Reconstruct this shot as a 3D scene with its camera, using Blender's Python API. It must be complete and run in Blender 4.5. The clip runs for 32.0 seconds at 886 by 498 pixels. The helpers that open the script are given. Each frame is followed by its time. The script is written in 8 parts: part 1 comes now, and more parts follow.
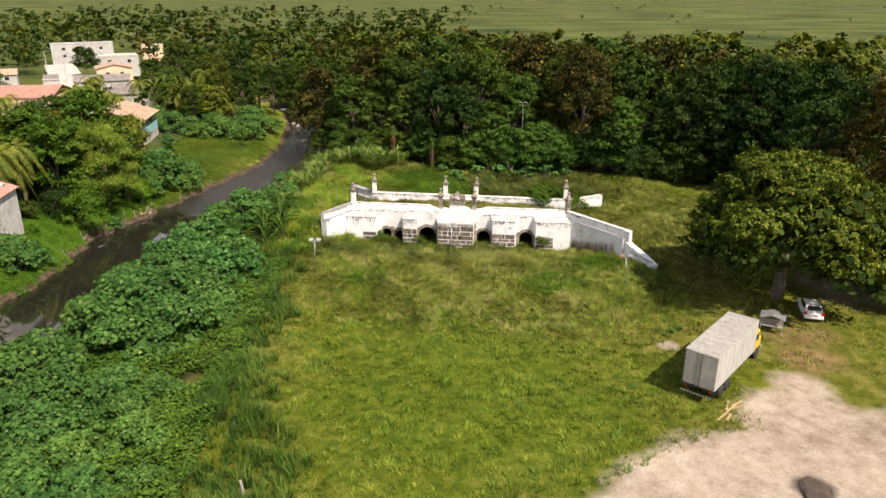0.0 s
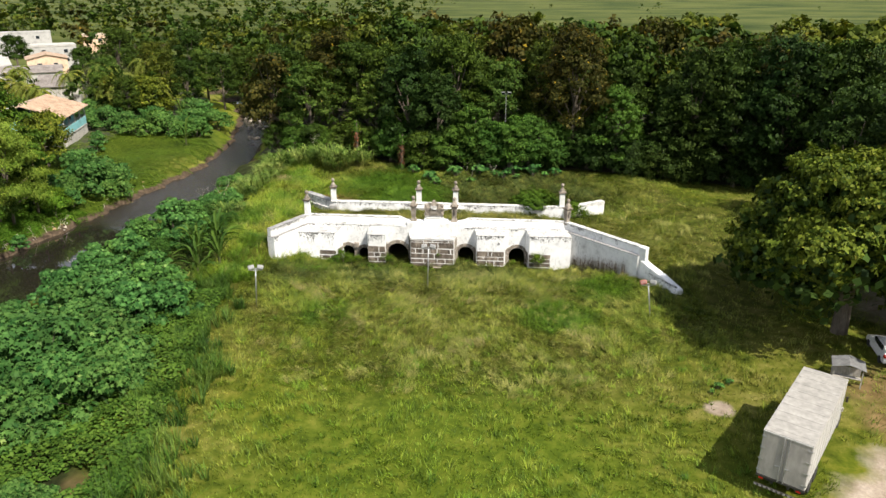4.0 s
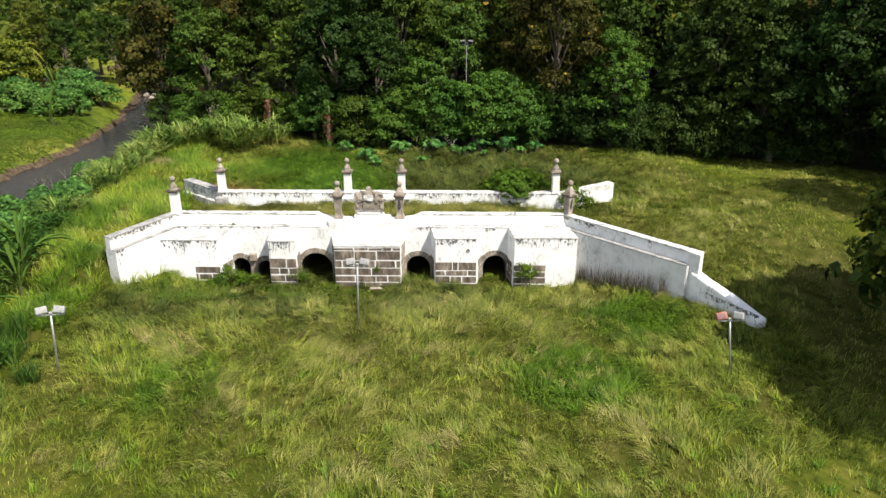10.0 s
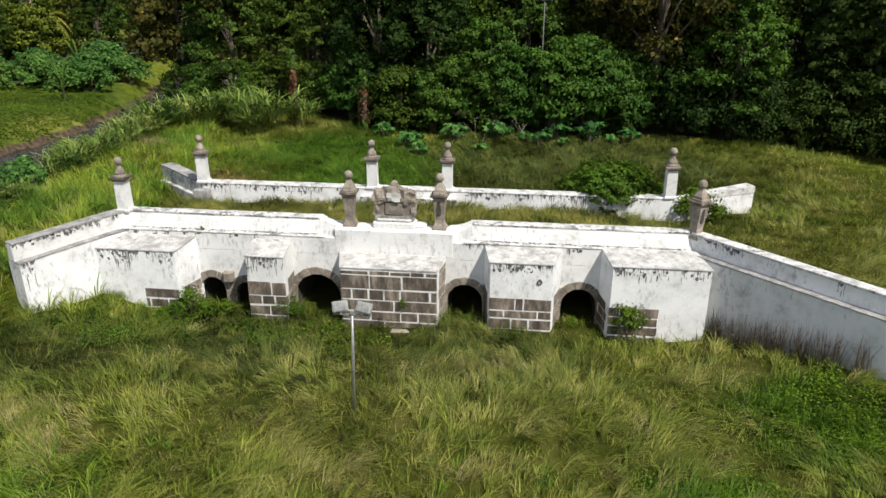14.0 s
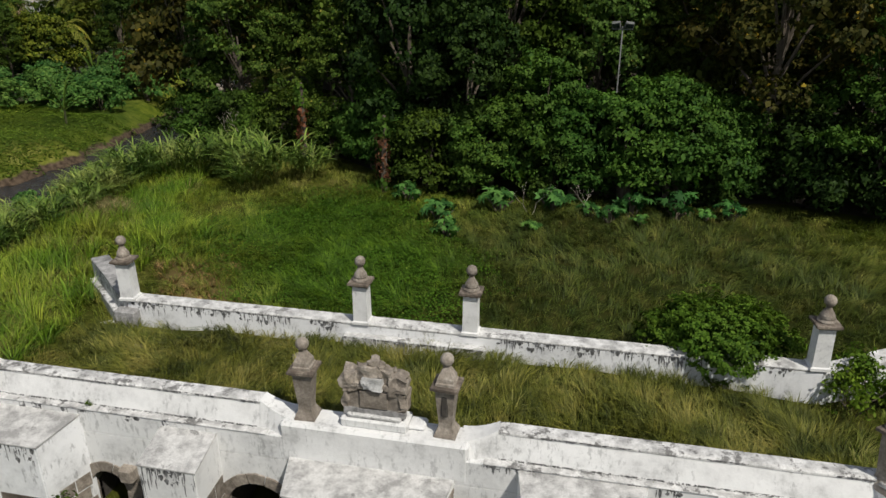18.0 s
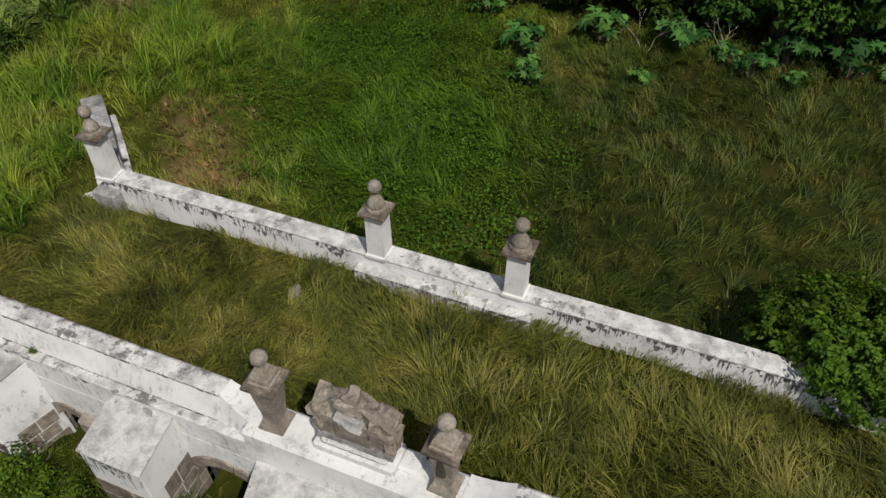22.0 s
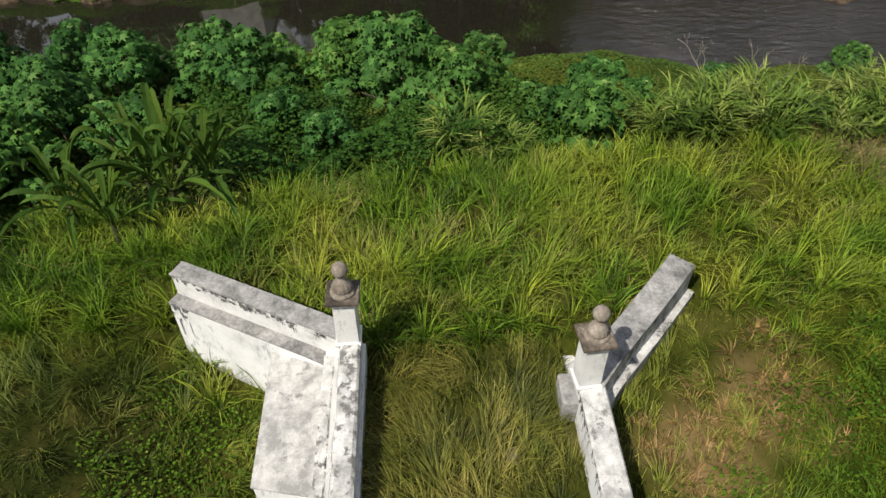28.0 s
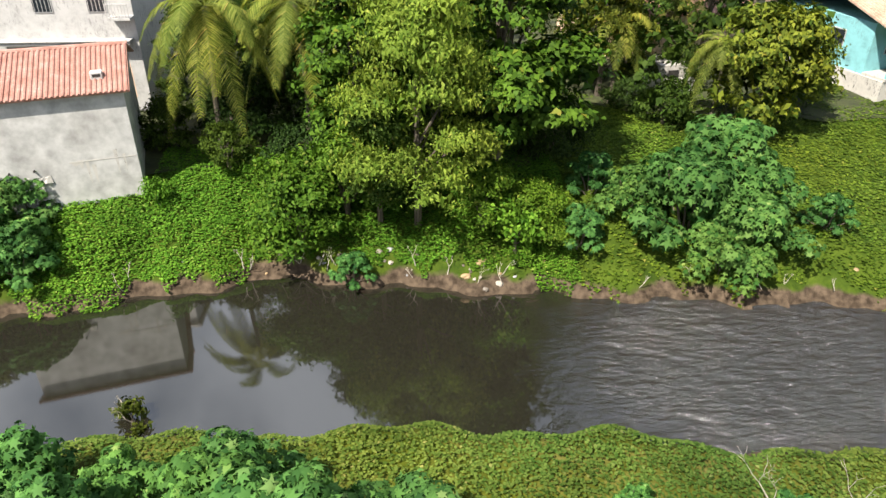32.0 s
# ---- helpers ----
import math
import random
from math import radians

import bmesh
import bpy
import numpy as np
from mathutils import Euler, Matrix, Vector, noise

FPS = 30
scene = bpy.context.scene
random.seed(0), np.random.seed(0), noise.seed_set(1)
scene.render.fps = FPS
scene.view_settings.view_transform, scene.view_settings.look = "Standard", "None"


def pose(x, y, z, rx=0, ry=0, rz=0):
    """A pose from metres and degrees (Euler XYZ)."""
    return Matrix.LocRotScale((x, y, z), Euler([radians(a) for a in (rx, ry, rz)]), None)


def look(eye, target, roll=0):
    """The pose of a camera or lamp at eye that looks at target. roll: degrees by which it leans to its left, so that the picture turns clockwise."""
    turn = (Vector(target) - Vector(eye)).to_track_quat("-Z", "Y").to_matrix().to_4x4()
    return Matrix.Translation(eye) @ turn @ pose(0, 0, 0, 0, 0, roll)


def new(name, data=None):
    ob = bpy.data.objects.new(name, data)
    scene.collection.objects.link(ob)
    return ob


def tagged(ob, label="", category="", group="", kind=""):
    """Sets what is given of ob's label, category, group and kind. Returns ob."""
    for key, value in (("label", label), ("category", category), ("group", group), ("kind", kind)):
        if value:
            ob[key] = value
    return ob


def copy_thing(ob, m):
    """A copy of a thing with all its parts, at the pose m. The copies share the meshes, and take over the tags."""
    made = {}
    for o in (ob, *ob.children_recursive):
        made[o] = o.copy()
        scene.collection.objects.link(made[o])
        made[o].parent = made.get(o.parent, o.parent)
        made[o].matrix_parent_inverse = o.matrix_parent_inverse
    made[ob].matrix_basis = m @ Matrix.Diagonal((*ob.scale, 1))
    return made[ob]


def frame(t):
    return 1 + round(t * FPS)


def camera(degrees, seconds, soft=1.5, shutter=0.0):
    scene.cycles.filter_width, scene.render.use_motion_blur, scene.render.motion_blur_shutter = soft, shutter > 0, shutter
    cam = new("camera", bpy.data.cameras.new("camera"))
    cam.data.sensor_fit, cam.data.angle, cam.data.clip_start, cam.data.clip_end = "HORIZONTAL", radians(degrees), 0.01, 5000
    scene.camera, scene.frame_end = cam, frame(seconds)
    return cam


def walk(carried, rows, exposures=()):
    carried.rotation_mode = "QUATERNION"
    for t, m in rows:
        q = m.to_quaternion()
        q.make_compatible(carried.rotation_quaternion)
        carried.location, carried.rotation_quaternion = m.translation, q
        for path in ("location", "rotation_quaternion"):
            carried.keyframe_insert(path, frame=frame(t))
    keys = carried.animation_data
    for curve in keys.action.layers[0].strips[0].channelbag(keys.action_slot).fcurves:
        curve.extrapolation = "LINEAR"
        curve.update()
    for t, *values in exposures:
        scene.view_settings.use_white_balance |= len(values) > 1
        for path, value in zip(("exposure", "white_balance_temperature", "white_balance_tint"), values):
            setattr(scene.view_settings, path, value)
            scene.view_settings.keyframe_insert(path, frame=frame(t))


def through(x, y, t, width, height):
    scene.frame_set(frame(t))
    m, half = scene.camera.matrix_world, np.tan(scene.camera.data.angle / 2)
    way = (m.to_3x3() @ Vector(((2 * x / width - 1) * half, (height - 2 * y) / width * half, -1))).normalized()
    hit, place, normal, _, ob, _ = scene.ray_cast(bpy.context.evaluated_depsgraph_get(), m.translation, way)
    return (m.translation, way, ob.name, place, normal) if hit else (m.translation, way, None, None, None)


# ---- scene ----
cam = camera(63.9, 32.0)
EXPOSURES = [(0, 0.59, 7250, 16), (1, 0.63, 7000, 13), (2, 0.63, 6750, 10), (6, 0.74, 6750, 10), (9, 0.79, 6750, 10), (12, 0.49, 6600, 10), (14, 0.18, 6500, 10), (16, -0.14, 6450, 10), (18, -0.39, 6500, 10), (20, -0.37, 6500, 10), (22, -0.53, 6550, 10), (25, -0.29, 6650, 10), (28, -0.01, 6750, 10), (30, 0.36, 6750, 10), (32, 1.05, 6650, 10)]
PATH = [
    (0, (10.426, -88.203, 32.368), (10.166, -86.344, 31.676), 0.0),
    (0.5, (9.925, -86.172, 31.926), (9.696, -84.309, 31.235), 0.1),
    (1, (9.421, -84.225, 31.676), (9.229, -82.36, 30.982), 0.1),
    (1.5, (9.052, -82.199, 31.317), (8.889, -80.331, 30.621), 0.1),
    (2, (8.814, -80.132, 30.991), (8.653, -78.265, 30.291), -0.1),
    (2.5, (8.596, -78.181, 30.603), (8.459, -76.313, 29.901), -0.1),
    (3, (8.354, -76.169, 30.17), (8.199, -74.303, 29.467), -0.0),
    (3.5, (7.982, -74.336, 29.949), (7.816, -72.473, 29.242), -0.0),
    (5.5, (7.37, -66.248, 28.086), (7.18, -64.389, 27.371), -0.1),
    (6, (7.113, -64.186, 27.442), (6.933, -62.327, 26.727), -0.1),
    (6.5, (6.807, -62.169, 26.896), (6.631, -60.311, 26.178), -0.1),
    (7, (6.641, -60.229, 26.287), (6.469, -58.372, 25.566), -0.2),
    (7.5, (6.54, -58.22, 25.582), (6.386, -56.362, 24.858), -0.2),
    (8, (6.479, -56.188, 24.851), (6.366, -54.328, 24.123), -0.2),
    (8.5, (6.23, -54.215, 24.11), (6.16, -52.354, 23.381), -0.1),
    (9, (6.271, -52.144, 23.374), (6.216, -50.284, 22.643), -0.1),
    (9.5, (6.261, -50.136, 22.597), (6.217, -48.275, 21.865), -0.1),
    (10, (6.216, -48.081, 21.934), (6.179, -46.222, 21.196), -0.1),
    (10.5, (6.169, -46.075, 21.143), (6.136, -44.217, 20.404), -0.0),
    (11, (6.216, -44.083, 20.364), (6.177, -42.224, 19.626), -0.0),
    (11.5, (6.09, -42.066, 19.815), (6.02, -40.211, 19.07), 0.1),
    (12, (6.283, -40.1, 19.128), (6.175, -38.246, 18.386), -0.0),
    (12.5, (6.171, -38.139, 18.453), (6.067, -36.283, 17.714), 0.1),
    (13, (6.323, -36.128, 17.849), (6.191, -34.275, 17.109), 0.1),
    (13.5, (6.12, -34.132, 17.489), (5.933, -32.284, 16.747), 0.0),
    (15.5, (6.103, -26.1, 16.433), (5.847, -24.269, 15.671), 0.2),
    (16, (5.927, -24.207, 16.427), (5.631, -22.381, 15.664), 0.2),
    (16.5, (5.809, -22.208, 16.484), (5.49, -20.388, 15.718), 0.2),
    (17, (5.759, -20.457, 17.006), (5.418, -18.642, 16.239), 0.1),
    (17.5, (5.713, -18.869, 17.688), (5.35, -17.055, 16.928), 0.1),
    (18, (5.64, -17.325, 18.434), (5.265, -15.513, 17.673), 0.1),
    (18.5, (5.68, -15.941, 19.119), (5.3, -14.131, 18.358), -0.1),
    (19, (5.528, -14.558, 19.622), (5.161, -12.747, 18.857), 0.0),
    (19.5, (5.529, -13.378, 19.889), (5.186, -11.668, 18.912), -0.0),
    (20, (5.449, -12.107, 20.073), (5.132, -10.497, 18.929), 0.0),
    (20.5, (5.366, -10.935, 20.259), (5.059, -9.373, 19.048), 0.1),
    (21, (5.237, -9.723, 20.379), (4.921, -8.26, 19.052), 0.3),
    (21.5, (5.115, -8.513, 20.324), (4.711, -7.14, 18.928), 0.3),
    (22, (5.047, -7.371, 20.28), (4.513, -6.04, 18.886), 0.0),
    (22.5, (4.872, -6.223, 20.249), (4.203, -4.956, 18.855), -0.0),
    (23, (4.631, -5.125, 20.205), (3.767, -3.981, 18.81), -0.0),
    (23.5, (4.301, -4.13, 20.144), (3.237, -3.165, 18.752), 0.3),
    (24, (3.964, -3.07, 20.16), (2.741, -2.319, 18.767), 0.0),
    (24.5, (3.354, -2.074, 20.14), (2.011, -1.576, 18.745), -0.1),
    (25, (2.765, -1.321, 20.101), (1.355, -1.057, 18.708), -0.1),
    (25.5, (2.24, -0.627, 20.02), (0.812, -0.465, 18.629), 0.1),
    (27.5, (-0.731, 1.588, 20.187), (-2.159, 1.66, 18.789), -0.1),
    (28, (-2.096, 1.963, 20.157), (-3.526, 2.029, 18.761), 0.1),
    (28.5, (-3.72, 2.328, 20.143), (-5.152, 2.39, 18.748), -0.1),
    (29, (-5.525, 2.649, 20.146), (-6.956, 2.72, 18.751), -0.0),
    (29.5, (-7.633, 2.966, 20.25), (-9.184, 3.059, 18.991), 0.0),
    (30, (-9.617, 3.288, 20.242), (-11.292, 3.392, 19.155), 0.1),
    (30.5, (-11.602, 3.716, 20.206), (-13.284, 3.807, 19.128), 0.1),
    (31, (-13.674, 4.05, 20.327), (-15.375, 4.149, 19.281), 0.1),
    (31.5, (-15.671, 4.287, 20.351), (-17.39, 4.397, 19.335), 0.2),
    (32, (-17.739, 4.612, 20.355), (-19.459, 4.729, 19.341), 0.2),
]
walk(cam, [(t, look(eye, target, roll)) for t, eye, target, roll in PATH], EXPOSURES)

# ---- light ----
SUN_DIR = Vector((0.45, -0.41, 0.8)).normalized()
world = bpy.data.worlds.new("sky")
scene.world = world
world.use_nodes = True
wn = world.node_tree.nodes
sky = wn.new("ShaderNodeTexSky")
sky.sky_type, sky.sun_disc = "NISHITA", False
sky.sun_elevation = math.asin(SUN_DIR.z)
sky.sun_rotation = math.atan2(SUN_DIR.x, SUN_DIR.y)
sky.air_density, sky.dust_density = 1.0, 1.5
wn["Background"].inputs[1].default_value = 0.067
# broken white clouds over the blue
sky_way = wn.new("ShaderNodeTexCoord")
cloud = wn.new("ShaderNodeTexNoise")
cloud.inputs["Scale"].default_value, cloud.inputs["Detail"].default_value = 2.6, 7
cloud_ramp = wn.new("ShaderNodeMapRange")
cloud_ramp.inputs["From Min"].default_value, cloud_ramp.inputs["From Max"].default_value = 0.41, 0.58
# the layer closes up towards the horizon, where it is seen edge-on
sky_split, cloud_cover = wn.new("ShaderNodeSeparateXYZ"), wn.new("ShaderNodeMath")
cloud_cover.operation, cloud_cover.inputs[1].default_value = "MULTIPLY_ADD", -0.2
cloud_lift = wn.new("ShaderNodeMath")
cloud_lift.inputs[1].default_value = 0.15
cloud_mix = wn.new("ShaderNodeMixRGB")
cloud_mix.inputs[2].default_value = (8.0, 8.7, 10.0, 1)
for a, b in ((sky_way.outputs["Generated"], cloud.inputs["Vector"]), (sky_way.outputs["Generated"], sky_split.inputs[0]), (sky_split.outputs["Z"], cloud_cover.inputs[0]), (cloud.outputs["Fac"], cloud_cover.inputs[2]),
             (cloud_cover.outputs[0], cloud_lift.inputs[0]), (cloud_lift.outputs[0], cloud_ramp.inputs["Value"]), (cloud_ramp.outputs[0], cloud_mix.inputs[0]),
             (sky.outputs[0], cloud_mix.inputs[1]), (cloud_mix.outputs[0], wn["Background"].inputs[0])):
    world.node_tree.links.new(a, b)
sun_data = bpy.data.lights.new("sun", "SUN")
sun_data.energy, sun_data.angle, sun_data.color = 5.0, radians(0.6), (1.0, 0.95, 0.86)
sun_ob = new("sun", sun_data)
sun_ob.matrix_world = look(SUN_DIR * 200, (0, 0, 0))


# ---- mesh helpers ----
def mesh_from(name, verts, faces):
    """A mesh from numpy verts (n, 3) and faces (m, k) of one size, or a list of such."""
    faces = [faces] if isinstance(faces, np.ndarray) else faces
    me = bpy.data.meshes.new(name)
    loops = np.concatenate([f.ravel() for f in faces]).astype(np.int32)
    sizes = np.concatenate([np.full(len(f), f.shape[1]) for f in faces]).astype(np.int32)
    me.vertices.add(len(verts))
    me.vertices.foreach_set("co", np.asarray(verts, np.float32).ravel())
    me.loops.add(len(loops))
    me.loops.foreach_set("vertex_index", loops)
    me.polygons.add(len(sizes))
    me.polygons.foreach_set("loop_start", np.r_[0, np.cumsum(sizes)[:-1]].astype(np.int32))
    me.update(calc_edges=True)
    me.validate()
    return me


def link(name, me, material, parent=None, label="", smooth=False):
    if material is not None and not me.materials:
        me.materials.append(material)
    if smooth:
        me.shade_smooth()
    ob = new(name, me)
    ob.parent = parent
    return tagged(ob, label)


def part(name, bm, material, parent=None, label="", smooth=False):
    """Links a bmesh as one mesh object under a thing or a part."""
    me = bpy.data.meshes.new(name)
    bmesh.ops.recalc_face_normals(bm, faces=bm.faces)
    bm.to_mesh(me)
    bm.free()
    return link(name, me, material, parent, label, smooth)


def thing(name, m, label, category, group="", kind=""):
    ob = new(name)
    ob.matrix_basis = m
    return tagged(ob, label, category, group, kind)


def box(x0, x1, y0, y1, z0, z1, bevel=0.0, bm=None, taper=0.0):
    """A box; taper draws its top in on every side."""
    bm = bm or bmesh.new()
    t = taper
    co = [(x0, y0, z0), (x1, y0, z0), (x1, y1, z0), (x0, y1, z0),
          (x0 + t, y0 + t, z1), (x1 - t, y0 + t, z1), (x1 - t, y1 - t, z1), (x0 + t, y1 - t, z1)]
    vs = [bm.verts.new(c) for c in co]
    fs = [bm.faces.new([vs[i] for i in q]) for q in
          ((0, 3, 2, 1), (4, 5, 6, 7), (0, 1, 5, 4), (1, 2, 6, 5), (2, 3, 7, 6), (3, 0, 4, 7))]
    if bevel:
        bmesh.ops.bevel(bm, geom=list({e for f in fs for e in f.edges}), offset=bevel, segments=1, affect="EDGES")
    return bm


def prism(points, z0, z1, bm=None, bevel=0.0):
    """A flat outline in x, y drawn up; z1 may be one height or one for each point."""
    bm = bm or bmesh.new()
    tops = z1 if isinstance(z1, (list, tuple)) else [z1] * len(points)
    lo = [bm.verts.new((x, y, z0)) for x, y in points]
    hi = [bm.verts.new((x, y, z)) for (x, y), z in zip(points, tops)]
    n = len(points)
    fs = [bm.faces.new(hi), bm.faces.new(lo[::-1])]
    fs += [bm.faces.new((lo[i], lo[(i + 1) % n], hi[(i + 1) % n], hi[i])) for i in range(n)]
    if bevel:
        bmesh.ops.bevel(bm, geom=list({e for f in fs for e in f.edges}), offset=bevel, segments=1, affect="EDGES")
    return bm


def lathe(profile, n=16, square=False, bm=None, at=(0, 0, 0)):
    """Turns (radius, z) pairs round z; square gives four sides."""
    bm = bm or bmesh.new()
    n = 4 if square else n
    k = math.sqrt(2) if square else 1.0
    rings = []
    for r, z in profile:
        rings.append([bm.verts.new((at[0] + k * r * math.cos(2 * math.pi * (i + 0.5) / n),
                                    at[1] + k * r * math.sin(2 * math.pi * (i + 0.5) / n), at[2] + z)) for i in range(n)])
    for a, b in zip(rings, rings[1:]):
        for i in range(n):
            bm.faces.new((a[i], a[(i + 1) % n], b[(i + 1) % n], b[i]))
    bm.faces.new(rings[0][::-1])
    bm.faces.new(rings[-1])
    return bm


def tube(points, radii, n=7, bm=None):
    """A tapered tube through points."""
    bm = bm or bmesh.new()
    pts = [Vector(p) for p in points]
    rings = []
    for i, p in enumerate(pts):
        d = (pts[min(i + 1, len(pts) - 1)] - pts[max(i - 1, 0)]).normalized()
        a = d.orthogonal().normalized()
        b = d.cross(a)
        rings.append([bm.verts.new(p + radii[i] * (a * math.cos(2 * math.pi * k / n) + b * math.sin(2 * math.pi * k / n))) for k in range(n)])
    for r0, r1 in zip(rings, rings[1:]):
        off = min(range(n), key=lambda k: (r1[k].co - r0[0].co).length)
        for k in range(n):
            bm.faces.new((r0[k], r0[(k + 1) % n], r1[(k + 1 + off) % n], r1[(k + off) % n]))
    bm.faces.new(rings[0][::-1])
    bm.faces.new(rings[-1])
    return bm


def ball(centre, radius, bm=None, squash=1.0, seg=12):
    bm = bm or bmesh.new()
    bmesh.ops.create_uvsphere(bm, u_segments=seg, v_segments=max(6, seg // 2 + 2), radius=radius,
                              matrix=Matrix.Translation(centre) @ Matrix.Diagonal((1, 1, squash, 1)))
    return bm


# ---- materials ----
def nodes_of(name):
    m = bpy.data.materials.new(name)
    m.use_nodes = True
    nt = m.node_tree
    return m, nt, nt.nodes["Principled BSDF"]


def add(nt, kind, **inputs):
    n = nt.nodes.new(kind)
    for key, v in inputs.items():
        sock = n.inputs[int(key[1:])] if key[0] == "i" and key[1:].isdigit() else n.inputs[key.replace("_", " ")]
        if isinstance(v, bpy.types.NodeSocket):
            nt.links.new(v, sock)
        else:
            sock.default_value = v
    return n


def position(nt, scale=(1, 1, 1), local=False):
    if local:
        co = add(nt, "ShaderNodeTexCoord").outputs["Object"]
    else:
        co = add(nt, "ShaderNodeNewGeometry").outputs["Position"]
    m = add(nt, "ShaderNodeMapping", Vector=co, Scale=scale)
    return m.outputs[0]


def fbm(nt, vec, scale, detail=4.0, rough=0.55):
    return add(nt, "ShaderNodeTexNoise", Vector=vec, Scale=scale, Detail=detail, Roughness=rough).outputs["Fac"]


def ramp(nt, fac, stops):
    r = add(nt, "ShaderNodeValToRGB", Fac=fac)
    el = r.color_ramp.elements
    while len(el) < len(stops):
        el.new(0.5)
    for e, (p, c) in zip(el, stops):
        e.position = p
        e.color = (c, c, c, 1) if isinstance(c, (int, float)) else (*c, 1)
    return r.outputs[0]


def mix(nt, fac, a, b, blend="MIX"):
    n = nt.nodes.new("ShaderNodeMix")
    n.data_type, n.blend_type = "RGBA", blend
    for sock, v in ((n.inputs[0], fac), (n.inputs[6], a), (n.inputs[7], b)):
        if isinstance(v, bpy.types.NodeSocket):
            nt.links.new(v, sock)
        else:
            sock.default_value = (*v, 1) if isinstance(v, tuple) else v
    return n.outputs[2]


def bump(nt, bsdf, height, strength=0.4, distance=0.05):
    b = add(nt, "ShaderNodeBump", Height=height, Strength=strength, Distance=distance)
    nt.links.new(b.outputs[0], bsdf.inputs["Normal"])


def surface(name, stops, scale=1.0, rough=0.9, grain=8.0, bumpy=0.3, metal=0.0, local=False, stretch=(1, 1, 1), distance=0.03, detail=6, frac=0.65, vary=0.0):
    """A two-scale material: large blotches from stops, fine grain over them."""
    m, nt, b = nodes_of(name)
    v = position(nt, stretch, local)
    base = ramp(nt, fbm(nt, v, scale, detail, frac), stops)
    if vary:
        whole = add(nt, "ShaderNodeObjectInfo").outputs["Random"]
        base = mix(nt, 1.0, base, ramp(nt, whole, ((0.0, 1 - vary), (1.0, 1 + vary))), "MULTIPLY")
    fine = fbm(nt, v, scale * grain, 4)
    nt.links.new(mix(nt, 1.0, base, ramp(nt, fine, ((0.3, 0.72), (0.7, 1.12))), "MULTIPLY"), b.inputs["Base Color"])
    b.inputs["Roughness"].default_value, b.inputs["Metallic"].default_value = rough, metal
    if bumpy:
        bump(nt, b, fine, bumpy, distance)
    return m


def leaf(name, dark, light, old=None, through=0.3, rough=0.55):
    """Leaves: colour by piece, with light passing through."""
    m, nt, b = nodes_of(name)
    rnd = add(nt, "ShaderNodeNewGeometry").outputs["Random Per Island"]
    stops = [(0.0, dark), (0.85, light)] + ([(0.97, light), (1.0, old)] if old else [])
    blot = fbm(nt, position(nt), 0.35, 3)
    whole = add(nt, "ShaderNodeObjectInfo").outputs["Random"]
    stand = fbm(nt, position(nt, (1, 1, 0)), 0.07, 3)
    col = mix(nt, 1.0, ramp(nt, rnd, stops), ramp(nt, blot, ((0.3, 0.72), (0.7, 1.25))), "MULTIPLY")
    col = mix(nt, 1.0, col, ramp(nt, whole, ((0.0, (0.72, 0.8, 0.8)), (0.5, (1.0, 1.0, 1.0)), (1.0, (1.3, 1.18, 1.0)))), "MULTIPLY")
    col = mix(nt, 1.0, col, ramp(nt, stand, ((0.35, (0.8, 0.9, 0.9)), (0.65, (1.25, 1.1, 1.0)))), "MULTIPLY")
    nt.links.new(col, b.inputs["Base Color"])
    b.inputs["Roughness"].default_value = rough
    b.inputs["Specular IOR Level"].default_value = 0.06
    tr = add(nt, "ShaderNodeBsdfTranslucent", Color=mix(nt, 1.0, col, (1.0, 1.1, 0.5), "MULTIPLY"))
    ms = add(nt, "ShaderNodeMixShader", Fac=through)
    nt.links.new(b.outputs[0], ms.inputs[1])
    nt.links.new(tr.outputs[0], ms.inputs[2])
    nt.links.new(ms.outputs[0], nt.nodes["Material Output"].inputs["Surface"])
    return m


def spot(nt, x, y, r0, r1, warp=2.5):
    """1 inside a round patch of the ground, 0 outside, with a ragged edge."""
    pos = add(nt, "ShaderNodeNewGeometry").outputs["Position"]
    flat = add(nt, "ShaderNodeVectorMath", i0=pos, i1=(1, 1, 0))
    flat.operation = "MULTIPLY"
    d = nt.nodes.new("ShaderNodeVectorMath")
    d.operation = "DISTANCE"
    nt.links.new(flat.outputs[0], d.inputs[0])
    d.inputs[1].default_value = (x, y, 0)
    w = add(nt, "ShaderNodeMath", i0=fbm(nt, position(nt, (1, 1, 0)), 0.45, 5), i1=warp, i2=-0.5 * warp)
    w.operation = "MULTIPLY_ADD"
    s = add(nt, "ShaderNodeMath", i0=d.outputs["Value"], i1=w.outputs[0])
    s.operation = "ADD"
    r = add(nt, "ShaderNodeMapRange", Value=s.outputs[0])
    r.inputs["From Min"].default_value, r.inputs["From Max"].default_value = r0, r1
    r.inputs["To Min"].default_value, r.inputs["To Max"].default_value = 1, 0
    return r.outputs[0]


def either(nt, *facs):
    out = facs[0]
    for f in facs[1:]:
        n = add(nt, "ShaderNodeMath", i0=out, i1=f)
        n.operation = "MAXIMUM"
        out = n.outputs[0]
    return out


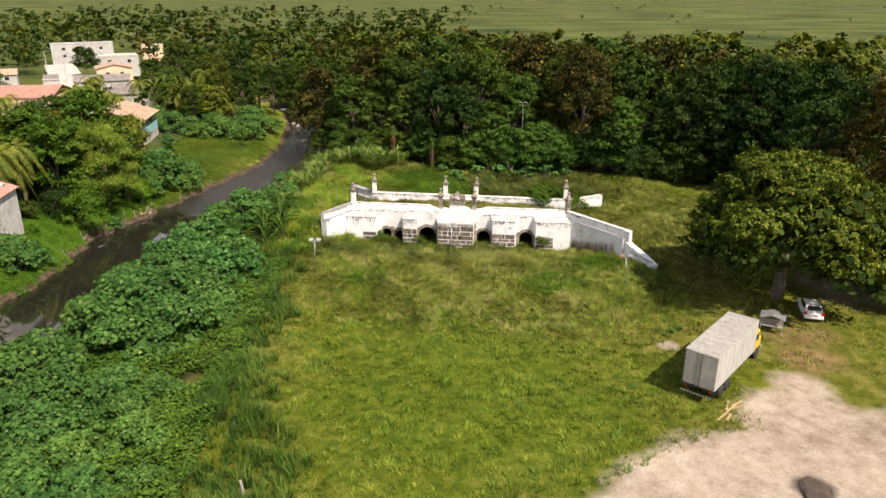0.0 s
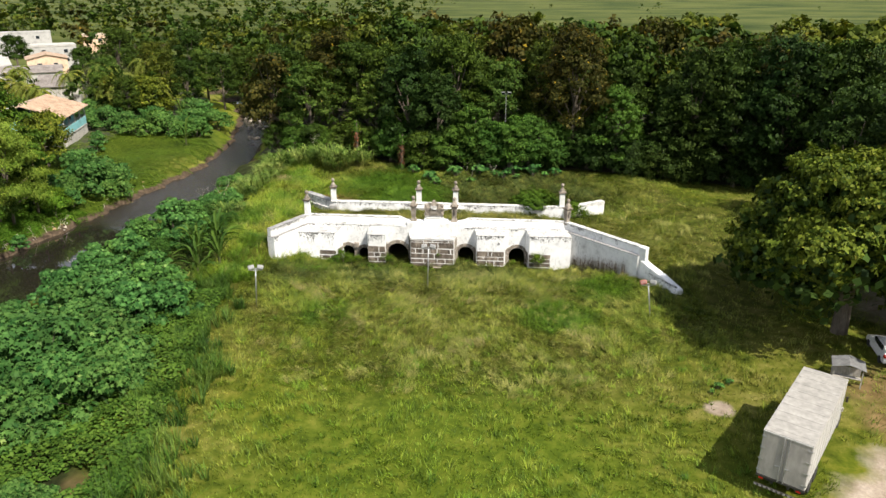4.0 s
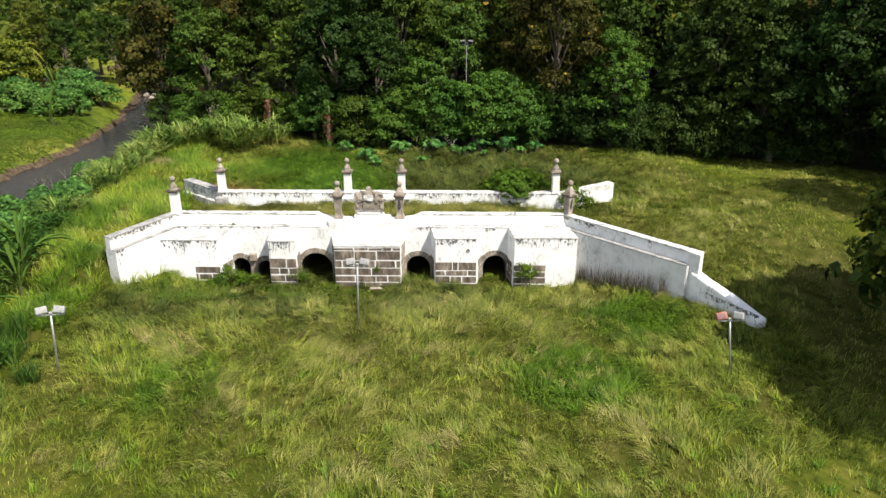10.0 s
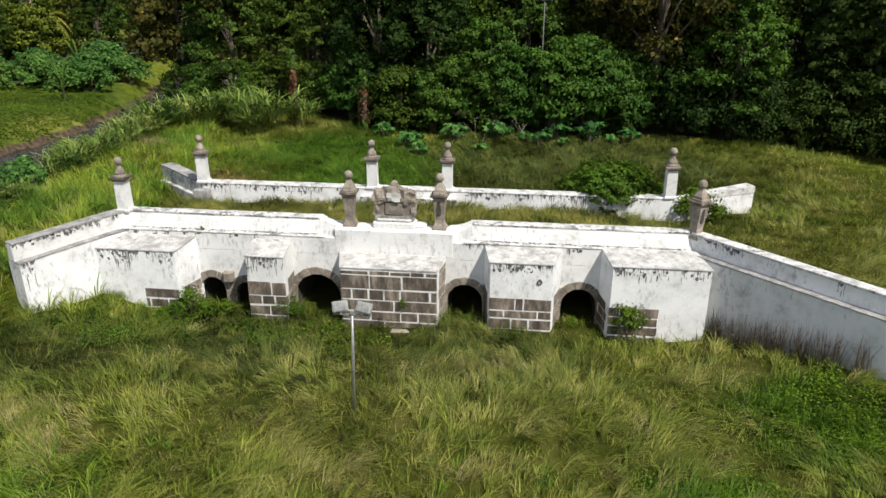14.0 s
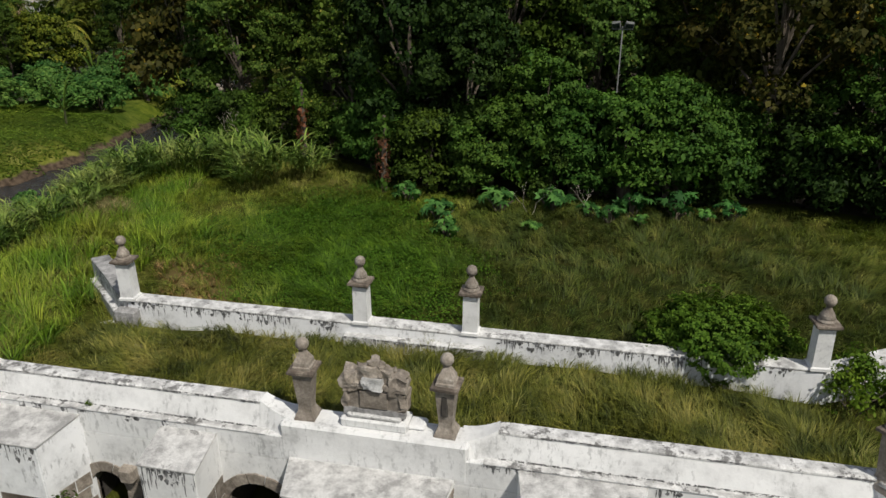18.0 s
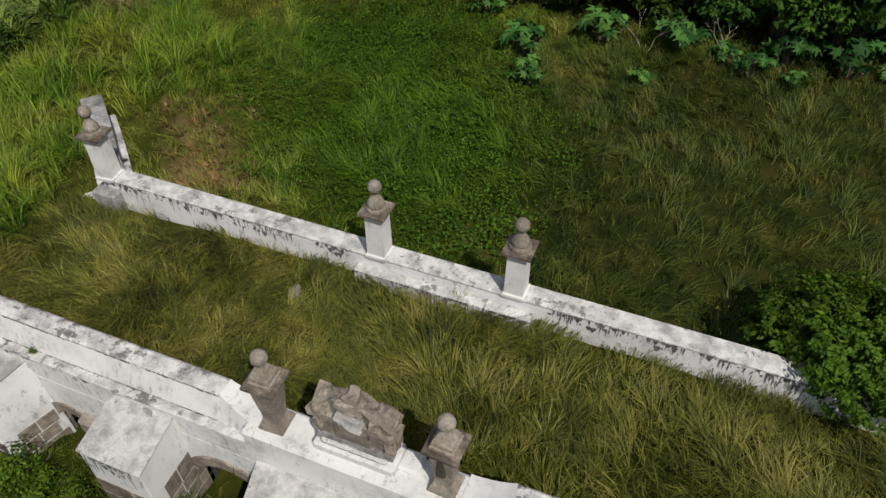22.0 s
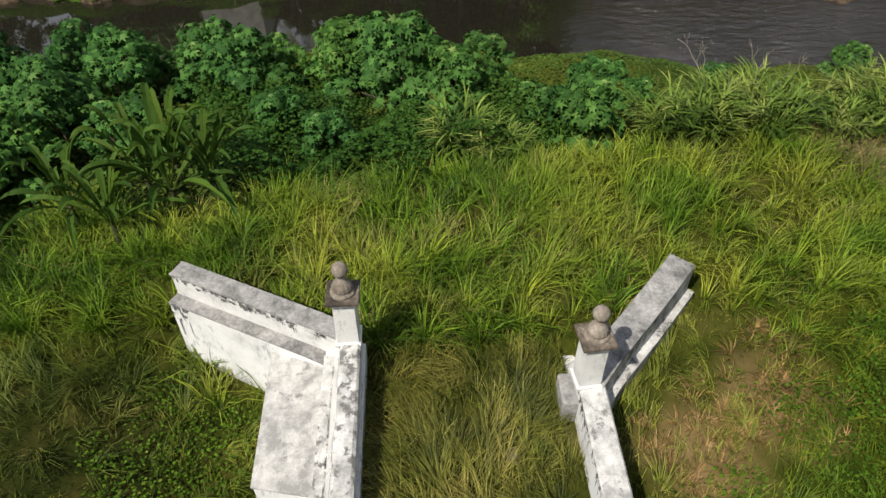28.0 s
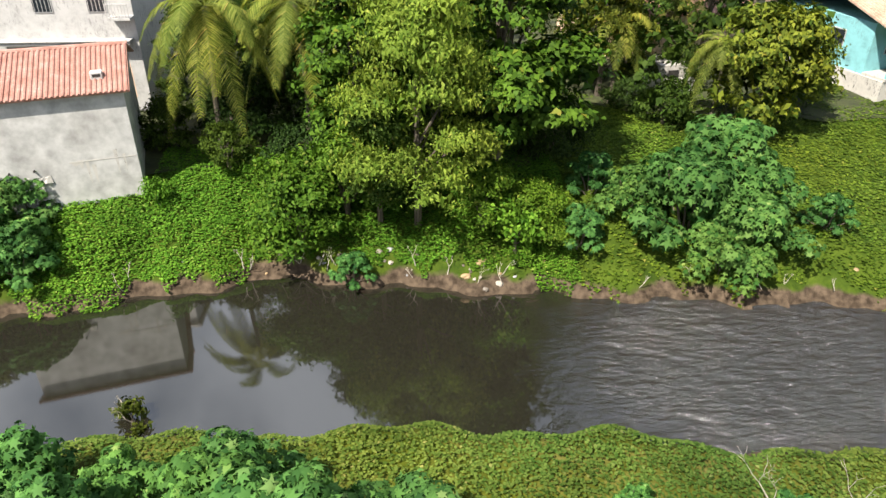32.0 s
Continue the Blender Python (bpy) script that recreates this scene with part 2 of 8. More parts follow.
def grass_colour(nt):
    """The meadow: dry straw, olive and fresh green in patches, dirt where the lot is worn bare."""
    v = position(nt, (1, 1, 0))
    big, mid = fbm(nt, v, 0.09, 4), fbm(nt, v, 0.75, 5, 0.7)
    green = ramp(nt, mid, ((0.33, (0.06, 0.1, 0.007)), (0.5, (0.13, 0.175, 0.013)), (0.68, (0.24, 0.25, 0.032))))
    dry = ramp(nt, mid, ((0.34, (0.075, 0.1, 0.01)), (0.48, (0.17, 0.188, 0.028)), (0.68, (0.32, 0.3, 0.09))))
    fresh = ramp(nt, mid, ((0.33, (0.035, 0.085, 0.003)), (0.66, (0.1, 0.18, 0.006))))
    lush = ramp(nt, mid, ((0.33, (0.055, 0.1, 0.007)), (0.5, (0.115, 0.175, 0.013)), (0.68, (0.205, 0.25, 0.03))))
    col = mix(nt, ramp(nt, big, ((0.42, 0.0), (0.62, 1.0))), green, dry)
    near_bridge = either(nt, spot(nt, 2, -15, 6, 14, 9), spot(nt, 23, -1, 5, 12, 8))
    dry_fac = add(nt, "ShaderNodeMath", i0=near_bridge, i1=0.8)
    dry_fac.operation = "MULTIPLY"
    dry_fac.inputs[1].default_value = 0.65
    col = mix(nt, dry_fac.outputs[0], col, dry)
    clover = either(nt, spot(nt, 12.5, -16.5, 2.2, 4.4), spot(nt, 17, -9.5, 2.0, 4.6), spot(nt, -8, -18, 1.0, 3.5),
                    spot(nt, -5, 14, 3.5, 7.0), spot(nt, -9, 20, 3.0, 6.5))
    shady = either(nt, spot(nt, 9, 16, 9, 16, 7), spot(nt, -6, -5.5, 3, 7, 4), spot(nt, 4, -5, 3, 7, 4), spot(nt, -13, -8, 2, 6, 3))
    col = mix(nt, shady, col, ramp(nt, mid, ((0.33, (0.03, 0.05, 0.006)), (0.5, (0.07, 0.092, 0.013)), (0.7, (0.16, 0.152, 0.034)))))
    col = mix(nt, spot(nt, 5, -40, 8, 19, 8), col, lush)
    bank = ramp(nt, mid, ((0.33, (0.028, 0.056, 0.006)), (0.66, (0.085, 0.13, 0.014))))
    col = mix(nt, either(nt, spot(nt, -66, 18, 22, 32, 6), spot(nt, -62, -22, 18, 24, 6), spot(nt, -58, 52, 10, 18, 6)), col, bank)
    return mix(nt, clover, col, fresh)


def make_ground_material():
    m, nt, b = nodes_of("meadow")
    v = position(nt)
    plain = ramp(nt, fbm(nt, position(nt, (1, 1.6, 0)), 0.012, 6, 0.65), ((0.36, (0.028, 0.05, 0.01)), (0.46, (0.065, 0.09, 0.02)), (0.6, (0.115, 0.135, 0.036))))
    col = mix(nt, spot(nt, 0, 0, 150, 220, 20), plain, grass_colour(nt))
    # thatch and soil between the meadow's blades, with the gaps' shade painted in
    thatch_shade = spot(nt, 4, -8, 48, 54, 6)
    col = mix(nt, thatch_shade, mix(nt, 1.0, col, (0.78, 0.76, 0.76), "MULTIPLY"), mix(nt, spot(nt, 4, 2, 29, 34, 6), mix(nt, 1.0, col, (0.55, 0.52, 0.52), "MULTIPLY"), mix(nt, 1.0, col, (0.3, 0.29, 0.3), "MULTIPLY")))
    dirt = ramp(nt, fbm(nt, v, 0.7, 9, 0.7), ((0.3, (0.215, 0.17, 0.13)), (0.5, (0.315, 0.262, 0.212)), (0.7, (0.385, 0.335, 0.285))))
    dirt = mix(nt, 1.0, dirt, ramp(nt, fbm(nt, position(nt, (1, 1, 0)), 0.22, 8, 0.72), ((0.36, (0.72, 0.68, 0.64)), (0.5, (1.0, 0.99, 0.97)), (0.64, (1.16, 1.13, 1.1)))), "MULTIPLY")
    dirt = mix(nt, 1.0, dirt, ramp(nt, fbm(nt, v, 6.0, 4, 0.7), ((0.35, 0.84), (0.65, 1.1))), "MULTIPLY")
    lot = either(nt, spot(nt, 27, -56, 12.5, 14.0, 3), spot(nt, 38, -52, 12, 14, 4), spot(nt, 30.4, -41.5, 4.2, 5.6, 3), spot(nt, 31.6, -36.5, 1.6, 3.0, 3), spot(nt, 40, -38, 0.5, 2.5, 5), spot(nt, 22.4, -30.3, 0.75, 1.15, 0.9), spot(nt, 44, -14, 3, 7, 6))
    bare = either(nt, spot(nt, -12.5, 11.5, 0.6, 2.2, 2.2), spot(nt, -11.0, 9.0, 0.6, 2.0, 2.0), spot(nt, 33.6, -31.5, 1.6, 3.4, 4), spot(nt, 34.5, -27, 1.5, 4, 4), spot(nt, -17.4, -41.0, 0.7, 1.9, 2))
    red = ramp(nt, fbm(nt, v, 1.2, 5), ((0.3, (0.1, 0.07, 0.025)), (0.7, (0.22, 0.15, 0.07))))
    col = mix(nt, bare, mix(nt, lot, col, dirt), red)
    # green-black ground under the bank bushes, their shadow painted into it
    bush_shade = either(nt, spot(nt, -29, -8, 6, 9, 5), spot(nt, -27.5, 3, 3, 6, 4), spot(nt, -28, -24, 8, 11, 5), spot(nt, -27, -42, 9, 12, 5), spot(nt, -22, -55, 8, 11, 5), spot(nt, -28, 20, 3, 6, 4), spot(nt, -33, 34, 5, 9, 4))
    col = mix(nt, bush_shade, col, ramp(nt, fbm(nt, v, 1.5, 6), ((0.35, (0.012, 0.016, 0.005)), (0.65, (0.034, 0.042, 0.012)))))
    oil = spot(nt, 28.4, -48.9, 0.9, 1.5, 1.0)
    col = mix(nt, oil, col, (0.045, 0.036, 0.03))
    # bare wet mud along the water's edge
    z = add(nt, "ShaderNodeSeparateXYZ", i0=add(nt, "ShaderNodeNewGeometry").outputs["Position"]).outputs["Z"]
    w = add(nt, "ShaderNodeMath", i0=fbm(nt, v, 0.6, 4), i1=0.9, i2=z)
    w.operation = "MULTIPLY_ADD"
    mud = ramp(nt, fbm(nt, v, 2.5, 5), ((0.35, (0.035, 0.025, 0.017)), (0.65, (0.11, 0.08, 0.055))))
    wet = add(nt, "ShaderNodeMapRange", Value=w.outputs[0])
    for key, val in (("From Min", 0.15), ("From Max", 0.35), ("To Min", 1), ("To Max", 0)):
        wet.inputs[key].default_value = val
    col = mix(nt, wet.outputs[0], col, mud)
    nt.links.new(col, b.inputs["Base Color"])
    b.inputs["Roughness"].default_value = 0.95
    b.inputs["Specular IOR Level"].default_value = 0.1
    bump(nt, b, fbm(nt, v, 5.0, 6), 0.45, 0.06)
    return m


def make_blade_material(name, fresh=False, straw=False, pale=False, deck=False, dead=False, reed=False, tan=False):
    m, nt, b = nodes_of(name)
    rnd = add(nt, "ShaderNodeNewGeometry").outputs["Random Per Island"]
    if dead:
        base = ramp(nt, fbm(nt, position(nt), 0.9, 5, 0.65), ((0.36, (0.12, 0.08, 0.025)), (0.5, (0.23, 0.145, 0.06)), (0.66, (0.37, 0.24, 0.12))))
    elif deck:
        base = ramp(nt, fbm(nt, position(nt), 0.6, 5, 0.65), ((0.36, (0.048, 0.062, 0.008)), (0.5, (0.13, 0.134, 0.02)), (0.66, (0.26, 0.225, 0.062))))
    elif tan:
        base = ramp(nt, fbm(nt, position(nt), 0.8, 4), ((0.35, (0.13, 0.105, 0.04)), (0.5, (0.235, 0.19, 0.085)), (0.66, (0.35, 0.285, 0.15))))
    elif reed:
        base = ramp(nt, fbm(nt, position(nt), 0.35, 5), ((0.33, (0.02, 0.056, 0.006)), (0.5, (0.052, 0.112, 0.012)), (0.68, (0.12, 0.175, 0.028))))
    elif pale:
        base = ramp(nt, fbm(nt, position(nt), 0.5, 4), ((0.33, (0.045, 0.096, 0.013)), (0.5, (0.12, 0.185, 0.03)), (0.68, (0.27, 0.3, 0.085))))
    elif fresh:
        base = ramp(nt, fbm(nt, position(nt), 0.3, 4), ((0.3, (0.035, 0.095, 0.006)), (0.48, (0.115, 0.2, 0.012)), (0.7, (0.29, 0.31, 0.04))))
    elif straw:
        base = ramp(nt, fbm(nt, position(nt), 0.8, 4), ((0.35, (0.12, 0.14, 0.022)), (0.5, (0.2, 0.205, 0.048)), (0.66, (0.3, 0.275, 0.1))))
    else:
        base = grass_colour(nt)
    col = mix(nt, 1.0, base, ramp(nt, rnd, ((0.0, (0.42, 0.48, 0.4)), (0.6, (1.08, 1.13, 1.0)), (1.0, (1.65, 1.62, 1.4)))), "MULTIPLY")
    nt.links.new(col, b.inputs["Base Color"])
    b.inputs["Roughness"].default_value = 0.65
    b.inputs["Specular IOR Level"].default_value = 0.3
    tr = add(nt, "ShaderNodeBsdfTranslucent", Color=col)
    ms = add(nt, "ShaderNodeMixShader", Fac=0.2)
    nt.links.new(b.outputs[0], ms.inputs[1])
    nt.links.new(tr.outputs[0], ms.inputs[2])
    nt.links.new(ms.outputs[0], nt.nodes["Material Output"].inputs["Surface"])
    return m


def make_plaster(name, amount=1.0, white=(0.72, 0.72, 0.71), cover=0.0):
    """Old limewash with rain streaks and mould."""
    m, nt, b = nodes_of(name)
    v = position(nt)
    streak = fbm(nt, position(nt, (1.0, 1.0, 0.34)), 6.5, 8, 0.7)
    patch = fbm(nt, v, 0.55, 5, 0.6)
    mould = add(nt, "ShaderNodeMath", i0=ramp(nt, streak, ((0.53 - cover, 0.0), (0.6 - cover, 1.0))), i1=ramp(nt, patch, ((0.47 - cover, 0.0), (0.55 - cover, 1.0))))
    mould.operation = "MULTIPLY"
    amt = add(nt, "ShaderNodeMath", i0=mould.outputs[0], i1=amount)
    amt.operation = "MULTIPLY"
    amt.use_clamp = True
    base = ramp(nt, fbm(nt, v, 0.9, 9, 0.72), ((0.32, tuple(c * 0.6 for c in white)), (0.44, tuple(c * 0.88 for c in white)), (0.56, white)))
    nt.links.new(mix(nt, amt.outputs[0], base, (0.085, 0.085, 0.085)), b.inputs["Base Color"])
    b.inputs["Roughness"].default_value = 0.93
    bump(nt, b, fbm(nt, v, 7, 5), 0.35, 0.03)
    return m


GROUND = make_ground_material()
BLADE_STRAW = make_blade_material("straw_blade", False, True)
BLADE_PALE = make_blade_material("pale_cane_blade", pale=True)
BLADE_DEAD = make_blade_material("dead_blade", dead=True)
BLADE_DECK = make_blade_material("deck_blade", deck=True)
BLADE_TAN = make_blade_material("tan_blade", tan=True)
BLADE, BLADE_TALL = make_blade_material("grass_blade"), make_blade_material("tall_grass_blade", True)
PLASTER = make_plaster("limewash", 0.35)
PLASTER_DIRTY = make_plaster("limewash_streaked", 0.45, (0.79, 0.795, 0.8), 0.0)
def make_coping(name, cover, dark=0.1, white=(0.71, 0.705, 0.69)):
    """Whitewash worn grey, with blots of black mould of many sizes."""
    m, nt, b = nodes_of(name)
    v = position(nt)
    big, mid, fine = fbm(nt, v, 1.1, 3), fbm(nt, v, 3.6, 9, 0.72), fbm(nt, v, 24.0, 4, 0.7)
    grey = ramp(nt, fbm(nt, v, 1.9, 8, 0.7), ((0.38, tuple(c * 0.5 for c in white)), (0.5, tuple(c * 0.78 for c in white)), (0.6, white)))
    sum_ = add(nt, "ShaderNodeMath", i0=big, i1=0.55, i2=mid)
    sum_.operation = "MULTIPLY_ADD"
    blot = ramp(nt, sum_.outputs[0], ((0.86 - cover, 0.0), (0.94 - cover, 1.0)))
    col = mix(nt, blot, grey, mix(nt, fine, (dark * 0.6, dark * 0.6, dark * 0.6), (dark * 2.6, dark * 2.55, dark * 2.45)))
    nt.links.new(mix(nt, 1.0, col, ramp(nt, fine, ((0.3, 0.8), (0.7, 1.08))), "MULTIPLY"), b.inputs["Base Color"])
    b.inputs["Roughness"].default_value = 0.95
    bump(nt, b, mid, 0.4, 0.03)
    return m


COPING_PATCHY = make_coping("patchy_coping", 0.06, 0.11)
COPING = surface("weathered_coping", ((0.35, (0.1, 0.1, 0.098)), (0.5, (0.29, 0.285, 0.28)), (0.66, (0.46, 0.45, 0.44))), 1.2, 0.95, 9, detail=10, frac=0.76)
COPING_WHITE = make_coping("pale_coping", 0.03, 0.14)
PIER_TOP = make_coping("pale_pier_top", -0.02, 0.16, (0.6, 0.592, 0.575))
STONE = surface("dark_ashlar", ((0.34, (0.045, 0.036, 0.028)), (0.5, (0.115, 0.092, 0.072)), (0.66, (0.29, 0.245, 0.2))), 2.2, 0.9, 7, 0.5, stretch=(1, 1, 0.3), detail=8, frac=0.7, vary=0.3)
STONE_LIGHT = surface("grey_carved_stone", ((0.3, (0.115, 0.095, 0.075)), (0.5, (0.245, 0.21, 0.172)), (0.7, (0.4, 0.36, 0.31))), 2.2, 0.92, 6, 0.5, detail=8, frac=0.72, vary=0.2)
MOULD = surface("black_mould", ((0.38, (0.045, 0.045, 0.045)), (0.6, (0.2, 0.2, 0.2))), 6.0, 0.95, 5, 0.2, detail=8, frac=0.7)
# near-black for ironwork, and for shade inside arches put into the colour
SHADE_AND_IRON = surface("shade_and_iron_dark", ((0.3, (0.03, 0.027, 0.024)), (0.7, (0.075, 0.065, 0.055))), 1.0)
BARK = surface("bark", ((0.3, (0.07, 0.055, 0.04)), (0.7, (0.17, 0.14, 0.105))), 2.0, 0.95, 6, 0.6, stretch=(1, 1, 0.25))
TWIG = surface("bleached_twig", ((0.3, (0.3, 0.26, 0.21)), (0.7, (0.5, 0.45, 0.38))), 3.0)
LEAF_DARK = leaf("forest_leaf", (0.012, 0.027, 0.005), (0.05, 0.088, 0.014), None, 0.15)
LEAF_WOOD = leaf("wood_edge_leaf", (0.02, 0.048, 0.009), (0.078, 0.135, 0.024), (0.16, 0.17, 0.04), 0.2)
LEAF_OLIVE = leaf("olive_leaf", (0.02, 0.036, 0.006), (0.078, 0.104, 0.016), (0.17, 0.15, 0.02), 0.18)
LEAF_BROWN = leaf("browning_leaf", (0.018, 0.024, 0.005), (0.075, 0.066, 0.015), (0.34, 0.22, 0.02), 0.15)
LEAF_FRESH = leaf("fresh_leaf", (0.02, 0.058, 0.01), (0.075, 0.15, 0.026), None, 0.22)
LEAF_LIME = leaf("lime_leaf", (0.045, 0.09, 0.014), (0.145, 0.2, 0.04), (0.25, 0.25, 0.08))
LEAF_CASTOR = leaf("castor_leaf", (0.02, 0.068, 0.018), (0.088, 0.21, 0.052), (0.18, 0.3, 0.1), 0.2)
LEAF_CASTOR_PALE = leaf("pale_castor_leaf", (0.022, 0.076, 0.017), (0.09, 0.185, 0.045), (0.18, 0.26, 0.08), 0.22)
LEAF_BUSH = leaf("glossy_bush_leaf", (0.028, 0.066, 0.006), (0.125, 0.2, 0.024), None, 0.2)
LEAF_LAWN = leaf("lawn_weed_leaf", (0.046, 0.09, 0.011), (0.145, 0.21, 0.024), (0.28, 0.28, 0.06), 0.2)
# dark leaf with the shade of crown and wood painted into its colour
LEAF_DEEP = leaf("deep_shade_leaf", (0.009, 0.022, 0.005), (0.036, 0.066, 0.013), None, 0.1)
LEAF_ALMOND = leaf("almond_leaf", (0.016, 0.045, 0.006), (0.06, 0.125, 0.015), (0.16, 0.17, 0.03), 0.14)
LEAF_FEATHER = leaf("feathery_leaf", (0.06, 0.115, 0.014), (0.19, 0.265, 0.042), (0.27, 0.29, 0.065), 0.25)
LEAF_LUSH = leaf("lush_weed_leaf", (0.024, 0.068, 0.006), (0.085, 0.165, 0.018), (0.16, 0.2, 0.04), 0.22)
LEAF_BANANA = leaf("banana_leaf", (0.03, 0.072, 0.013), (0.1, 0.17, 0.03), None, 0.25)
LEAF_MANGO = leaf("mango_leaf", (0.018, 0.04, 0.006), (0.13, 0.168, 0.022), (0.22, 0.22, 0.04), 0.16)
LEAF_PALM = leaf("palm_leaf", (0.065, 0.1, 0.014), (0.21, 0.235, 0.05), (0.42, 0.3, 0.1))
LEAF_VINE = leaf("vine_leaf", (0.045, 0.135, 0.012), (0.15, 0.3, 0.034), (0.32, 0.42, 0.09), 0.25)
LEAF_RED = leaf("red_leaf", (0.07, 0.035, 0.02), (0.2, 0.095, 0.06))
YARD = surface("yard_earth", ((0.35, (0.02, 0.026, 0.008)), (0.65, (0.065, 0.075, 0.022))), 0.6, 0.95, 7, 0.5)
# litter brown taken near black, the crowns' shade included
LITTER_SHADE = surface("shaded_leaf_litter", ((0.35, (0.012, 0.011, 0.006)), (0.65, (0.045, 0.034, 0.018))), 0.8, 0.95, 7, 0.5)

# ---- ground ----
FAR_EDGE = ((-140, -46), (-60, -46), (-24, -48.0), (-15, -48.0), (-8, -49.5), (-3, -51.0), (7, -49.3), (17, -47.8), (28, -46.4), (42, -44.5), (61, -46.6), (92, -55), (130, -80), (220, -170))
NEAR_EDGE = ((-140, -35), (-60, -35.5), (-38, -36.5), (-28, -36.5), (-11, -39), (7, -38.8), (17, -37.2), (23, -36), (37, -37.3), (46, -36.9), (67, -42), (92, -48), (130, -71), (220, -158))


def far_edge(y):
    return np.interp(y, [p[0] for p in FAR_EDGE], [p[1] for p in FAR_EDGE]) + 0.35 * np.sin(y * 0.9) + 0.2 * np.sin(y * 2.3 + 1)


def near_edge(y):
    return np.interp(y, [p[0] for p in NEAR_EDGE], [p[1] for p in NEAR_EDGE]) + 0.3 * np.sin(y * 0.7 + 2) + 0.2 * np.sin(y * 1.9)


def ease(v, a, b):
    t = np.clip((v - a) / (b - a), 0, 1)
    return t * t * (3 - 2 * t)


def wobble(x, y):
    return 0.10 * np.sin(x * 0.37 + 1.3 * np.sin(y * 0.21)) + 0.08 * np.sin(y * 0.53 + np.sin(x * 0.31)) + 0.05 * np.sin(x * 1.1 + y * 0.9)


def wing_side(x, y, ax, ay, bx, by):
    """How far (x, y) lies to the left of the line a-b."""
    l = math.hypot(bx - ax, by - ay)
    return ((bx - ax) * (y - ay) - (by - ay) * (x - ax)) / l


def height(x, y):
    x, y = np.asarray(x, float), np.asarray(y, float)
    field = 2.45 + 0.6 * ease(x, 14, 32) * ease(-y, 5, 30)
    # hollow in front of the arches
    across = ease(x, -17.5, -11) * (1 - ease(x, 12, 22))
    low = 1.0 + 1.5 * ease(-y, 2.5, 13)
    front = field * (1 - across) + np.minimum(low, field) * across
    # made ground behind the bridge and its wings
    back = 3.85 - 0.15 * ease(y, 12, 24) + 0.0 * x
    left = wing_side(x, y, -14.3, 0.0, -17.0, -5.2)
    right = wing_side(x, y, 14.4, 0.0, 21.4, -7.2)
    behind = np.where(x < -14.2, ease(-left, 0.0, 0.5) * (1 - ease(-y, 4.0, 10.0)),
                      np.where(x > 14.3, ease(right, 0.0, 0.5) * (1 - ease(-y, 3.0, 13.0)), ease(y, 6.2, 6.5)))
    inside = (x > -14.4) & (x < 14.4) & (y > -0.7) & (y < 6.6)
    land = front * (1 - behind) + back * behind
    land = np.where(inside & (y < 6.2), 0.75, land)
    # near bank, falling to the river
    ne, fe = near_edge(y), far_edge(y)
    edge = np.interp(y, (-140, -55, -33, -10, 3, 20, 40, 90), (-9, -11, -15.5, -19.5, -22, -23.5, -27, -35))
    t = np.clip((x - ne) / np.maximum(edge - ne, 1), 0, 1)
    bank = -0.8 + 1.1 * ease(x - ne, -0.6, 1.4) + (land - 0.3) * t**1.1
    land = np.where(x < edge, bank, land)
    bed = -1.7
    land = np.where(x < ne, bed + 0.9 * ease(x, ne - 2.5, ne), land)
    # far bank: a low mud cliff, then a slope up to the houses
    up = fe - x
    far = -0.85 + 0.75 * ease(up, -0.2, 0.7) + 1.3 * ease(up, 0.4, 3.5) + 1.8 * ease(up, 2, 8) * (1 - 0.8 * ease(y, 16, 30)) + 1.4 * ease(up, 8, 30) * ease(y, 16, 30)
    land = np.where(x < fe + 0.3, np.maximum(far, bed), land)
    rough = wobble(x, y) * np.where((x < fe) | (x > ne), 1, 0) * np.where(inside, 0, 1)
    return land + rough


def steps(a, b, fine, reach):
    core = np.arange(a, b + 1e-6, fine)
    out, s, p = [], fine, b
    while p < reach:
        s *= 1.22
        p += s
        out.append(p)
    lo, s, p = [], fine, a
    while p > -reach:
        s *= 1.22
        p -= s
        lo.append(p)
    return np.r_[lo[::-1], core, out]


def build_ground():
    xs, ys = steps(-58, 48, 0.55, 4200), steps(-62, 46, 0.5, 4200)
    gx, gy = np.meshgrid(xs, ys)
    gz = height(gx, gy)
    gz = np.where((np.abs(gx) > 300) | (np.abs(gy) > 300), 3.0, gz)
    n, m = len(xs), len(ys)
    i = np.arange(m - 1)[:, None] * n + np.arange(n - 1)
    faces = np.stack([i, i + 1, i + n + 1, i + n], -1).reshape(-1, 4)
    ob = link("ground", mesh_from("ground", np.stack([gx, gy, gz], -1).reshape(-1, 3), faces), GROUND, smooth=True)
    tagged(ob, "rough meadow sloping to a muddy river bank", "ground", kind="structure")


build_ground()


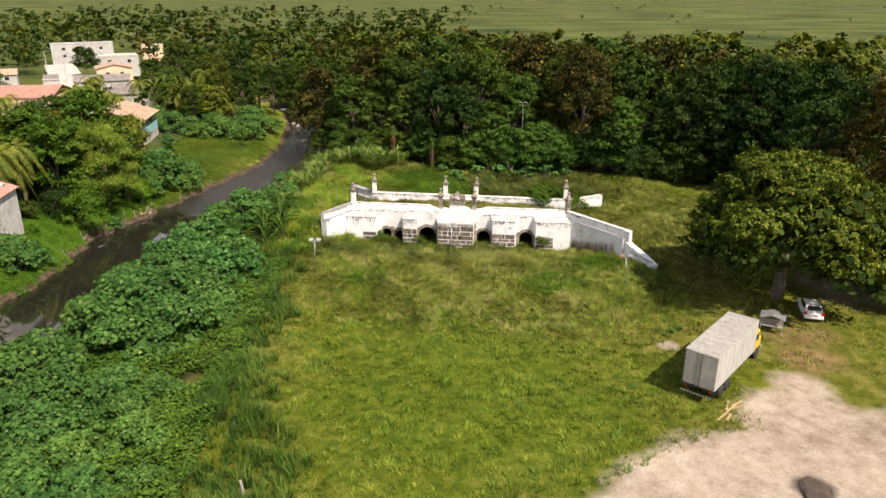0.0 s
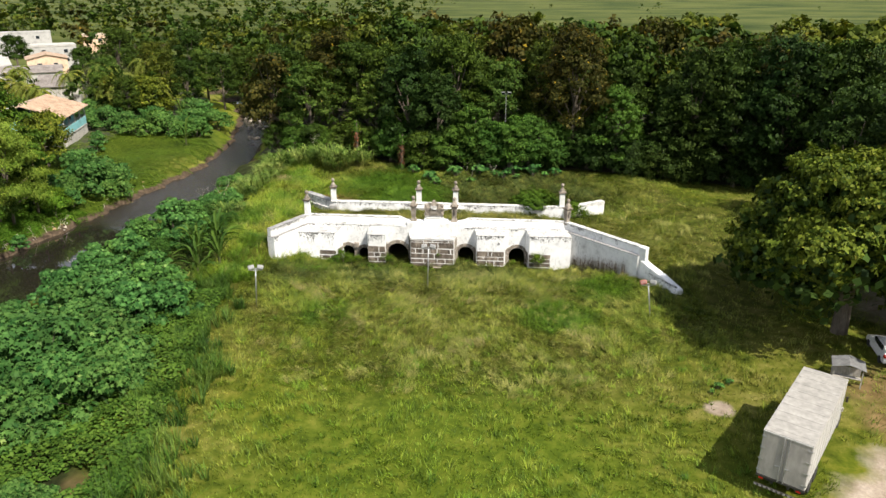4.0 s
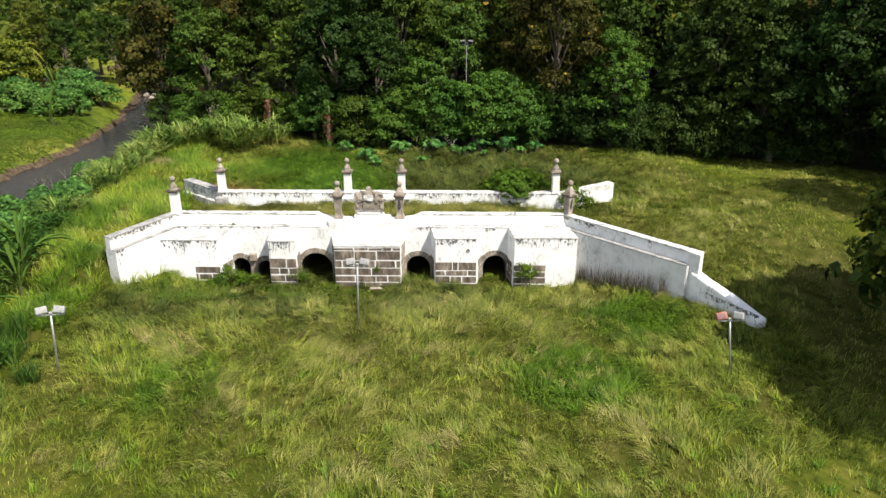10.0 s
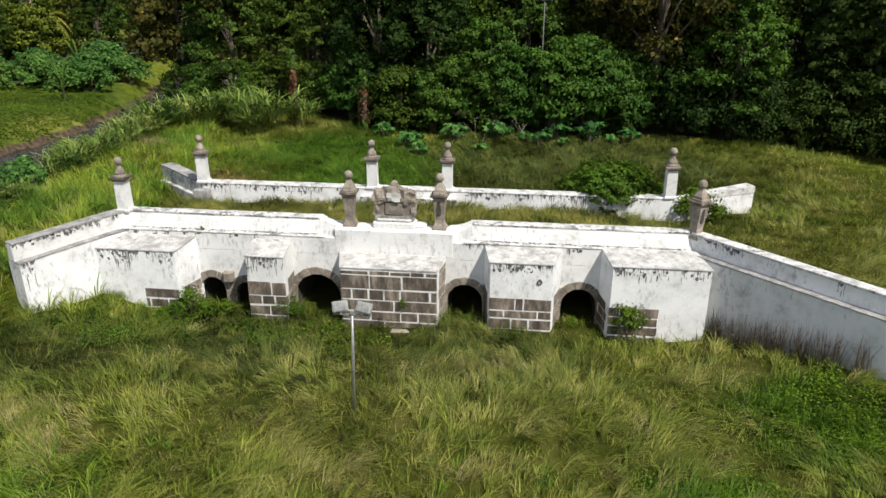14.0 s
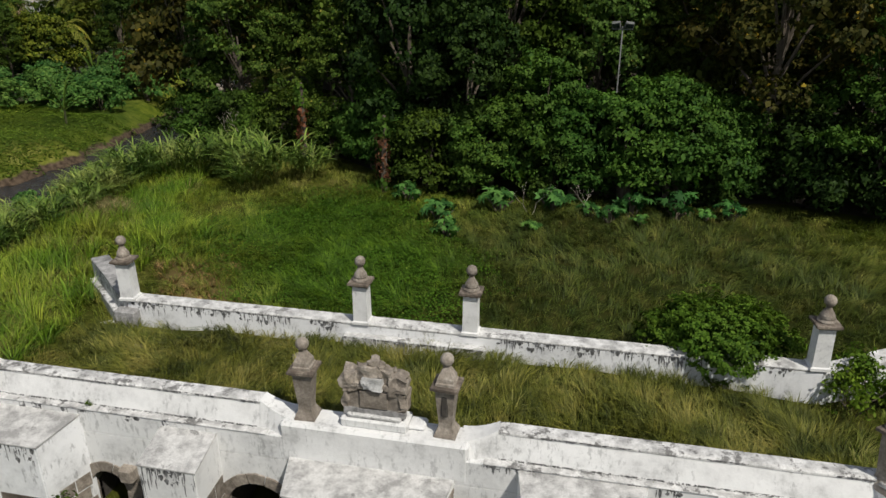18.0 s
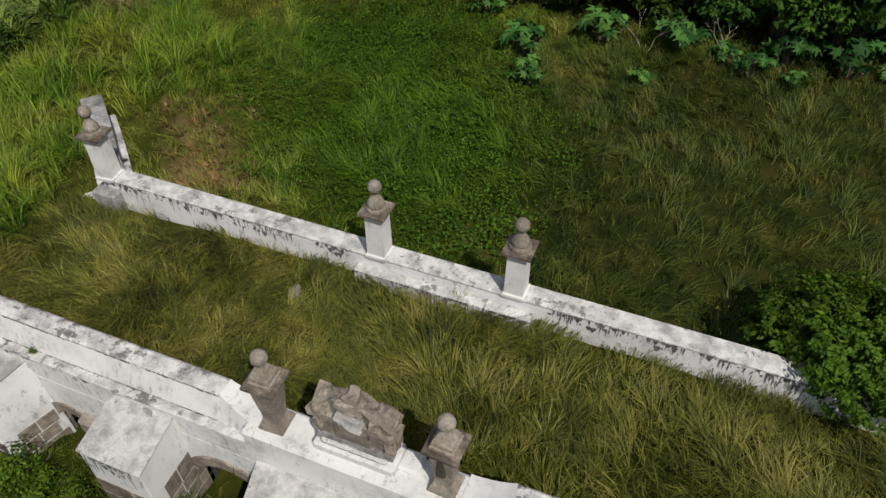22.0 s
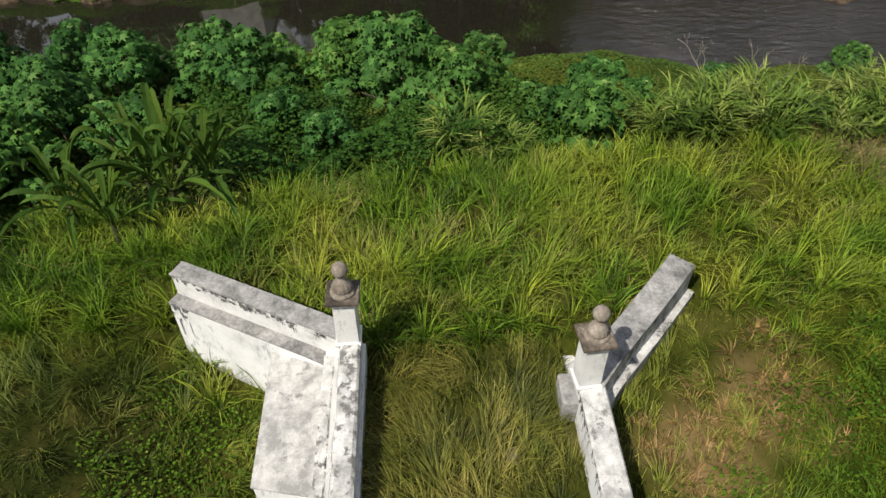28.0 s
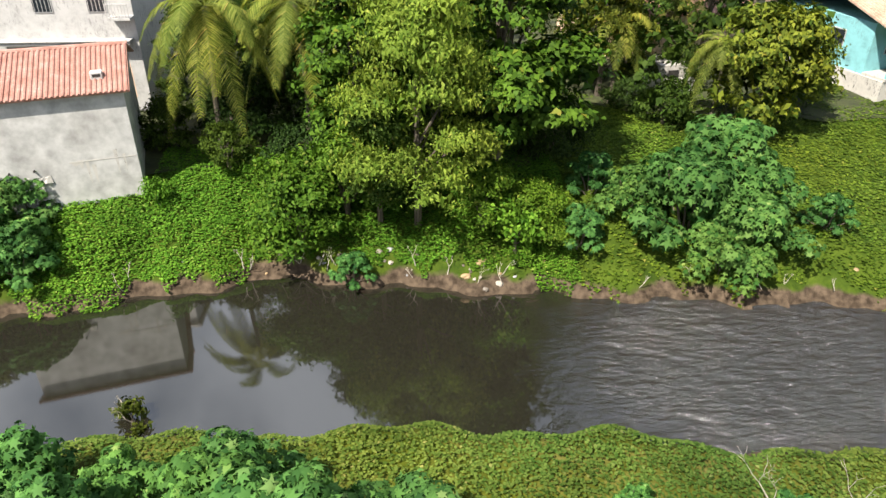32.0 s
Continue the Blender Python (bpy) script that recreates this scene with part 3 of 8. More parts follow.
def make_water():
    m, nt, b = nodes_of("river_water")
    v = position(nt, (1, 1, 1))
    b.inputs["Base Color"].default_value = (0.016, 0.0148, 0.0105, 1)
    b.inputs["Roughness"].default_value = 0.04
    b.inputs["IOR"].default_value = 1.8
    b.inputs["Specular IOR Level"].default_value = 1.0
    swirl = fbm(nt, position(nt, (1.3, 0.55, 1)), 1.3, 7, 0.62)
    rippled = either(nt, spot(nt, -42, 27, 11, 17, 6), spot(nt, -43, 44, 12, 18, 6), spot(nt, -48, 80, 14, 30, 6), spot(nt, -41, 62, 10, 18, 6))
    h = add(nt, "ShaderNodeMath", i0=swirl, i1=rippled)
    h.operation = "MULTIPLY"
    bump(nt, b, h.outputs[0], 1.0, 0.5)
    rough = add(nt, "ShaderNodeMath", i0=rippled, i1=0.1, i2=0.04)
    rough.operation = "MULTIPLY_ADD"
    nt.links.new(rough.outputs[0], b.inputs["Roughness"])
    return m


WATER = make_water()


def build_water():
    ys = np.r_[np.arange(-140, 135, 1.5), np.arange(140, 221, 10)]
    left, right = far_edge(ys) - 1.5, near_edge(ys) + 1.5
    v = np.concatenate([np.stack([left, ys, 0 * ys - 0.8], -1), np.stack([right, ys, 0 * ys - 0.8], -1)])
    k = np.arange(len(ys) - 1)
    n = len(ys)
    ob = link("river", mesh_from("river", v, np.stack([k, k + n, k + n + 1, k + 1], -1)), WATER)
    tagged(ob, "slow dark brown river with rippled patches", "water", kind="structure")


build_water()

# ---- the bridge ----
bridge = thing("old_bridge", pose(0, 0, 0), "old whitewashed stone bridge with four low arches and pillars", "bridge")
ARCHES = ((-10.05, -8.75, 1.65, 2.35), (-8.2, -7.05, 1.5, 2.15), (-5.05, -2.75, 1.6, 2.78), (2.62, 4.35, 1.7, 2.6), (8.15, 9.85, 1.75, 2.66))
SPAN_Y0, SPAN_Y1, SPAN_TOP = -0.65, 6.45, 4.75


def arch_curve(x0, x1, spring, crown, n=14):
    out = []
    for k in range(n + 1):
        a = math.pi * (1 - k / n)
        out.append(((x0 + x1) / 2 + (x1 - x0) / 2 * math.cos(a), spring + (crown - spring) * math.sin(a)))
    return out


def build_body():
    bm = bmesh.new()
    base, top = -0.3, 3.85

    def quad(a, b, c, d):
        bm.faces.new([bm.verts.new(p) for p in (a, b, c, d)])

    def slab(xa, xb, za0, zb0, z1, y0, y1):
        quad((xa, y0, za0), (xb, y0, zb0), (xb, y0, z1), (xa, y0, z1))
        quad((xb, y1, zb0), (xa, y1, za0), (xa, y1, z1), (xb, y1, z1))

    edges = [-14.3] + [v for a in ARCHES for v in a[:2]] + [14.3]
    for xa, xb in zip(edges[::2], edges[1::2]):
        slab(xa, xb, base, base, top, SPAN_Y0, SPAN_Y1)
    for x0, x1, spring, crown in ARCHES:
        c = arch_curve(x0, x1, spring, crown)
        for (xa, za), (xb, zb) in zip(c, c[1:]):
            slab(xa, xb, za, zb, top, SPAN_Y0, SPAN_Y1)
    quad((-14.3, SPAN_Y0, base), (-14.3, SPAN_Y0, top), (-14.3, SPAN_Y1, top), (-14.3, SPAN_Y1, base))
    quad((14.3, SPAN_Y0, base), (14.3, SPAN_Y1, base), (14.3, SPAN_Y1, top), (14.3, SPAN_Y0, top))
    quad((-14.3, SPAN_Y0, top), (14.3, SPAN_Y0, top), (14.3, SPAN_Y1, top), (-14.3, SPAN_Y1, top))
    bmesh.ops.remove_doubles(bm, verts=bm.verts, dist=1e-4)
    part("spandrel_wall", bm, PLASTER, bridge, "whitewashed spandrel wall pierced by round arches")
    # vault linings, the darkness inside the arches painted on
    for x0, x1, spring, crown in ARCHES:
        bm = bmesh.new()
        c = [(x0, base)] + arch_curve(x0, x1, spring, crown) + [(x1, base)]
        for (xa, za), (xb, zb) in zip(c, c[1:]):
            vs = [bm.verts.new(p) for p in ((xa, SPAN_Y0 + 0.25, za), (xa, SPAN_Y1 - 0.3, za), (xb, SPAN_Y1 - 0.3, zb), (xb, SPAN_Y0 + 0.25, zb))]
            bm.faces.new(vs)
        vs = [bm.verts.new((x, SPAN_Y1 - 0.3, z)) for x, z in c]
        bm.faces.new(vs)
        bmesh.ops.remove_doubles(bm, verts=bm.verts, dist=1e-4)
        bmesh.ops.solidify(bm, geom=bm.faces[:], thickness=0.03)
        part("vault", bm, SHADE_AND_IRON, bridge, "vault coloured dark as its inner shade, blocked at its far end")


build_body()


def build_arch_stones():
    """A ring of wedge stones round each arch, just proud of the wall."""
    rng = random.Random(4)
    for k, (x0, x1, spring, crown) in enumerate(ARCHES):
        ring = new("arch_ring")
        ring.parent = bridge
        n = 7 if x1 - x0 > 1.5 else 5
        cx, rx, rz = (x0 + x1) / 2, (x1 - x0) / 2, crown - spring
        for i in range(n):
            a0, a1 = math.pi * (1 - (i + 0.04) / n), math.pi * (1 - (i + 0.96) / n)
            bm = bmesh.new()
            pts = []
            for a, r in ((a0, 0.0), ((a0 + a1) / 2, 0.0), (a1, 0.0), (a1, 0.36), ((a0 + a1) / 2, 0.38), (a0, 0.36)):
                pts.append((cx + (rx + r) * math.cos(a), spring + (rz + r) * math.sin(a)))
            proud = 0.05 + 0.02 * rng.random()
            f = [bm.verts.new((x, SPAN_Y0 - proud, z)) for x, z in pts]
            b = [bm.verts.new((x, SPAN_Y0 + 0.45, z)) for x, z in pts]
            bm.faces.new(f)
            bm.faces.new(b[::-1])
            for j in range(6):
                bm.faces.new((f[j], b[j], b[(j + 1) % 6], f[(j + 1) % 6]))
            part("voussoir", bm, STONE_LIGHT, ring)
        for side in (x0, x1):
            z = 0.3
            while z < spring - 0.1:
                h = min(rng.uniform(0.38, 0.52), spring - z)
                s = -1 if side == x0 else 1
                bm = box(min(side, side + s * 0.34), max(side, side + s * 0.34), SPAN_Y0 - 0.045 - 0.02 * rng.random(), SPAN_Y0 + 0.4, z + 0.02, z + h, 0.02)
                part("jamb_stone", bm, STONE_LIGHT, ring)
                z += h
    bm = prism([(-8.72, -1.0), (-8.24, -1.0), (-8.2, -0.6), (-8.76, -0.6)], 2.2, 2.75, bevel=0.06)
    part("carved_spout", bm, STONE_LIGHT, bridge, "carved stone spout above the small arches")


build_arch_stones()


def build_pier(x0, x1, back0, back1, top_front, top_back, stone_top, courses, rng, y0=-2.2, foot=0.2, span=(0, 1), flanks=(-1, 1)):
    """A pier: plastered body with a sloping top, and dark ashlar blocks below stone_top.
    courses: for each row of blocks, its height and the spots of its joints (0 to 1) along the face."""
    pier = new("pier")
    pier.parent = bridge
    bm = bmesh.new()
    lo = [(back0, SPAN_Y0 + 0.1), (x0, y0), (x1, y0), (back1, SPAN_Y0 + 0.1)]
    tops = [top_back, top_front, top_front, top_back]
    prism([(p[0], p[1]) for p in lo], foot - 0.4, tops, bm)
    bmesh.ops.bevel(bm, geom=[e for e in bm.edges if abs(e.verts[0].co.z - e.verts[1].co.z) > 1 or min(v.co.z for v in e.verts) > 2], offset=0.035, segments=2, affect="EDGES")
    me = bpy.data.meshes.new("pier")
    bmesh.ops.recalc_face_normals(bm, faces=bm.faces)
    bm.to_mesh(me)
    bm.free()
    body = link("pier_body", me, PLASTER_DIRTY if x1 > 4 or x0 < -10 else PLASTER, pier)
    # the weathered top, a thin skin of lime
    e = 0.03
    bm = bmesh.new()
    q = [(back0, SPAN_Y0 + 0.12, top_back + 0.006), (x0 - e, y0 - e, top_front + 0.006), (x1 + e, y0 - e, top_front + 0.006), (back1, SPAN_Y0 + 0.12, top_back + 0.006)]
    hi = [bm.verts.new((a, b, c + 0.05)) for a, b, c in q]
    lo_v = [bm.verts.new(c) for c in q]
    bm.faces.new(hi)
    bm.faces.new(lo_v[::-1])
    for i in range(4):
        bm.faces.new((lo_v[i], lo_v[(i + 1) % 4], hi[(i + 1) % 4], hi[i]))
    part("pier_top", bm, PIER_TOP, pier, "sloping weathered top")
    z = stone_top
    for h, joints in courses:
        cuts = [0.0] + list(joints) + [1.0]
        for a, b in zip(cuts, cuts[1:]):
            a, b = max(a, span[0]), min(b, span[1])
            if b - a < 0.03:
                continue
            xa, xb = x0 + (x1 - x0) * a, x0 + (x1 - x0) * b
            proud = 0.008 + 0.012 * rng.random()
            left = 0.02 if a == 0 else 0.0
            right = 0.02 if b == 1 else 0.0
            j = [rng.uniform(0.012, 0.05) for _ in range(4)]
            bm = box(xa + j[0] - left, xb - j[1] + right, y0 - proud, y0 + 0.3, z - h + j[2], z - j[3], 0.02)
            for vert in bm.verts:
                vert.co.x += 0.02 * noise.noise(vert.co * 9)
                vert.co.z += 0.018 * noise.noise(vert.co * 7 + Vector((5, 0, 0)))
            part("ashlar_block", bm, STONE, pier)
        # side blocks seen on the flank
        for side, xf, xbk in ((-1, x0, back0), (1, x1, back1)):
            if side not in flanks:
                continue
            ys = np.linspace(y0 + 0.34, SPAN_Y0 - 0.1, 3) + rng.uniform(-0.1, 0.1)
            for ya, yb in zip(ys, ys[1:]):
                ta = (ya - y0) / (SPAN_Y0 + 0.1 - y0)
                tb = (yb - y0) / (SPAN_Y0 + 0.1 - y0)
                xa, xb = xf + (xbk - xf) * ta, xf + (xbk - xf) * tb
                p = 0.01 + 0.012 * rng.random()
                bm = prism([(xa + side * p, ya + 0.02), (xb + side * p, yb - 0.02), (xb - side * 0.2, yb - 0.02), (xa - side * 0.2, ya + 0.02)], z - h + 0.026, z - 0.026)
                # right flanks take the lighter stone, sunlight painted into the choice of colour
                part("ashlar_block", bm, STONE_LIGHT if side > 0 else STONE, pier)
        z -= h
    return pier


rng = random.Random(11)
build_pier(-14.5, -10.45, -14.2, -9.95, 4.25, 4.5, 2.3, ((0.55, (0.55,)), (0.5, (0.61, 0.84)), (0.4, (0.8,))), rng, span=(0.55, 1), flanks=(1,))
build_pier(-6.92, -5.02, -7.05, -5.1, 4.2, 4.5, 2.95, ((0.75, (0.62,)), (0.5, (0.35, 0.7)), (0.55, (0.55,)), (0.5, (0.4,)), (0.5, ())), rng)
build_pier(-2.3, 2.3, -2.72, 2.55, 3.85, 3.98, 3.78, ((0.24, (0.3, 0.52, 0.73, 0.88)), (0.72, (0.3, 0.64)), (0.56, (0.11, 0.29, 0.45, 0.62, 0.93)), (0.6, (0.55,)), (0.5, (0.3, 0.62, 0.8)), (0.55, (0.45,))), rng)
build_pier(4.75, 7.65, 4.4, 8.1, 4.45, 4.66, 2.75, ((0.66, (0.42, 0.55)), (0.42, (0.24, 0.78)), (0.55, (0.36, 0.64)), (0.5, (0.5,)), (0.5, ())), rng)
build_pier(10.25, 14.6, 9.88, 14.2, 4.52, 4.74, 2.55, ((0.5, (0.12, 0.3, 0.52)), (0.45, (0.135, 0.255)), (0.5, (0.285,)), (0.5, (0.285,))), rng, span=(0, 0.52), flanks=(-1,))


bm = bmesh.new()
hoop = [[bm.verts.new(((0.1 + 0.028 * math.cos(v)) * math.cos(u), -0.028 * math.sin(v), (0.1 + 0.028 * math.cos(v)) * math.sin(u))) for v in np.linspace(0, 2 * math.pi, 7)[:-1]] for u in np.linspace(0, 2 * math.pi, 15)[:-1]]
for i in range(14):
    for k in range(6):
        bm.faces.new((hoop[i][k], hoop[(i + 1) % 14][k], hoop[(i + 1) % 14][(k + 1) % 6], hoop[i][(k + 1) % 6]))
ring = part("iron_ring", bm, SHADE_AND_IRON, bridge, "rusted dark iron ring")
ring.matrix_basis = pose(7.05, -2.23, 3.6)
part("ring_pin", box(7.02, 7.08, -2.26, -2.15, 3.69, 3.75), SHADE_AND_IRON, bridge)
slab = part("foot_slab", box(0.1, 2.2, -2.72, -2.3, 0.5, 0.86, 0.04), STONE_LIGHT, bridge, "flat stone slab before the middle pier")


def profile_wall(name, outline, x0, x1, material, label="", bevel=0.02, sway=0.0, seed=1):
    """A wall along x with the given outline in y, z; sway makes its edges wander a little."""
    bm = bmesh.new()
    n = max(2, int(abs(x1 - x0) / 0.6))
    rings = []
    for i in range(n + 1):
        x = x0 + (x1 - x0) * i / n
        rings.append([bm.verts.new((x, y + sway * noise.noise(Vector((x * 0.9, k * 3.1, seed))), z + sway * noise.noise(Vector((x * 0.8, k * 5.3, seed + 9))))) for k, (y, z) in enumerate(outline)])
    m = len(outline)
    for p, q in zip(rings, rings[1:]):
        for k in range(m):
            bm.faces.new((p[k], p[(k + 1) % m], q[(k + 1) % m], q[k]))
    bm.faces.new(rings[0][::-1])
    bm.faces.new(rings[-1])
    return part(name, bm, material, bridge, label)


def build_front_parapet():
    bm = box(-14.3, 14.3, SPAN_Y0, 0.42, 3.85, SPAN_TOP, 0.03)
    part("spandrel_top", bm, PLASTER, bridge, "whitewashed ledge along the foot of the parapet")
    for a, b, seed in ((-14.2, -3.75, 3), (3.75, 14.2, 4)):
        profile_wall("parapet", ((-0.4, SPAN_TOP), (-0.36, SPAN_TOP + 0.1), (-0.13, 5.5), (0.32, 5.5), (0.34, SPAN_TOP)), a, b, PLASTER, "whitewashed solid parapet wall with sloping face", sway=0.012, seed=seed)
        profile_wall("coping", ((-0.16, 5.5), (-0.15, 5.56), (-0.08, 5.61), (0.3, 5.62), (0.37, 5.57), (0.37, 5.5)), a, b, COPING_PATCHY, "rounded coping with grey mould patches", sway=0.018, seed=seed + 4)
    for s in (-1, 1):
        # the parapet sinks in a hollow curve to the low middle wall
        bm = bmesh.new()
        rings = []
        for i in range(9):
            t = i / 8
            x, top = s * (3.75 - 1.1 * t), 5.61 - 0.33 * (1 - (1 - t) ** 2)
            face = -0.4 - 0.25 * ease(np.array(t), 0.2, 1.0)
            rings.append([bm.verts.new(p) for p in ((x, face, SPAN_TOP - 0.02), (x, -0.14 - 0.3 * t, top), (x, 0.35, top), (x, 0.35, SPAN_TOP - 0.02))])
        for p, q in zip(rings, rings[1:]):
            for k in range(4):
                bm.faces.new((p[k], p[(k + 1) % 4], q[(k + 1) % 4], q[k]))
        bm.faces.new(rings[0])
        bm.faces.new(rings[-1][::-1])
        part("parapet_ramp", bm, PLASTER, bridge, "white curved ramp of the parapet")
    for a, b in ((-13.9, -3.4), (3.4, 14.0)):
        bm = box(a, b, SPAN_Y0 - 0.03, -0.34, SPAN_TOP, SPAN_TOP + 0.03)
        part("ledge_skin", bm, COPING_PATCHY, bridge, "grey mould on the ledge")
    # low plinth that carries the carved coat of arms and the two middle pillars
    bm = box(-2.95, 2.95, SPAN_Y0 - 0.015, 0.36, 3.9, 5.26, 0.09)
    part("plinth", bm, PLASTER, bridge)
    bm = box(-1.05, 1.05, -0.42, 0.38, 5.24, 5.56, 0.06)
    part("crest_base", bm, PLASTER, bridge)
    part("crest_step", box(-0.85, 0.85, -0.36, 0.38, 5.55, 5.72, 0.05), COPING_PATCHY, bridge, "black mouldy step under the coat of arms")
    part("end_step", box(1.0, 1.55, -0.2, 0.37, 5.24, 5.42, 0.07), PLASTER, bridge)


build_front_parapet()


def drips(a, b, z, depth, seed, out=(0, -1), share=0.6, name="mould_streak"):
    """Black mould below the edge a-b at height z: uneven blots and thin runs, gathered in clusters."""
    rr = random.Random(seed)
    long = math.hypot(b[0] - a[0], b[1] - a[1])
    bm = bmesh.new()
    for i in range(int(long * 34)):
        s = rr.random()
        thick = noise.noise(Vector((s * long * 0.9 + seed * 3.7, seed * 7.3, 0))) * 0.5 + 0.5 + 0.35 * noise.noise(Vector((s * long * 3.1, seed * 1.3, 4)))
        if thick < (1 - share) * 0.85 + 0.06:
            continue
        run = depth * min(1.6, thick) * rr.random() ** 1.7 * 1.5 + 0.02
        w = rr.uniform(0.008, 0.035) if rr.random() < 0.75 else rr.uniform(0.04, 0.12)
        if w > 0.04:
            run = min(run, w * 2.2)
        top = 0.0 if rr.random() < 0.55 else depth * 0.6 * rr.random()
        off, n, q = 0.003 + 0.004 * rr.random(), 9, []
        for k in range(n):
            t = 2 * math.pi * k / n
            wide = w * (0.75 + 0.5 * rr.random()) * (1.0 if math.sin(t) > 0 else 0.6)
            u = s * long + wide * math.cos(t)
            v = top + run * 0.5 * (1 - math.sin(t)) * rr.uniform(0.92, 1.0)
            u = min(max(u, 0.0), long) / long
            q.append(bm.verts.new((a[0] + (b[0] - a[0]) * u + out[0] * off, a[1] + (b[1] - a[1]) * u + out[1] * off, z - v)))
        bm.faces.new(q)
    if bm.faces:
        return tagged(part(name, bm, MOULD, bridge), "black mould running down from the edge", kind="stuff")


for k, (x0, x1, y, z, d, sh) in enumerate(((-14.4, -10.5, -2.2, 4.24, 0.8, 0.75), (-6.9, -5.05, -2.2, 4.19, 0.9, 0.75),
                                           (4.8, 7.6, -2.2, 4.44, 0.55, 0.75), (10.3, 14.55, -2.2, 4.51, 0.6, 0.65), (-13.8, -2.8, SPAN_Y0, SPAN_TOP - 0.02, 0.25, 0.35), (2.8, 14.0, SPAN_Y0, SPAN_TOP - 0.02, 0.25, 0.4))):
    drips((x0, y), (x1, y), z, d, 11 + k, (0, -1), sh)
drips((-13.9, -0.17), (-3.8, -0.17), 5.58, 0.06, 31, (0, -1), 0.7)
drips((3.8, -0.17), (13.9, -0.17), 5.58, 0.06, 32, (0, -1), 0.6)
drips((-13.5, -0.42), (-3.8, -0.42), SPAN_TOP + 0.1, 0.09, 38, (0, -1), 0.85)
drips((3.8, -0.42), (13.9, -0.42), SPAN_TOP + 0.1, 0.09, 39, (0, -1), 0.85)
drips((-12.4, 5.845), (-3.1, 5.845), 5.28, 0.55, 41, (0, -1), 0.65)
drips((2.6, 5.845), (14.1, 5.845), 5.28, 0.45, 42, (0, -1), 0.6)
drips((-3.0, 5.5), (2.45, 5.5), 4.88, 0.3, 43, (0, -1), 0.9)
# the wings: outer faces below ledge and coping
drips((-13.95, -0.85), (-16.07, -5.32), 4.64, 1.1, 33, (0.89, -0.46), 0.7)
drips((-14.0, -0.6), (-16.42, -5.15), 5.5, 0.35, 34, (0.89, -0.46), 0.7)
drips((14.4, -0.7), (20.45, -6.75), 5.5, 0.3, 35, (-0.707, -0.707), 0.6)
drips((18.6, -4.95), (20.4, -6.75), 5.5, 0.75, 36, (-0.707, -0.707), 1.0)
drips((21.4, -8.6), (23.4, -11.75), 3.55, 0.5, 37, (-0.85, -0.52), 0.8)


def strip(points, half, z0, tops, name, material, parent, bevel=0.03, label="", shift=0.0):
    """A wall along a line of points with the given half width; tops gives a height at each point."""
    bm = bmesh.new()
    left, right = [], []
    n = len(points)
    for i, (x, y) in enumerate(points):
        a, b = points[max(i - 1, 0)], points[min(i + 1, n - 1)]
        d = Vector((b[0] - a[0], b[1] - a[1])).normalized()
        px, py = -d.y, d.x
        left.append((x + px * (half + shift), y + py * (half + shift)))
        right.append((x - px * (half - shift), y - py * (half - shift)))
    zs = z0 if isinstance(z0, (list, tuple)) else [z0] * n
    lo_l = [bm.verts.new((*p, z)) for p, z in zip(left, zs)]
    lo_r = [bm.verts.new((*p, z)) for p, z in zip(right, zs)]
    hi_l = [bm.verts.new((*p, t)) for p, t in zip(left, tops)]
    hi_r = [bm.verts.new((*p, t)) for p, t in zip(right, tops)]
    fs = []
    for i in range(n - 1):
        j = i + 1
        fs += [bm.faces.new(q) for q in ((lo_l[i], lo_l[j], hi_l[j], hi_l[i]), (lo_r[j], lo_r[i], hi_r[i], hi_r[j]),
                                         (hi_l[i], hi_l[j], hi_r[j], hi_r[i]), (lo_r[i], lo_r[j], lo_l[j], lo_l[i]))]
    fs += [bm.faces.new((lo_r[0], lo_l[0], hi_l[0], hi_r[0])), bm.faces.new((lo_l[-1], lo_r[-1], hi_r[-1], hi_l[-1]))]
    if bevel:
        bmesh.ops.bevel(bm, geom=[e for e in bm.edges if min(v.co.z for v in e.verts) > max(zs)], offset=bevel, segments=2, affect="EDGES")
    return part(name, bm, material, parent, label)


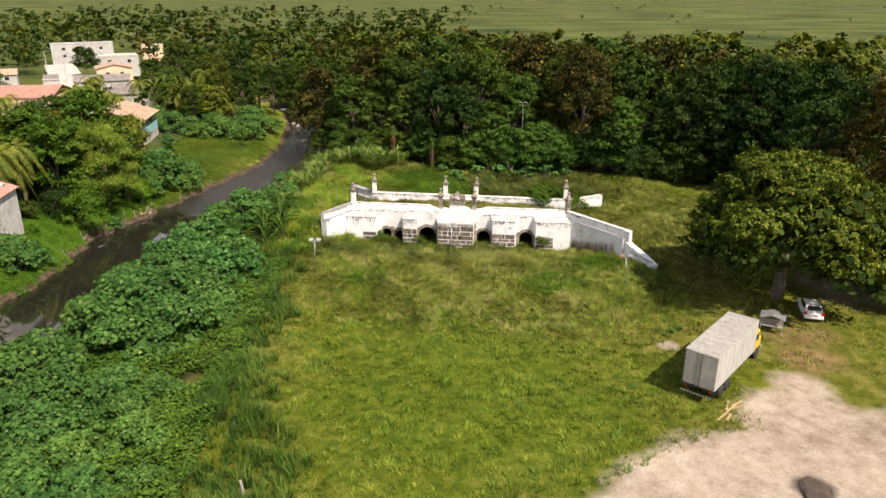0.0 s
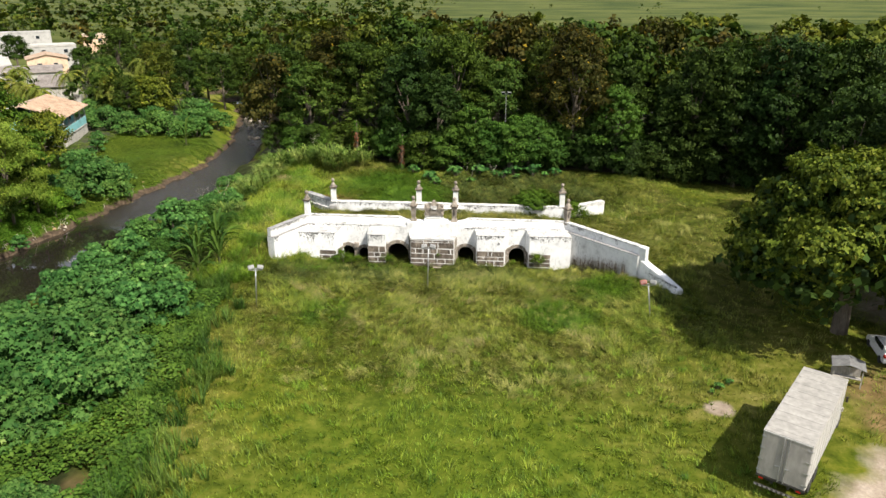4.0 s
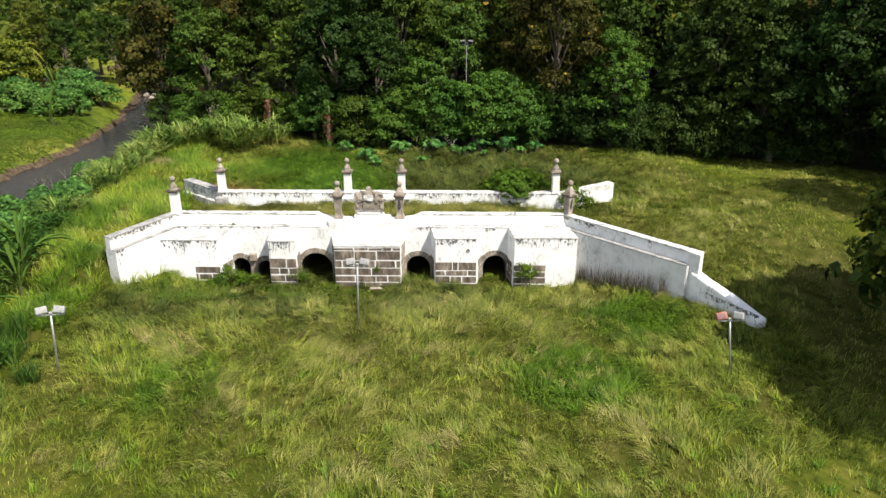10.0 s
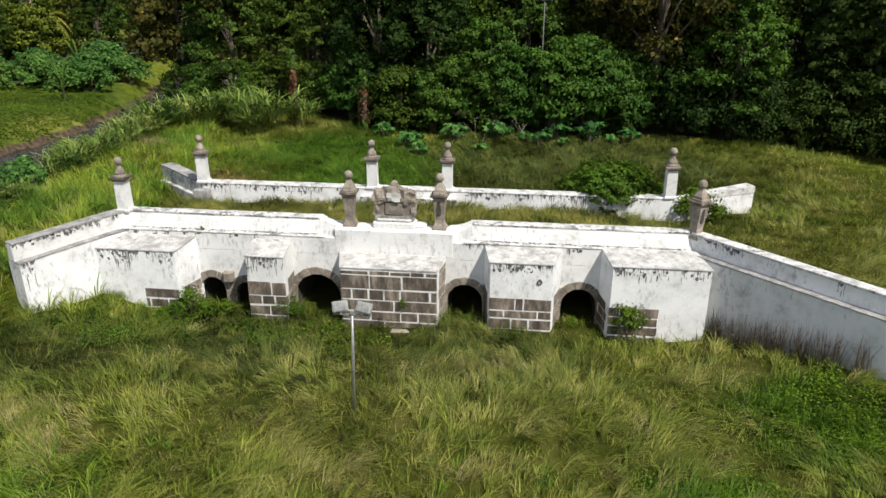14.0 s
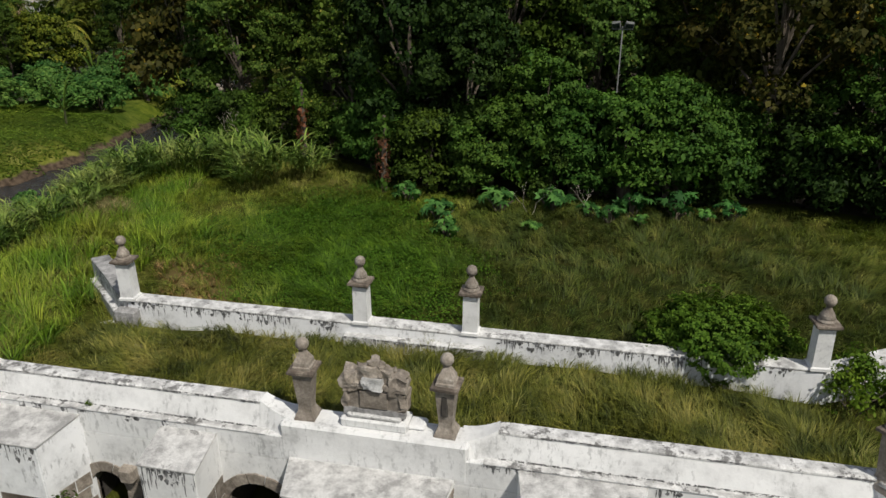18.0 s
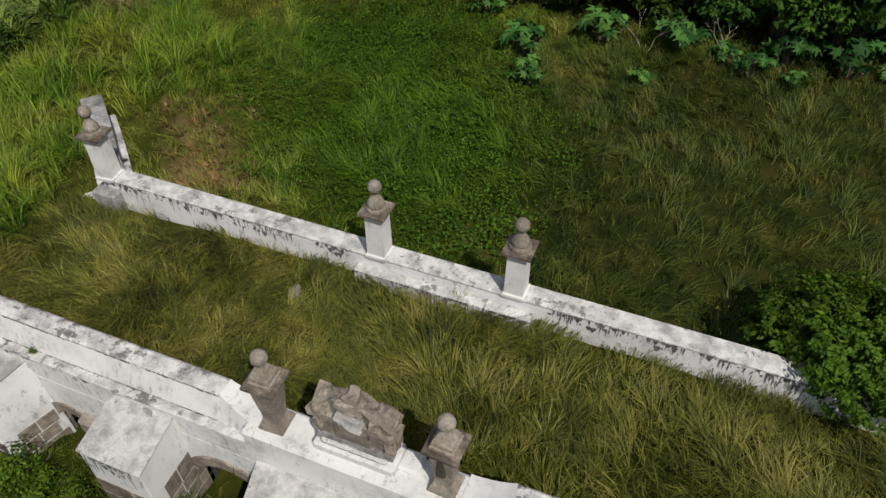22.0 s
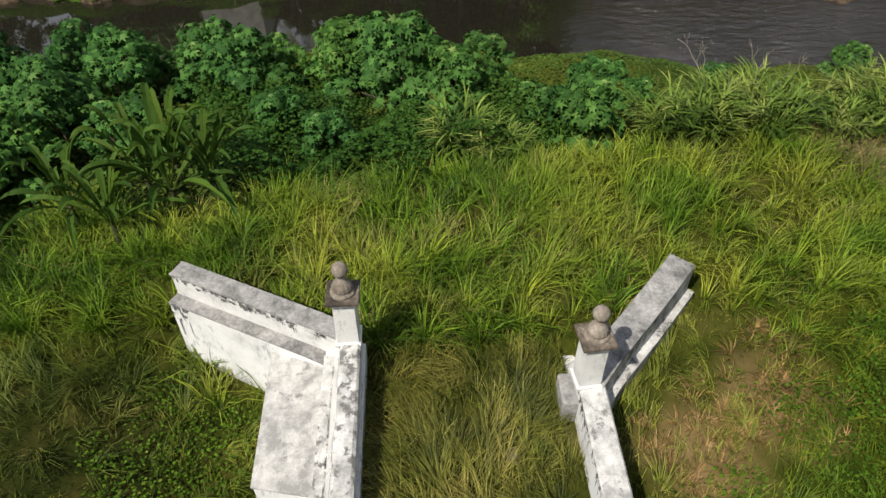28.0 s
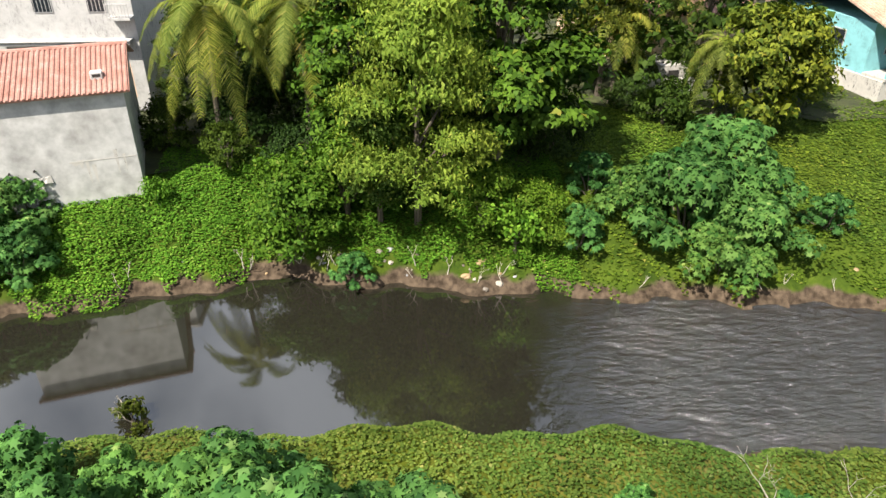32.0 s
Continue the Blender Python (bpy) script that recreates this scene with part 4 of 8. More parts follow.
def build_wings():
    # front left wing
    lw = [(-14.05, -0.1), (-14.5, -0.9), (-15.5, -2.85), (-16.65, -5.05)]
    strip(lw, 0.24, 4.3, [5.5, 5.5, 5.48, 5.46], "wing_parapet", PLASTER, bridge, 0.02)
    strip(lw, 0.29, 5.5, [5.6, 5.6, 5.58, 5.56], "wing_coping", COPING, bridge, 0.02, "mouldy grey coping")
    strip(lw, 0.48, 0.5, [4.66, 4.66, 4.66, 4.64], "wing_wall", PLASTER_DIRTY, bridge, 0.04, "streaked white retaining wall", shift=0.14)
    strip(lw, 0.5, [4.665, 4.665, 4.665, 4.645], [4.71, 4.71, 4.71, 4.69], "wing_ledge", COPING, bridge, 0, "mouldy grey ledge", shift=0.14)
    # front right wing
    rw = [(14.1, -0.05), (15.0, -0.95), (18.0, -4.0), (20.95, -7.0)]
    strip(rw, 0.24, 4.2, [5.5, 5.5, 5.5, 5.5], "wing_parapet", PLASTER_DIRTY, bridge, 0.02)
    strip(rw, 0.29, 5.5, [5.6, 5.6, 5.6, 5.6], "wing_coping", COPING_WHITE, bridge, 0.02)
    strip(rw, 0.5, 0.4, [4.68, 4.7, 4.72, 4.74], "wing_wall", PLASTER, bridge, 0.04, "streaked white retaining wall", shift=-0.14)
    strip(rw, 0.52, [4.685, 4.705, 4.725, 4.745], [4.725, 4.745, 4.765, 4.785], "wing_ledge", COPING, bridge, 0, "mouldy grey ledge", shift=-0.14)
    bm = prism([(20.55, -7.15), (20.9, -6.6), (21.5, -7.2), (21.1, -7.8)], 1.5, 5.62, bevel=0.03)
    part("wing_pier", bm, PLASTER, bridge)
    tail = [(21.05, -7.3), (21.5, -8.0), (22.6, -9.7), (23.75, -11.55)]
    strip(tail, 0.38, 1.2, [4.4, 4.15, 3.75, 3.15], "wing_tail", PLASTER_DIRTY, bridge, 0.05, "low sloping end of the wing wall")
    # back parapet
    bm = box(-12.5, 14.2, 5.85, 6.5, 3.4, 5.2, 0.0)
    part("back_parapet", bm, PLASTER_DIRTY, bridge, "low whitewashed back parapet")
    bm = box(-12.5, 14.2, 5.84, 6.51, 5.2, 5.34, 0.045)
    part("back_coping", bm, COPING_WHITE, bridge, "weathered coping")
    bm = box(-3.05, 2.5, 5.5, 5.86, 3.6, 4.9, 0.04)
    part("back_plinth", bm, COPING_WHITE, bridge)
    bl = [(-12.45, 6.15), (-13.2, 6.75), (-14.8, 8.2), (-16.6, 9.75)]
    strip(bl, 0.38, 2.6, [5.25, 5.25, 5.22, 5.2], "back_wing", COPING_PATCHY, bridge, 0.03, "mouldy patchy grey wing wall")
    strip(bl, 0.4, 5.24, [5.33, 5.33, 5.31, 5.28], "back_wing_coping", COPING, bridge, 0.02)
    strip(bl, 0.62, 2.4, [4.5, 4.5, 4.4, 4.3], "back_wing_foot", COPING_PATCHY, bridge, 0.03)
    br = [(14.0, 6.2), (14.6, 6.35), (16.5, 7.3), (18.95, 8.5)]
    strip(br, 0.33, 2.6, [5.1, 5.1, 5.25, 5.42], "back_wing", PLASTER_DIRTY, bridge, 0.03)
    strip(br, 0.36, 5.1, [5.2, 5.2, 5.35, 5.5], "back_wing_coping", COPING_WHITE, bridge, 0.02)
    # fallen stones at the back left corner
    bm = box(-12.95, -12.0, 5.45, 6.6, 3.5, 4.95, 0.06)
    part("pillar_foot", bm, COPING, bridge)


build_wings()


def build_pillar(x, y, base, white=True, turn=0.0, lean=0.0, worn=False):
    pil = new("pillar")
    pil.parent = bridge
    pil.matrix_basis = pose(x, y, base, 0, lean, turn) @ Matrix.Diagonal((0.78, 0.78, 1, 1))
    if white:
        bm = lathe(((0.43, 0.0), (0.43, 0.1), (0.36, 0.14), (0.345, 1.55), (0.33, 1.58)), square=True)
        part("shaft", bm, PLASTER, pil, "whitewashed square shaft")
        top = 1.58
    else:
        bm = lathe(((0.42, 0.0), (0.42, 0.1), (0.36, 0.2), (0.27, 0.36), (0.26, 0.5), (0.31, 0.95), (0.36, 1.45), (0.36, 1.6)), square=True)
        part("shaft", bm, STONE_LIGHT, pil, "bare grey stone baluster shaft")
        top = 1.6
        if worn:
            # dark block painted as the shade inside a broken hollow
            part("dark_break", box(-0.16, 0.12, -0.37, -0.2, 0.75, 1.5, 0.05), SHADE_AND_IRON, pil, "dark broken hollow")
    bm = lathe(((0.36, top), (0.44, top + 0.06), (0.53, top + 0.1), (0.53, top + 0.18), (0.5, top + 0.2)), square=True)
    part("cap", bm, STONE, pil, "moulded dark stone cap")
    if white:
        bm = lathe(((0.4, top + 0.2), (0.4, top + 0.26), (0.31, top + 0.32), (0.33, top + 0.38), (0.31, top + 0.46), (0.22, top + 0.58), (0.15, top + 0.67), (0.12, top + 0.73), (0.14, top + 0.77)), 14)
    else:
        bm = lathe(((0.36, top + 0.2), (0.36, top + 0.28), (0.32, top + 0.31), (0.31, top + 0.42), (0.25, top + 0.52), (0.16, top + 0.66), (0.12, top + 0.74), (0.13, top + 0.78)), square=True)
    part("neck", bm, STONE_LIGHT, pil, "stepped stone neck")
    part("stone_ball", ball((0, 0, top + 0.97), 0.265, squash=0.8), STONE_LIGHT, pil, "round stone ball finial", True)
    return pil


build_pillar(-13.9, 0.05, 5.5, True, 0, 0)
build_pillar(-2.2, -0.1, 5.22, False, 2)
build_pillar(2.2, -0.08, 5.22, False, -3, 0, True)
build_pillar(14.15, -0.05, 5.3, False, 38, 1.5, True)
build_pillar(-12.45, 6.05, 5.3, True, 6)
build_pillar(-2.4, 6.1, 5.28, True)
build_pillar(1.87, 6.12, 5.28, True)
build_pillar(14.05, 6.12, 5.3, True, 4, -1.2)


def rough_box(x0, x1, y0, y1, z0, z1, seed, amount=0.05, cuts=4):
    """A weathered carved block: a subdivided box with uneven faces."""
    bm = box(x0, x1, y0, y1, z0, z1)
    bmesh.ops.subdivide_edges(bm, edges=bm.edges[:], cuts=cuts, use_grid_fill=True)
    off = Vector((seed * 3.1, seed * 1.7, seed * 0.9))
    for v in bm.verts:
        v.co += Vector((noise.noise(v.co * 4 + off), noise.noise(v.co * 4 + off * 2), noise.noise(v.co * 4 - off))) * amount * 2
    return bm


def build_crest():
    crest = new("coat_of_arms")
    crest.parent = bridge
    crest["label"] = "weathered carved stone coat of arms with scrolls"
    part("tablet", rough_box(-0.85, 0.85, -0.2, 0.28, 5.8, 6.75, 1, 0.03), STONE_LIGHT, crest)
    part("tablet_foot", rough_box(-0.95, 0.95, -0.26, 0.34, 5.68, 5.86, 2, 0.03), COPING, crest)
    part("panel", box(-0.45, 0.45, -0.27, -0.2, 5.9, 6.5, 0.03), STONE_LIGHT, crest)
    for s in (-1, 1):
        part("side_scroll", rough_box(min(s * 0.5, s * 0.98), max(s * 0.5, s * 0.98), -0.3, 0.3, 6.45, 7.05, 4 + s, 0.08), STONE_LIGHT, crest)
        part("side_leaf", rough_box(min(s * 0.78, s * 1.0), max(s * 0.78, s * 1.0), -0.26, 0.26, 5.86, 6.5, 8 + s, 0.06), STONE_LIGHT, crest)
        part("top_scroll", rough_box(min(s * 0.28, s * 0.55), max(s * 0.28, s * 0.55), -0.2, 0.24, 6.75, 7.2, 12 + s, 0.06), STONE_LIGHT, crest)
    part("shield", rough_box(-0.3, 0.3, -0.36, -0.2, 6.62, 6.98, 20, 0.04), COPING_WHITE, crest, "pale weathered shield")
    part("crown", rough_box(-0.3, 0.3, -0.24, 0.26, 6.95, 7.3, 23, 0.07), STONE_LIGHT, crest)
    part("crown_top", rough_box(-0.17, 0.17, -0.16, 0.18, 7.26, 7.46, 24, 0.05), STONE_LIGHT, crest)
    part("top_moulding", rough_box(-0.98, 0.98, -0.3, 0.34, 6.6, 6.78, 25, 0.04), STONE_LIGHT, crest)


build_crest()

# ---- plants ----
def leaves(centres, normals, sizes, rs, wide=0.55, droop=0.25, flat=0.0):
    """Folded leaf quads: verts and faces. flat turns the leaves towards lying level."""
    n = len(centres)
    nrm = normals + rs.normal(0, 0.3, (n, 3)) + np.array((0, 0, flat))
    nrm /= np.linalg.norm(nrm, axis=1, keepdims=True) + 1e-9
    t = np.cross(nrm, rs.normal(0, 1, (n, 3)))
    t /= np.linalg.norm(t, axis=1, keepdims=True) + 1e-9
    b = np.cross(nrm, t)
    s = sizes[:, None]
    a0 = centres - t * s * 0.5
    a2 = centres + t * s * 0.5 - np.array((0, 0, 1)) * s * droop
    a1 = centres + b * s * wide * 0.5 + nrm * s * 0.12
    a3 = centres - b * s * wide * 0.5 + nrm * s * 0.12
    v = np.stack([a0, a1, a2, a3], 1).reshape(-1, 3)
    k = np.arange(n)[:, None] * 4
    return v, np.concatenate([k, k + 1, k + 2, k + 3], 1)


def shell(blobs, count, rs, under=0.25, depth=0.35):
    """Points near the outside of a cluster of blobs (x, y, z, r, squash), and their outward ways."""
    w = np.array([b[3] ** 2 for b in blobs])
    pick = rs.choice(len(blobs), count, p=w / w.sum())
    B = np.array(blobs)[pick]
    d = rs.normal(0, 1, (count, 3))
    d /= np.linalg.norm(d, axis=1, keepdims=True)
    d[:, 2] = np.where((d[:, 2] < 0) & (rs.random(count) > under), -d[:, 2], d[:, 2])
    r = B[:, 3] * (1 - depth * rs.random(count) ** 2) * (1 + 0.10 * rs.normal(0, 1, count))
    p = B[:, :3] + d * (r * 1.0)[:, None] * np.stack([np.ones(count), np.ones(count), B[:, 4]], 1)
    # drop what lies deep inside another blob
    keep = np.ones(count, bool)
    for b in blobs:
        q = (p - np.array(b[:3])) / (b[3] * np.array((1, 1, b[4])))
        keep &= (q**2).sum(1) > 0.42
    return p[keep], d[keep]


def crown_mesh(name, blobs, count, size, seed, wide=0.55, droop=0.25, under=0.25, flat=0.0, spread=0.34, dense=18):
    rs = np.random.RandomState(seed)
    # leaves gather in sprays, which leaves gaps between
    p, d = shell(blobs, max(8, count // dense), rs, under)
    k = rs.randint(0, len(p), count)
    c = p[k] + rs.normal(0, spread, (count, 3)) * np.array((1, 1, 0.6))
    way, sizes = d[k] * 0.9, size * rs.uniform(0.6, 1.3, count)
    # a few big inner leaves close the heart of the crown
    n = max(12, count // 7)
    B = np.array(blobs)[rs.randint(0, len(blobs), n)]
    way_in = rs.normal(0, 1, (n, 3))
    q = way_in / np.linalg.norm(way_in, axis=1, keepdims=True) * rs.uniform(0.3, 0.72, (n, 1)) * B[:, 3:4] * np.stack([np.ones(n), np.ones(n), B[:, 4]], 1)
    c, way, sizes = np.r_[c, B[:, :3] + q], np.r_[way, q * 0.2], np.r_[sizes, np.minimum(0.5 * B[:, 3], 1.9 * size)]
    v, f = leaves(c, way, sizes, rs, wide, droop, flat)
    return mesh_from(name, v, f)


def make_blobs(seed, top, base, radius, n, squash=0.75, lean=0.0):
    r = random.Random(seed)
    out = [(0, 0, (top + base) / 2, radius * 0.7, (top - base) / (2 * radius * 0.7) * 0.8)]
    for i in range(n):
        a = 2 * math.pi * (i / n) * 2.39996 * 1.0 + r.uniform(-0.3, 0.3)
        h = base + (top - base) * (0.12 + 0.8 * ((i * 0.618 + r.random() * 0.3) % 1.0))
        rel = (h - base) / (top - base)
        reach = radius * (0.95 - 0.75 * max(0, rel - 0.35) / 0.65) * r.uniform(0.55, 0.95)
        br = radius * r.uniform(0.28, 0.46)
        out.append((reach * math.cos(a) + lean * rel, reach * math.sin(a), min(h, top - br * squash), br, squash))
    return out


def trunk_part(ob, blobs, top, r0, seed, base=0.0, stems=1):
    r = random.Random(seed)
    bm = bmesh.new()
    cz = blobs[0][2]
    for s in range(stems):
        dx, dy = (r.uniform(-0.5, 0.5), r.uniform(-0.5, 0.5)) if stems > 1 else (0, 0)
        tube([(dx * 0.4, dy * 0.4, base - 0.4), (dx * 0.7 + r.uniform(-0.2, 0.2), dy * 0.7, cz * 0.35), (dx * 1.5, dy * 1.5, cz * 0.75), (dx * 2, dy * 2, cz * 1.15)], [r0 * 1.25, r0, r0 * 0.7, r0 * 0.3], 8, bm)
    part("trunk", bm, BARK, ob)
    bm = bmesh.new()
    for b in blobs[1:9]:
        z0 = min(b[2] * 0.55, cz * 0.7)
        tube([(0, 0, z0), (b[0] * 0.45, b[1] * 0.45, (z0 + b[2]) / 2 + 0.2), (b[0] * 0.9, b[1] * 0.9, b[2])], [r0 * 0.45, r0 * 0.28, r0 * 0.1], 5, bm)
    part("limb", bm, BARK, ob)


def make_tree(name, label, seed, top, base, radius, n, count, size, material, group="", squash=0.75, r0=0.3, stems=1, wide=0.55, under=0.25, flat=0.0, droop=0.25, spread=0.34, trunk=True, lump=1.0):
    ob = thing(name, pose(0, 0, 0), label, "tree" if name.endswith("tree") else "bush", group)
    blobs = make_blobs(seed, top, base, radius, n, squash)
    blobs = blobs[:1] + [(x, y, z + (1 - lump) * r * squash, r * lump, q) for x, y, z, r, q in blobs[1:]]
    if trunk:
        trunk_part(ob, blobs, top, r0, seed, 0, stems)
    link("crown", crown_mesh("crown", blobs, count, size, seed, wide, droop, under, flat, spread), material, ob)
    return ob


def place(ob, x, y, turn=0.0, scale=1.0, sink=0.1, first=[]):
    z = float(height(x, y)) - sink
    m = Matrix.Translation((x, y, z)) @ Matrix.Rotation(radians(turn), 4, "Z") @ Matrix.Diagonal((scale, scale, scale, 1))
    if ob.name not in first:
        first.append(ob.name)
        ob.matrix_basis = m
        return ob
    made = copy_thing(ob, m)
    made.matrix_basis = m
    return made


G = "trees of the wood"
W_TALL = [make_tree("forest_tree", "tall dark green tree in the dense wood", 21, 17, 3.0, 5.0, 34, 10000, 0.28, LEAF_DARK, G, wide=0.75, spread=0.24, lump=0.72),
          make_tree("forest_tree", "broad olive green tree in the dense wood", 22, 15, 2.5, 5.6, 34, 10000, 0.28, LEAF_OLIVE, G, wide=0.75, spread=0.24, lump=0.72),
          make_tree("forest_tree", "browning tall tree with dry seed clusters", 23, 18, 4.0, 5.2, 34, 10000, 0.28, LEAF_BROWN, G, wide=0.75, spread=0.24, lump=0.72),
          make_tree("forest_tree", "round crowned green tree in the wood", 24, 14, 1.0, 5.4, 34, 10000, 0.28, LEAF_WOOD, G, wide=0.75, spread=0.24, lump=0.72),
          make_tree("forest_tree", "very dark dense tree at the wood's end, shade in its leaf colour", 25, 15, 1.0, 5.4, 34, 10000, 0.28, LEAF_DEEP, G, wide=0.75, spread=0.24, lump=0.72)]
EDGE_TREES = ((2.6, 28.9, 61, 9.6, 4.0, "FRESH"), (10.9, 28.6, 62, 8.2, 3.7, "FRESH"), (22.8, 28.3, 63, 12.3, 4.7, "FRESH"), (29.6, 26.6, 64, 9.6, 3.9, "DEEP"), (38.2, 23.6, 65, 12.6, 6.6, "DEEP"), (-12.6, 36.0, 66, 13.0, 5.0, "WOOD"), (-24.5, 41.0, 67, 14.5, 5.6, "WOOD"))
W_FAR = [make_tree("far_tree", "dark green tree far inside the wood", 31, 17, 5.0, 5.8, 22, 2600, 0.62, LEAF_DARK, G, wide=0.8, spread=0.5),
         make_tree("far_tree", "olive tree far inside the wood", 32, 16, 5.0, 6.4, 22, 2600, 0.62, LEAF_OLIVE, G, wide=0.8, spread=0.5),
         make_tree("far_tree", "browning tree far inside the wood", 33, 18, 6.0, 5.8, 22, 2600, 0.62, LEAF_BROWN, G, wide=0.8, spread=0.5)]
# shrub whose dark leaf colour carries the shade under the trees
DEEP_BUSH = make_tree("green_bush", "shrub under the big trees, their shade painted into its dark leaves", 43, 4.8, 0.1, 3.0, 18, 4200, 0.24, LEAF_DEEP, "shrubs at the wood's edge", r0=0.14, stems=3, flat=0.3)
W_BUSH = [make_tree("green_bush", "bright green broad-leaved shrub at the wood's edge", 41, 5.6, 0.2, 3.0, 22, 6500, 0.21, LEAF_FRESH, "shrubs at the wood's edge", r0=0.14, stems=3, flat=0.4, wide=0.6, spread=0.17, lump=0.75),
          make_tree("green_bush", "dense dark shrub at the wood's edge", 42, 4.6, 0.1, 2.8, 18, 4200, 0.23, LEAF_DARK, "shrubs at the wood's edge", r0=0.14, stems=3, flat=0.4, wide=0.6, spread=0.22)]
LOW_CROWN = [crown_mesh("low_crown", make_blobs(34 + k, 16, 4, 6.2, 20), 360, 1.05, 34 + k, 0.9, 0.2, 0.1, 0.3, 0.6) for k in range(3)]
LOW_CROWN += [crown_mesh("low_crown", make_blobs(37 + k, 16, 4, 6.2, 14), 120, 1.75, 37 + k, 1.0, 0.2, 0.1, 0.3, 0.6) for k in range(3)]


SCATTER = {}


def scatter(k, x, y, turn, s):
    """Notes a far tree, to be joined with the others of its kind."""
    SCATTER.setdefault((k, y > 215), []).append((x, y, float(height(x, y)) - 0.3, radians(turn), s))


def join_scattered():
    for (k, far), rows in SCATTER.items():
        low = LOW_CROWN[k + 3 * far]
        v = np.empty(len(low.vertices) * 3, np.float32)
        low.vertices.foreach_get("co", v)
        v = v.reshape(-1, 3)
        rows = np.array(rows)
        c, s_ = np.cos(rows[:, 3]), np.sin(rows[:, 3])
        x = (c[:, None] * v[:, 0] - s_[:, None] * v[:, 1]) * rows[:, 4:5] + rows[:, 0:1]
        y = (s_[:, None] * v[:, 0] + c[:, None] * v[:, 1]) * rows[:, 4:5] + rows[:, 1:2]
        z = v[:, 2][None] * rows[:, 4:5] + rows[:, 2:3]
        all_v = np.stack([x, y, z], -1).reshape(-1, 3)
        f = np.arange(len(all_v)).reshape(-1, 4)
        ob = link("far_woods", mesh_from("far_woods", all_v, f), (LEAF_DARK, LEAF_OLIVE, LEAF_BROWN)[k])
        tagged(ob, "deep crowns of the distant woods", "woods", kind="stuff")


def edge_line(x):
    """Where the wood begins behind the bridge."""
    return np.interp(x, (-34, -28, -15, -8, -3, 6, 12, 18, 24, 32, 44, 60, 90), (44, 35, 33.5, 28.5, 26.5, 26.5, 27, 27, 25, 23.5, 18, 10, 0))


def build_wood():
    r = random.Random(5)
    x = -31.0
    while x < 78:
        y = edge_line(x)
        if x < 52:
            for _ in range(1):
                bx = x + r.uniform(-2, 2)
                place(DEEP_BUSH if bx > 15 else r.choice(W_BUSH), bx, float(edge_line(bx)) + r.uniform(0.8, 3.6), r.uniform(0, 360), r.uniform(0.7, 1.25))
        x += 3.4
    for row in range(14):
        depth = 5.0 + row * 6.6
        x = -40.0 + r.uniform(0, 4) - row * 2
        while x < 80 + row * 9:
            xx, yy = x + r.uniform(-1.8, 1.8), float(edge_line(x)) + depth + r.uniform(-1.6, 1.6)
            x += 6.0 if row < 2 else 7.2
            if xx < near_edge(yy) + 2.5:
                continue
            if row < 2 and -32 < xx < 60:
                k = r.choices((0, 1, 2, 3, 4), (3, 2, 2 if xx > -6 else 0.5, 2, 0.3) if xx < 14 else (0.6, 0.5, 0.6, 0.4, 5))[0]
                if row == 0 and xx < 14:
                    k = r.choices((0, 3, 4), (2, 1, 3) if xx > -9 else (1, 6, 0))[0]
                s = r.uniform(0.9, 1.18) * (0.88 if xx > 26 else 1.0)
                if row == 0 and any(abs(xx - e[0]) < e[4] * 0.9 for e in EDGE_TREES):
                    continue
                place(W_TALL[k], xx, yy, r.uniform(0, 360), s)
            else:
                k = r.choices((0, 1, 2), (3, 3, 1.4))[0]
                if row < 4 and xx < 70:
                    place(W_FAR[k], xx, yy, r.uniform(0, 360), r.uniform(0.85, 1.2))
                else:
                    scatter(k, xx, yy, r.uniform(0, 360), r.uniform(0.85, 1.2))


build_wood()
r = random.Random(6)
for x, y, k, s in ((5.0, 28.2, 0, 1.25), (8.2, 28.0, 0, 1.4), (11.8, 28.6, 0, 1.35), (3.0, 29.5, 0, 1.3), (14.6, 30.5, 0, 1.2), (-0.5, 28.5, 0, 1.15), (-5.0, 28.6, 1, 1.2), (19.5, 30.0, 1, 1.3), (24.5, 28.0, 1, 1.3), (29.0, 27.0, 1, 1.25), (33.0, 25.0, 1, 1.2), (-10.0, 32.5, 0, 1.0), (-18.0, 35.5, 1, 1.2), (-22.5, 36.0, 1, 1.1)):
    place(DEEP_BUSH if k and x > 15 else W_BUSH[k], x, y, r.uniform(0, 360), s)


for x, y, seed, top, radius, kind in EDGE_TREES:
    leaf_of, text = {"FRESH": (LEAF_FRESH, "full round green tree standing out of the wood"), "DEEP": (LEAF_DEEP, "dark full tree at the wood's end, shade in its leaf colour"), "WOOD": (LEAF_WOOD, "full vine-hung tree at the wood's edge")}[kind]
    hero = make_tree("edge_tree", text, seed, top, 0.4, radius, 40, int(900 * radius**1.6), 0.25, leaf_of, G, squash=0.62, r0=0.22, wide=0.6, spread=0.18, flat=0.35, under=0.12, lump=0.68)
    place(hero, x, y, 50 * seed)


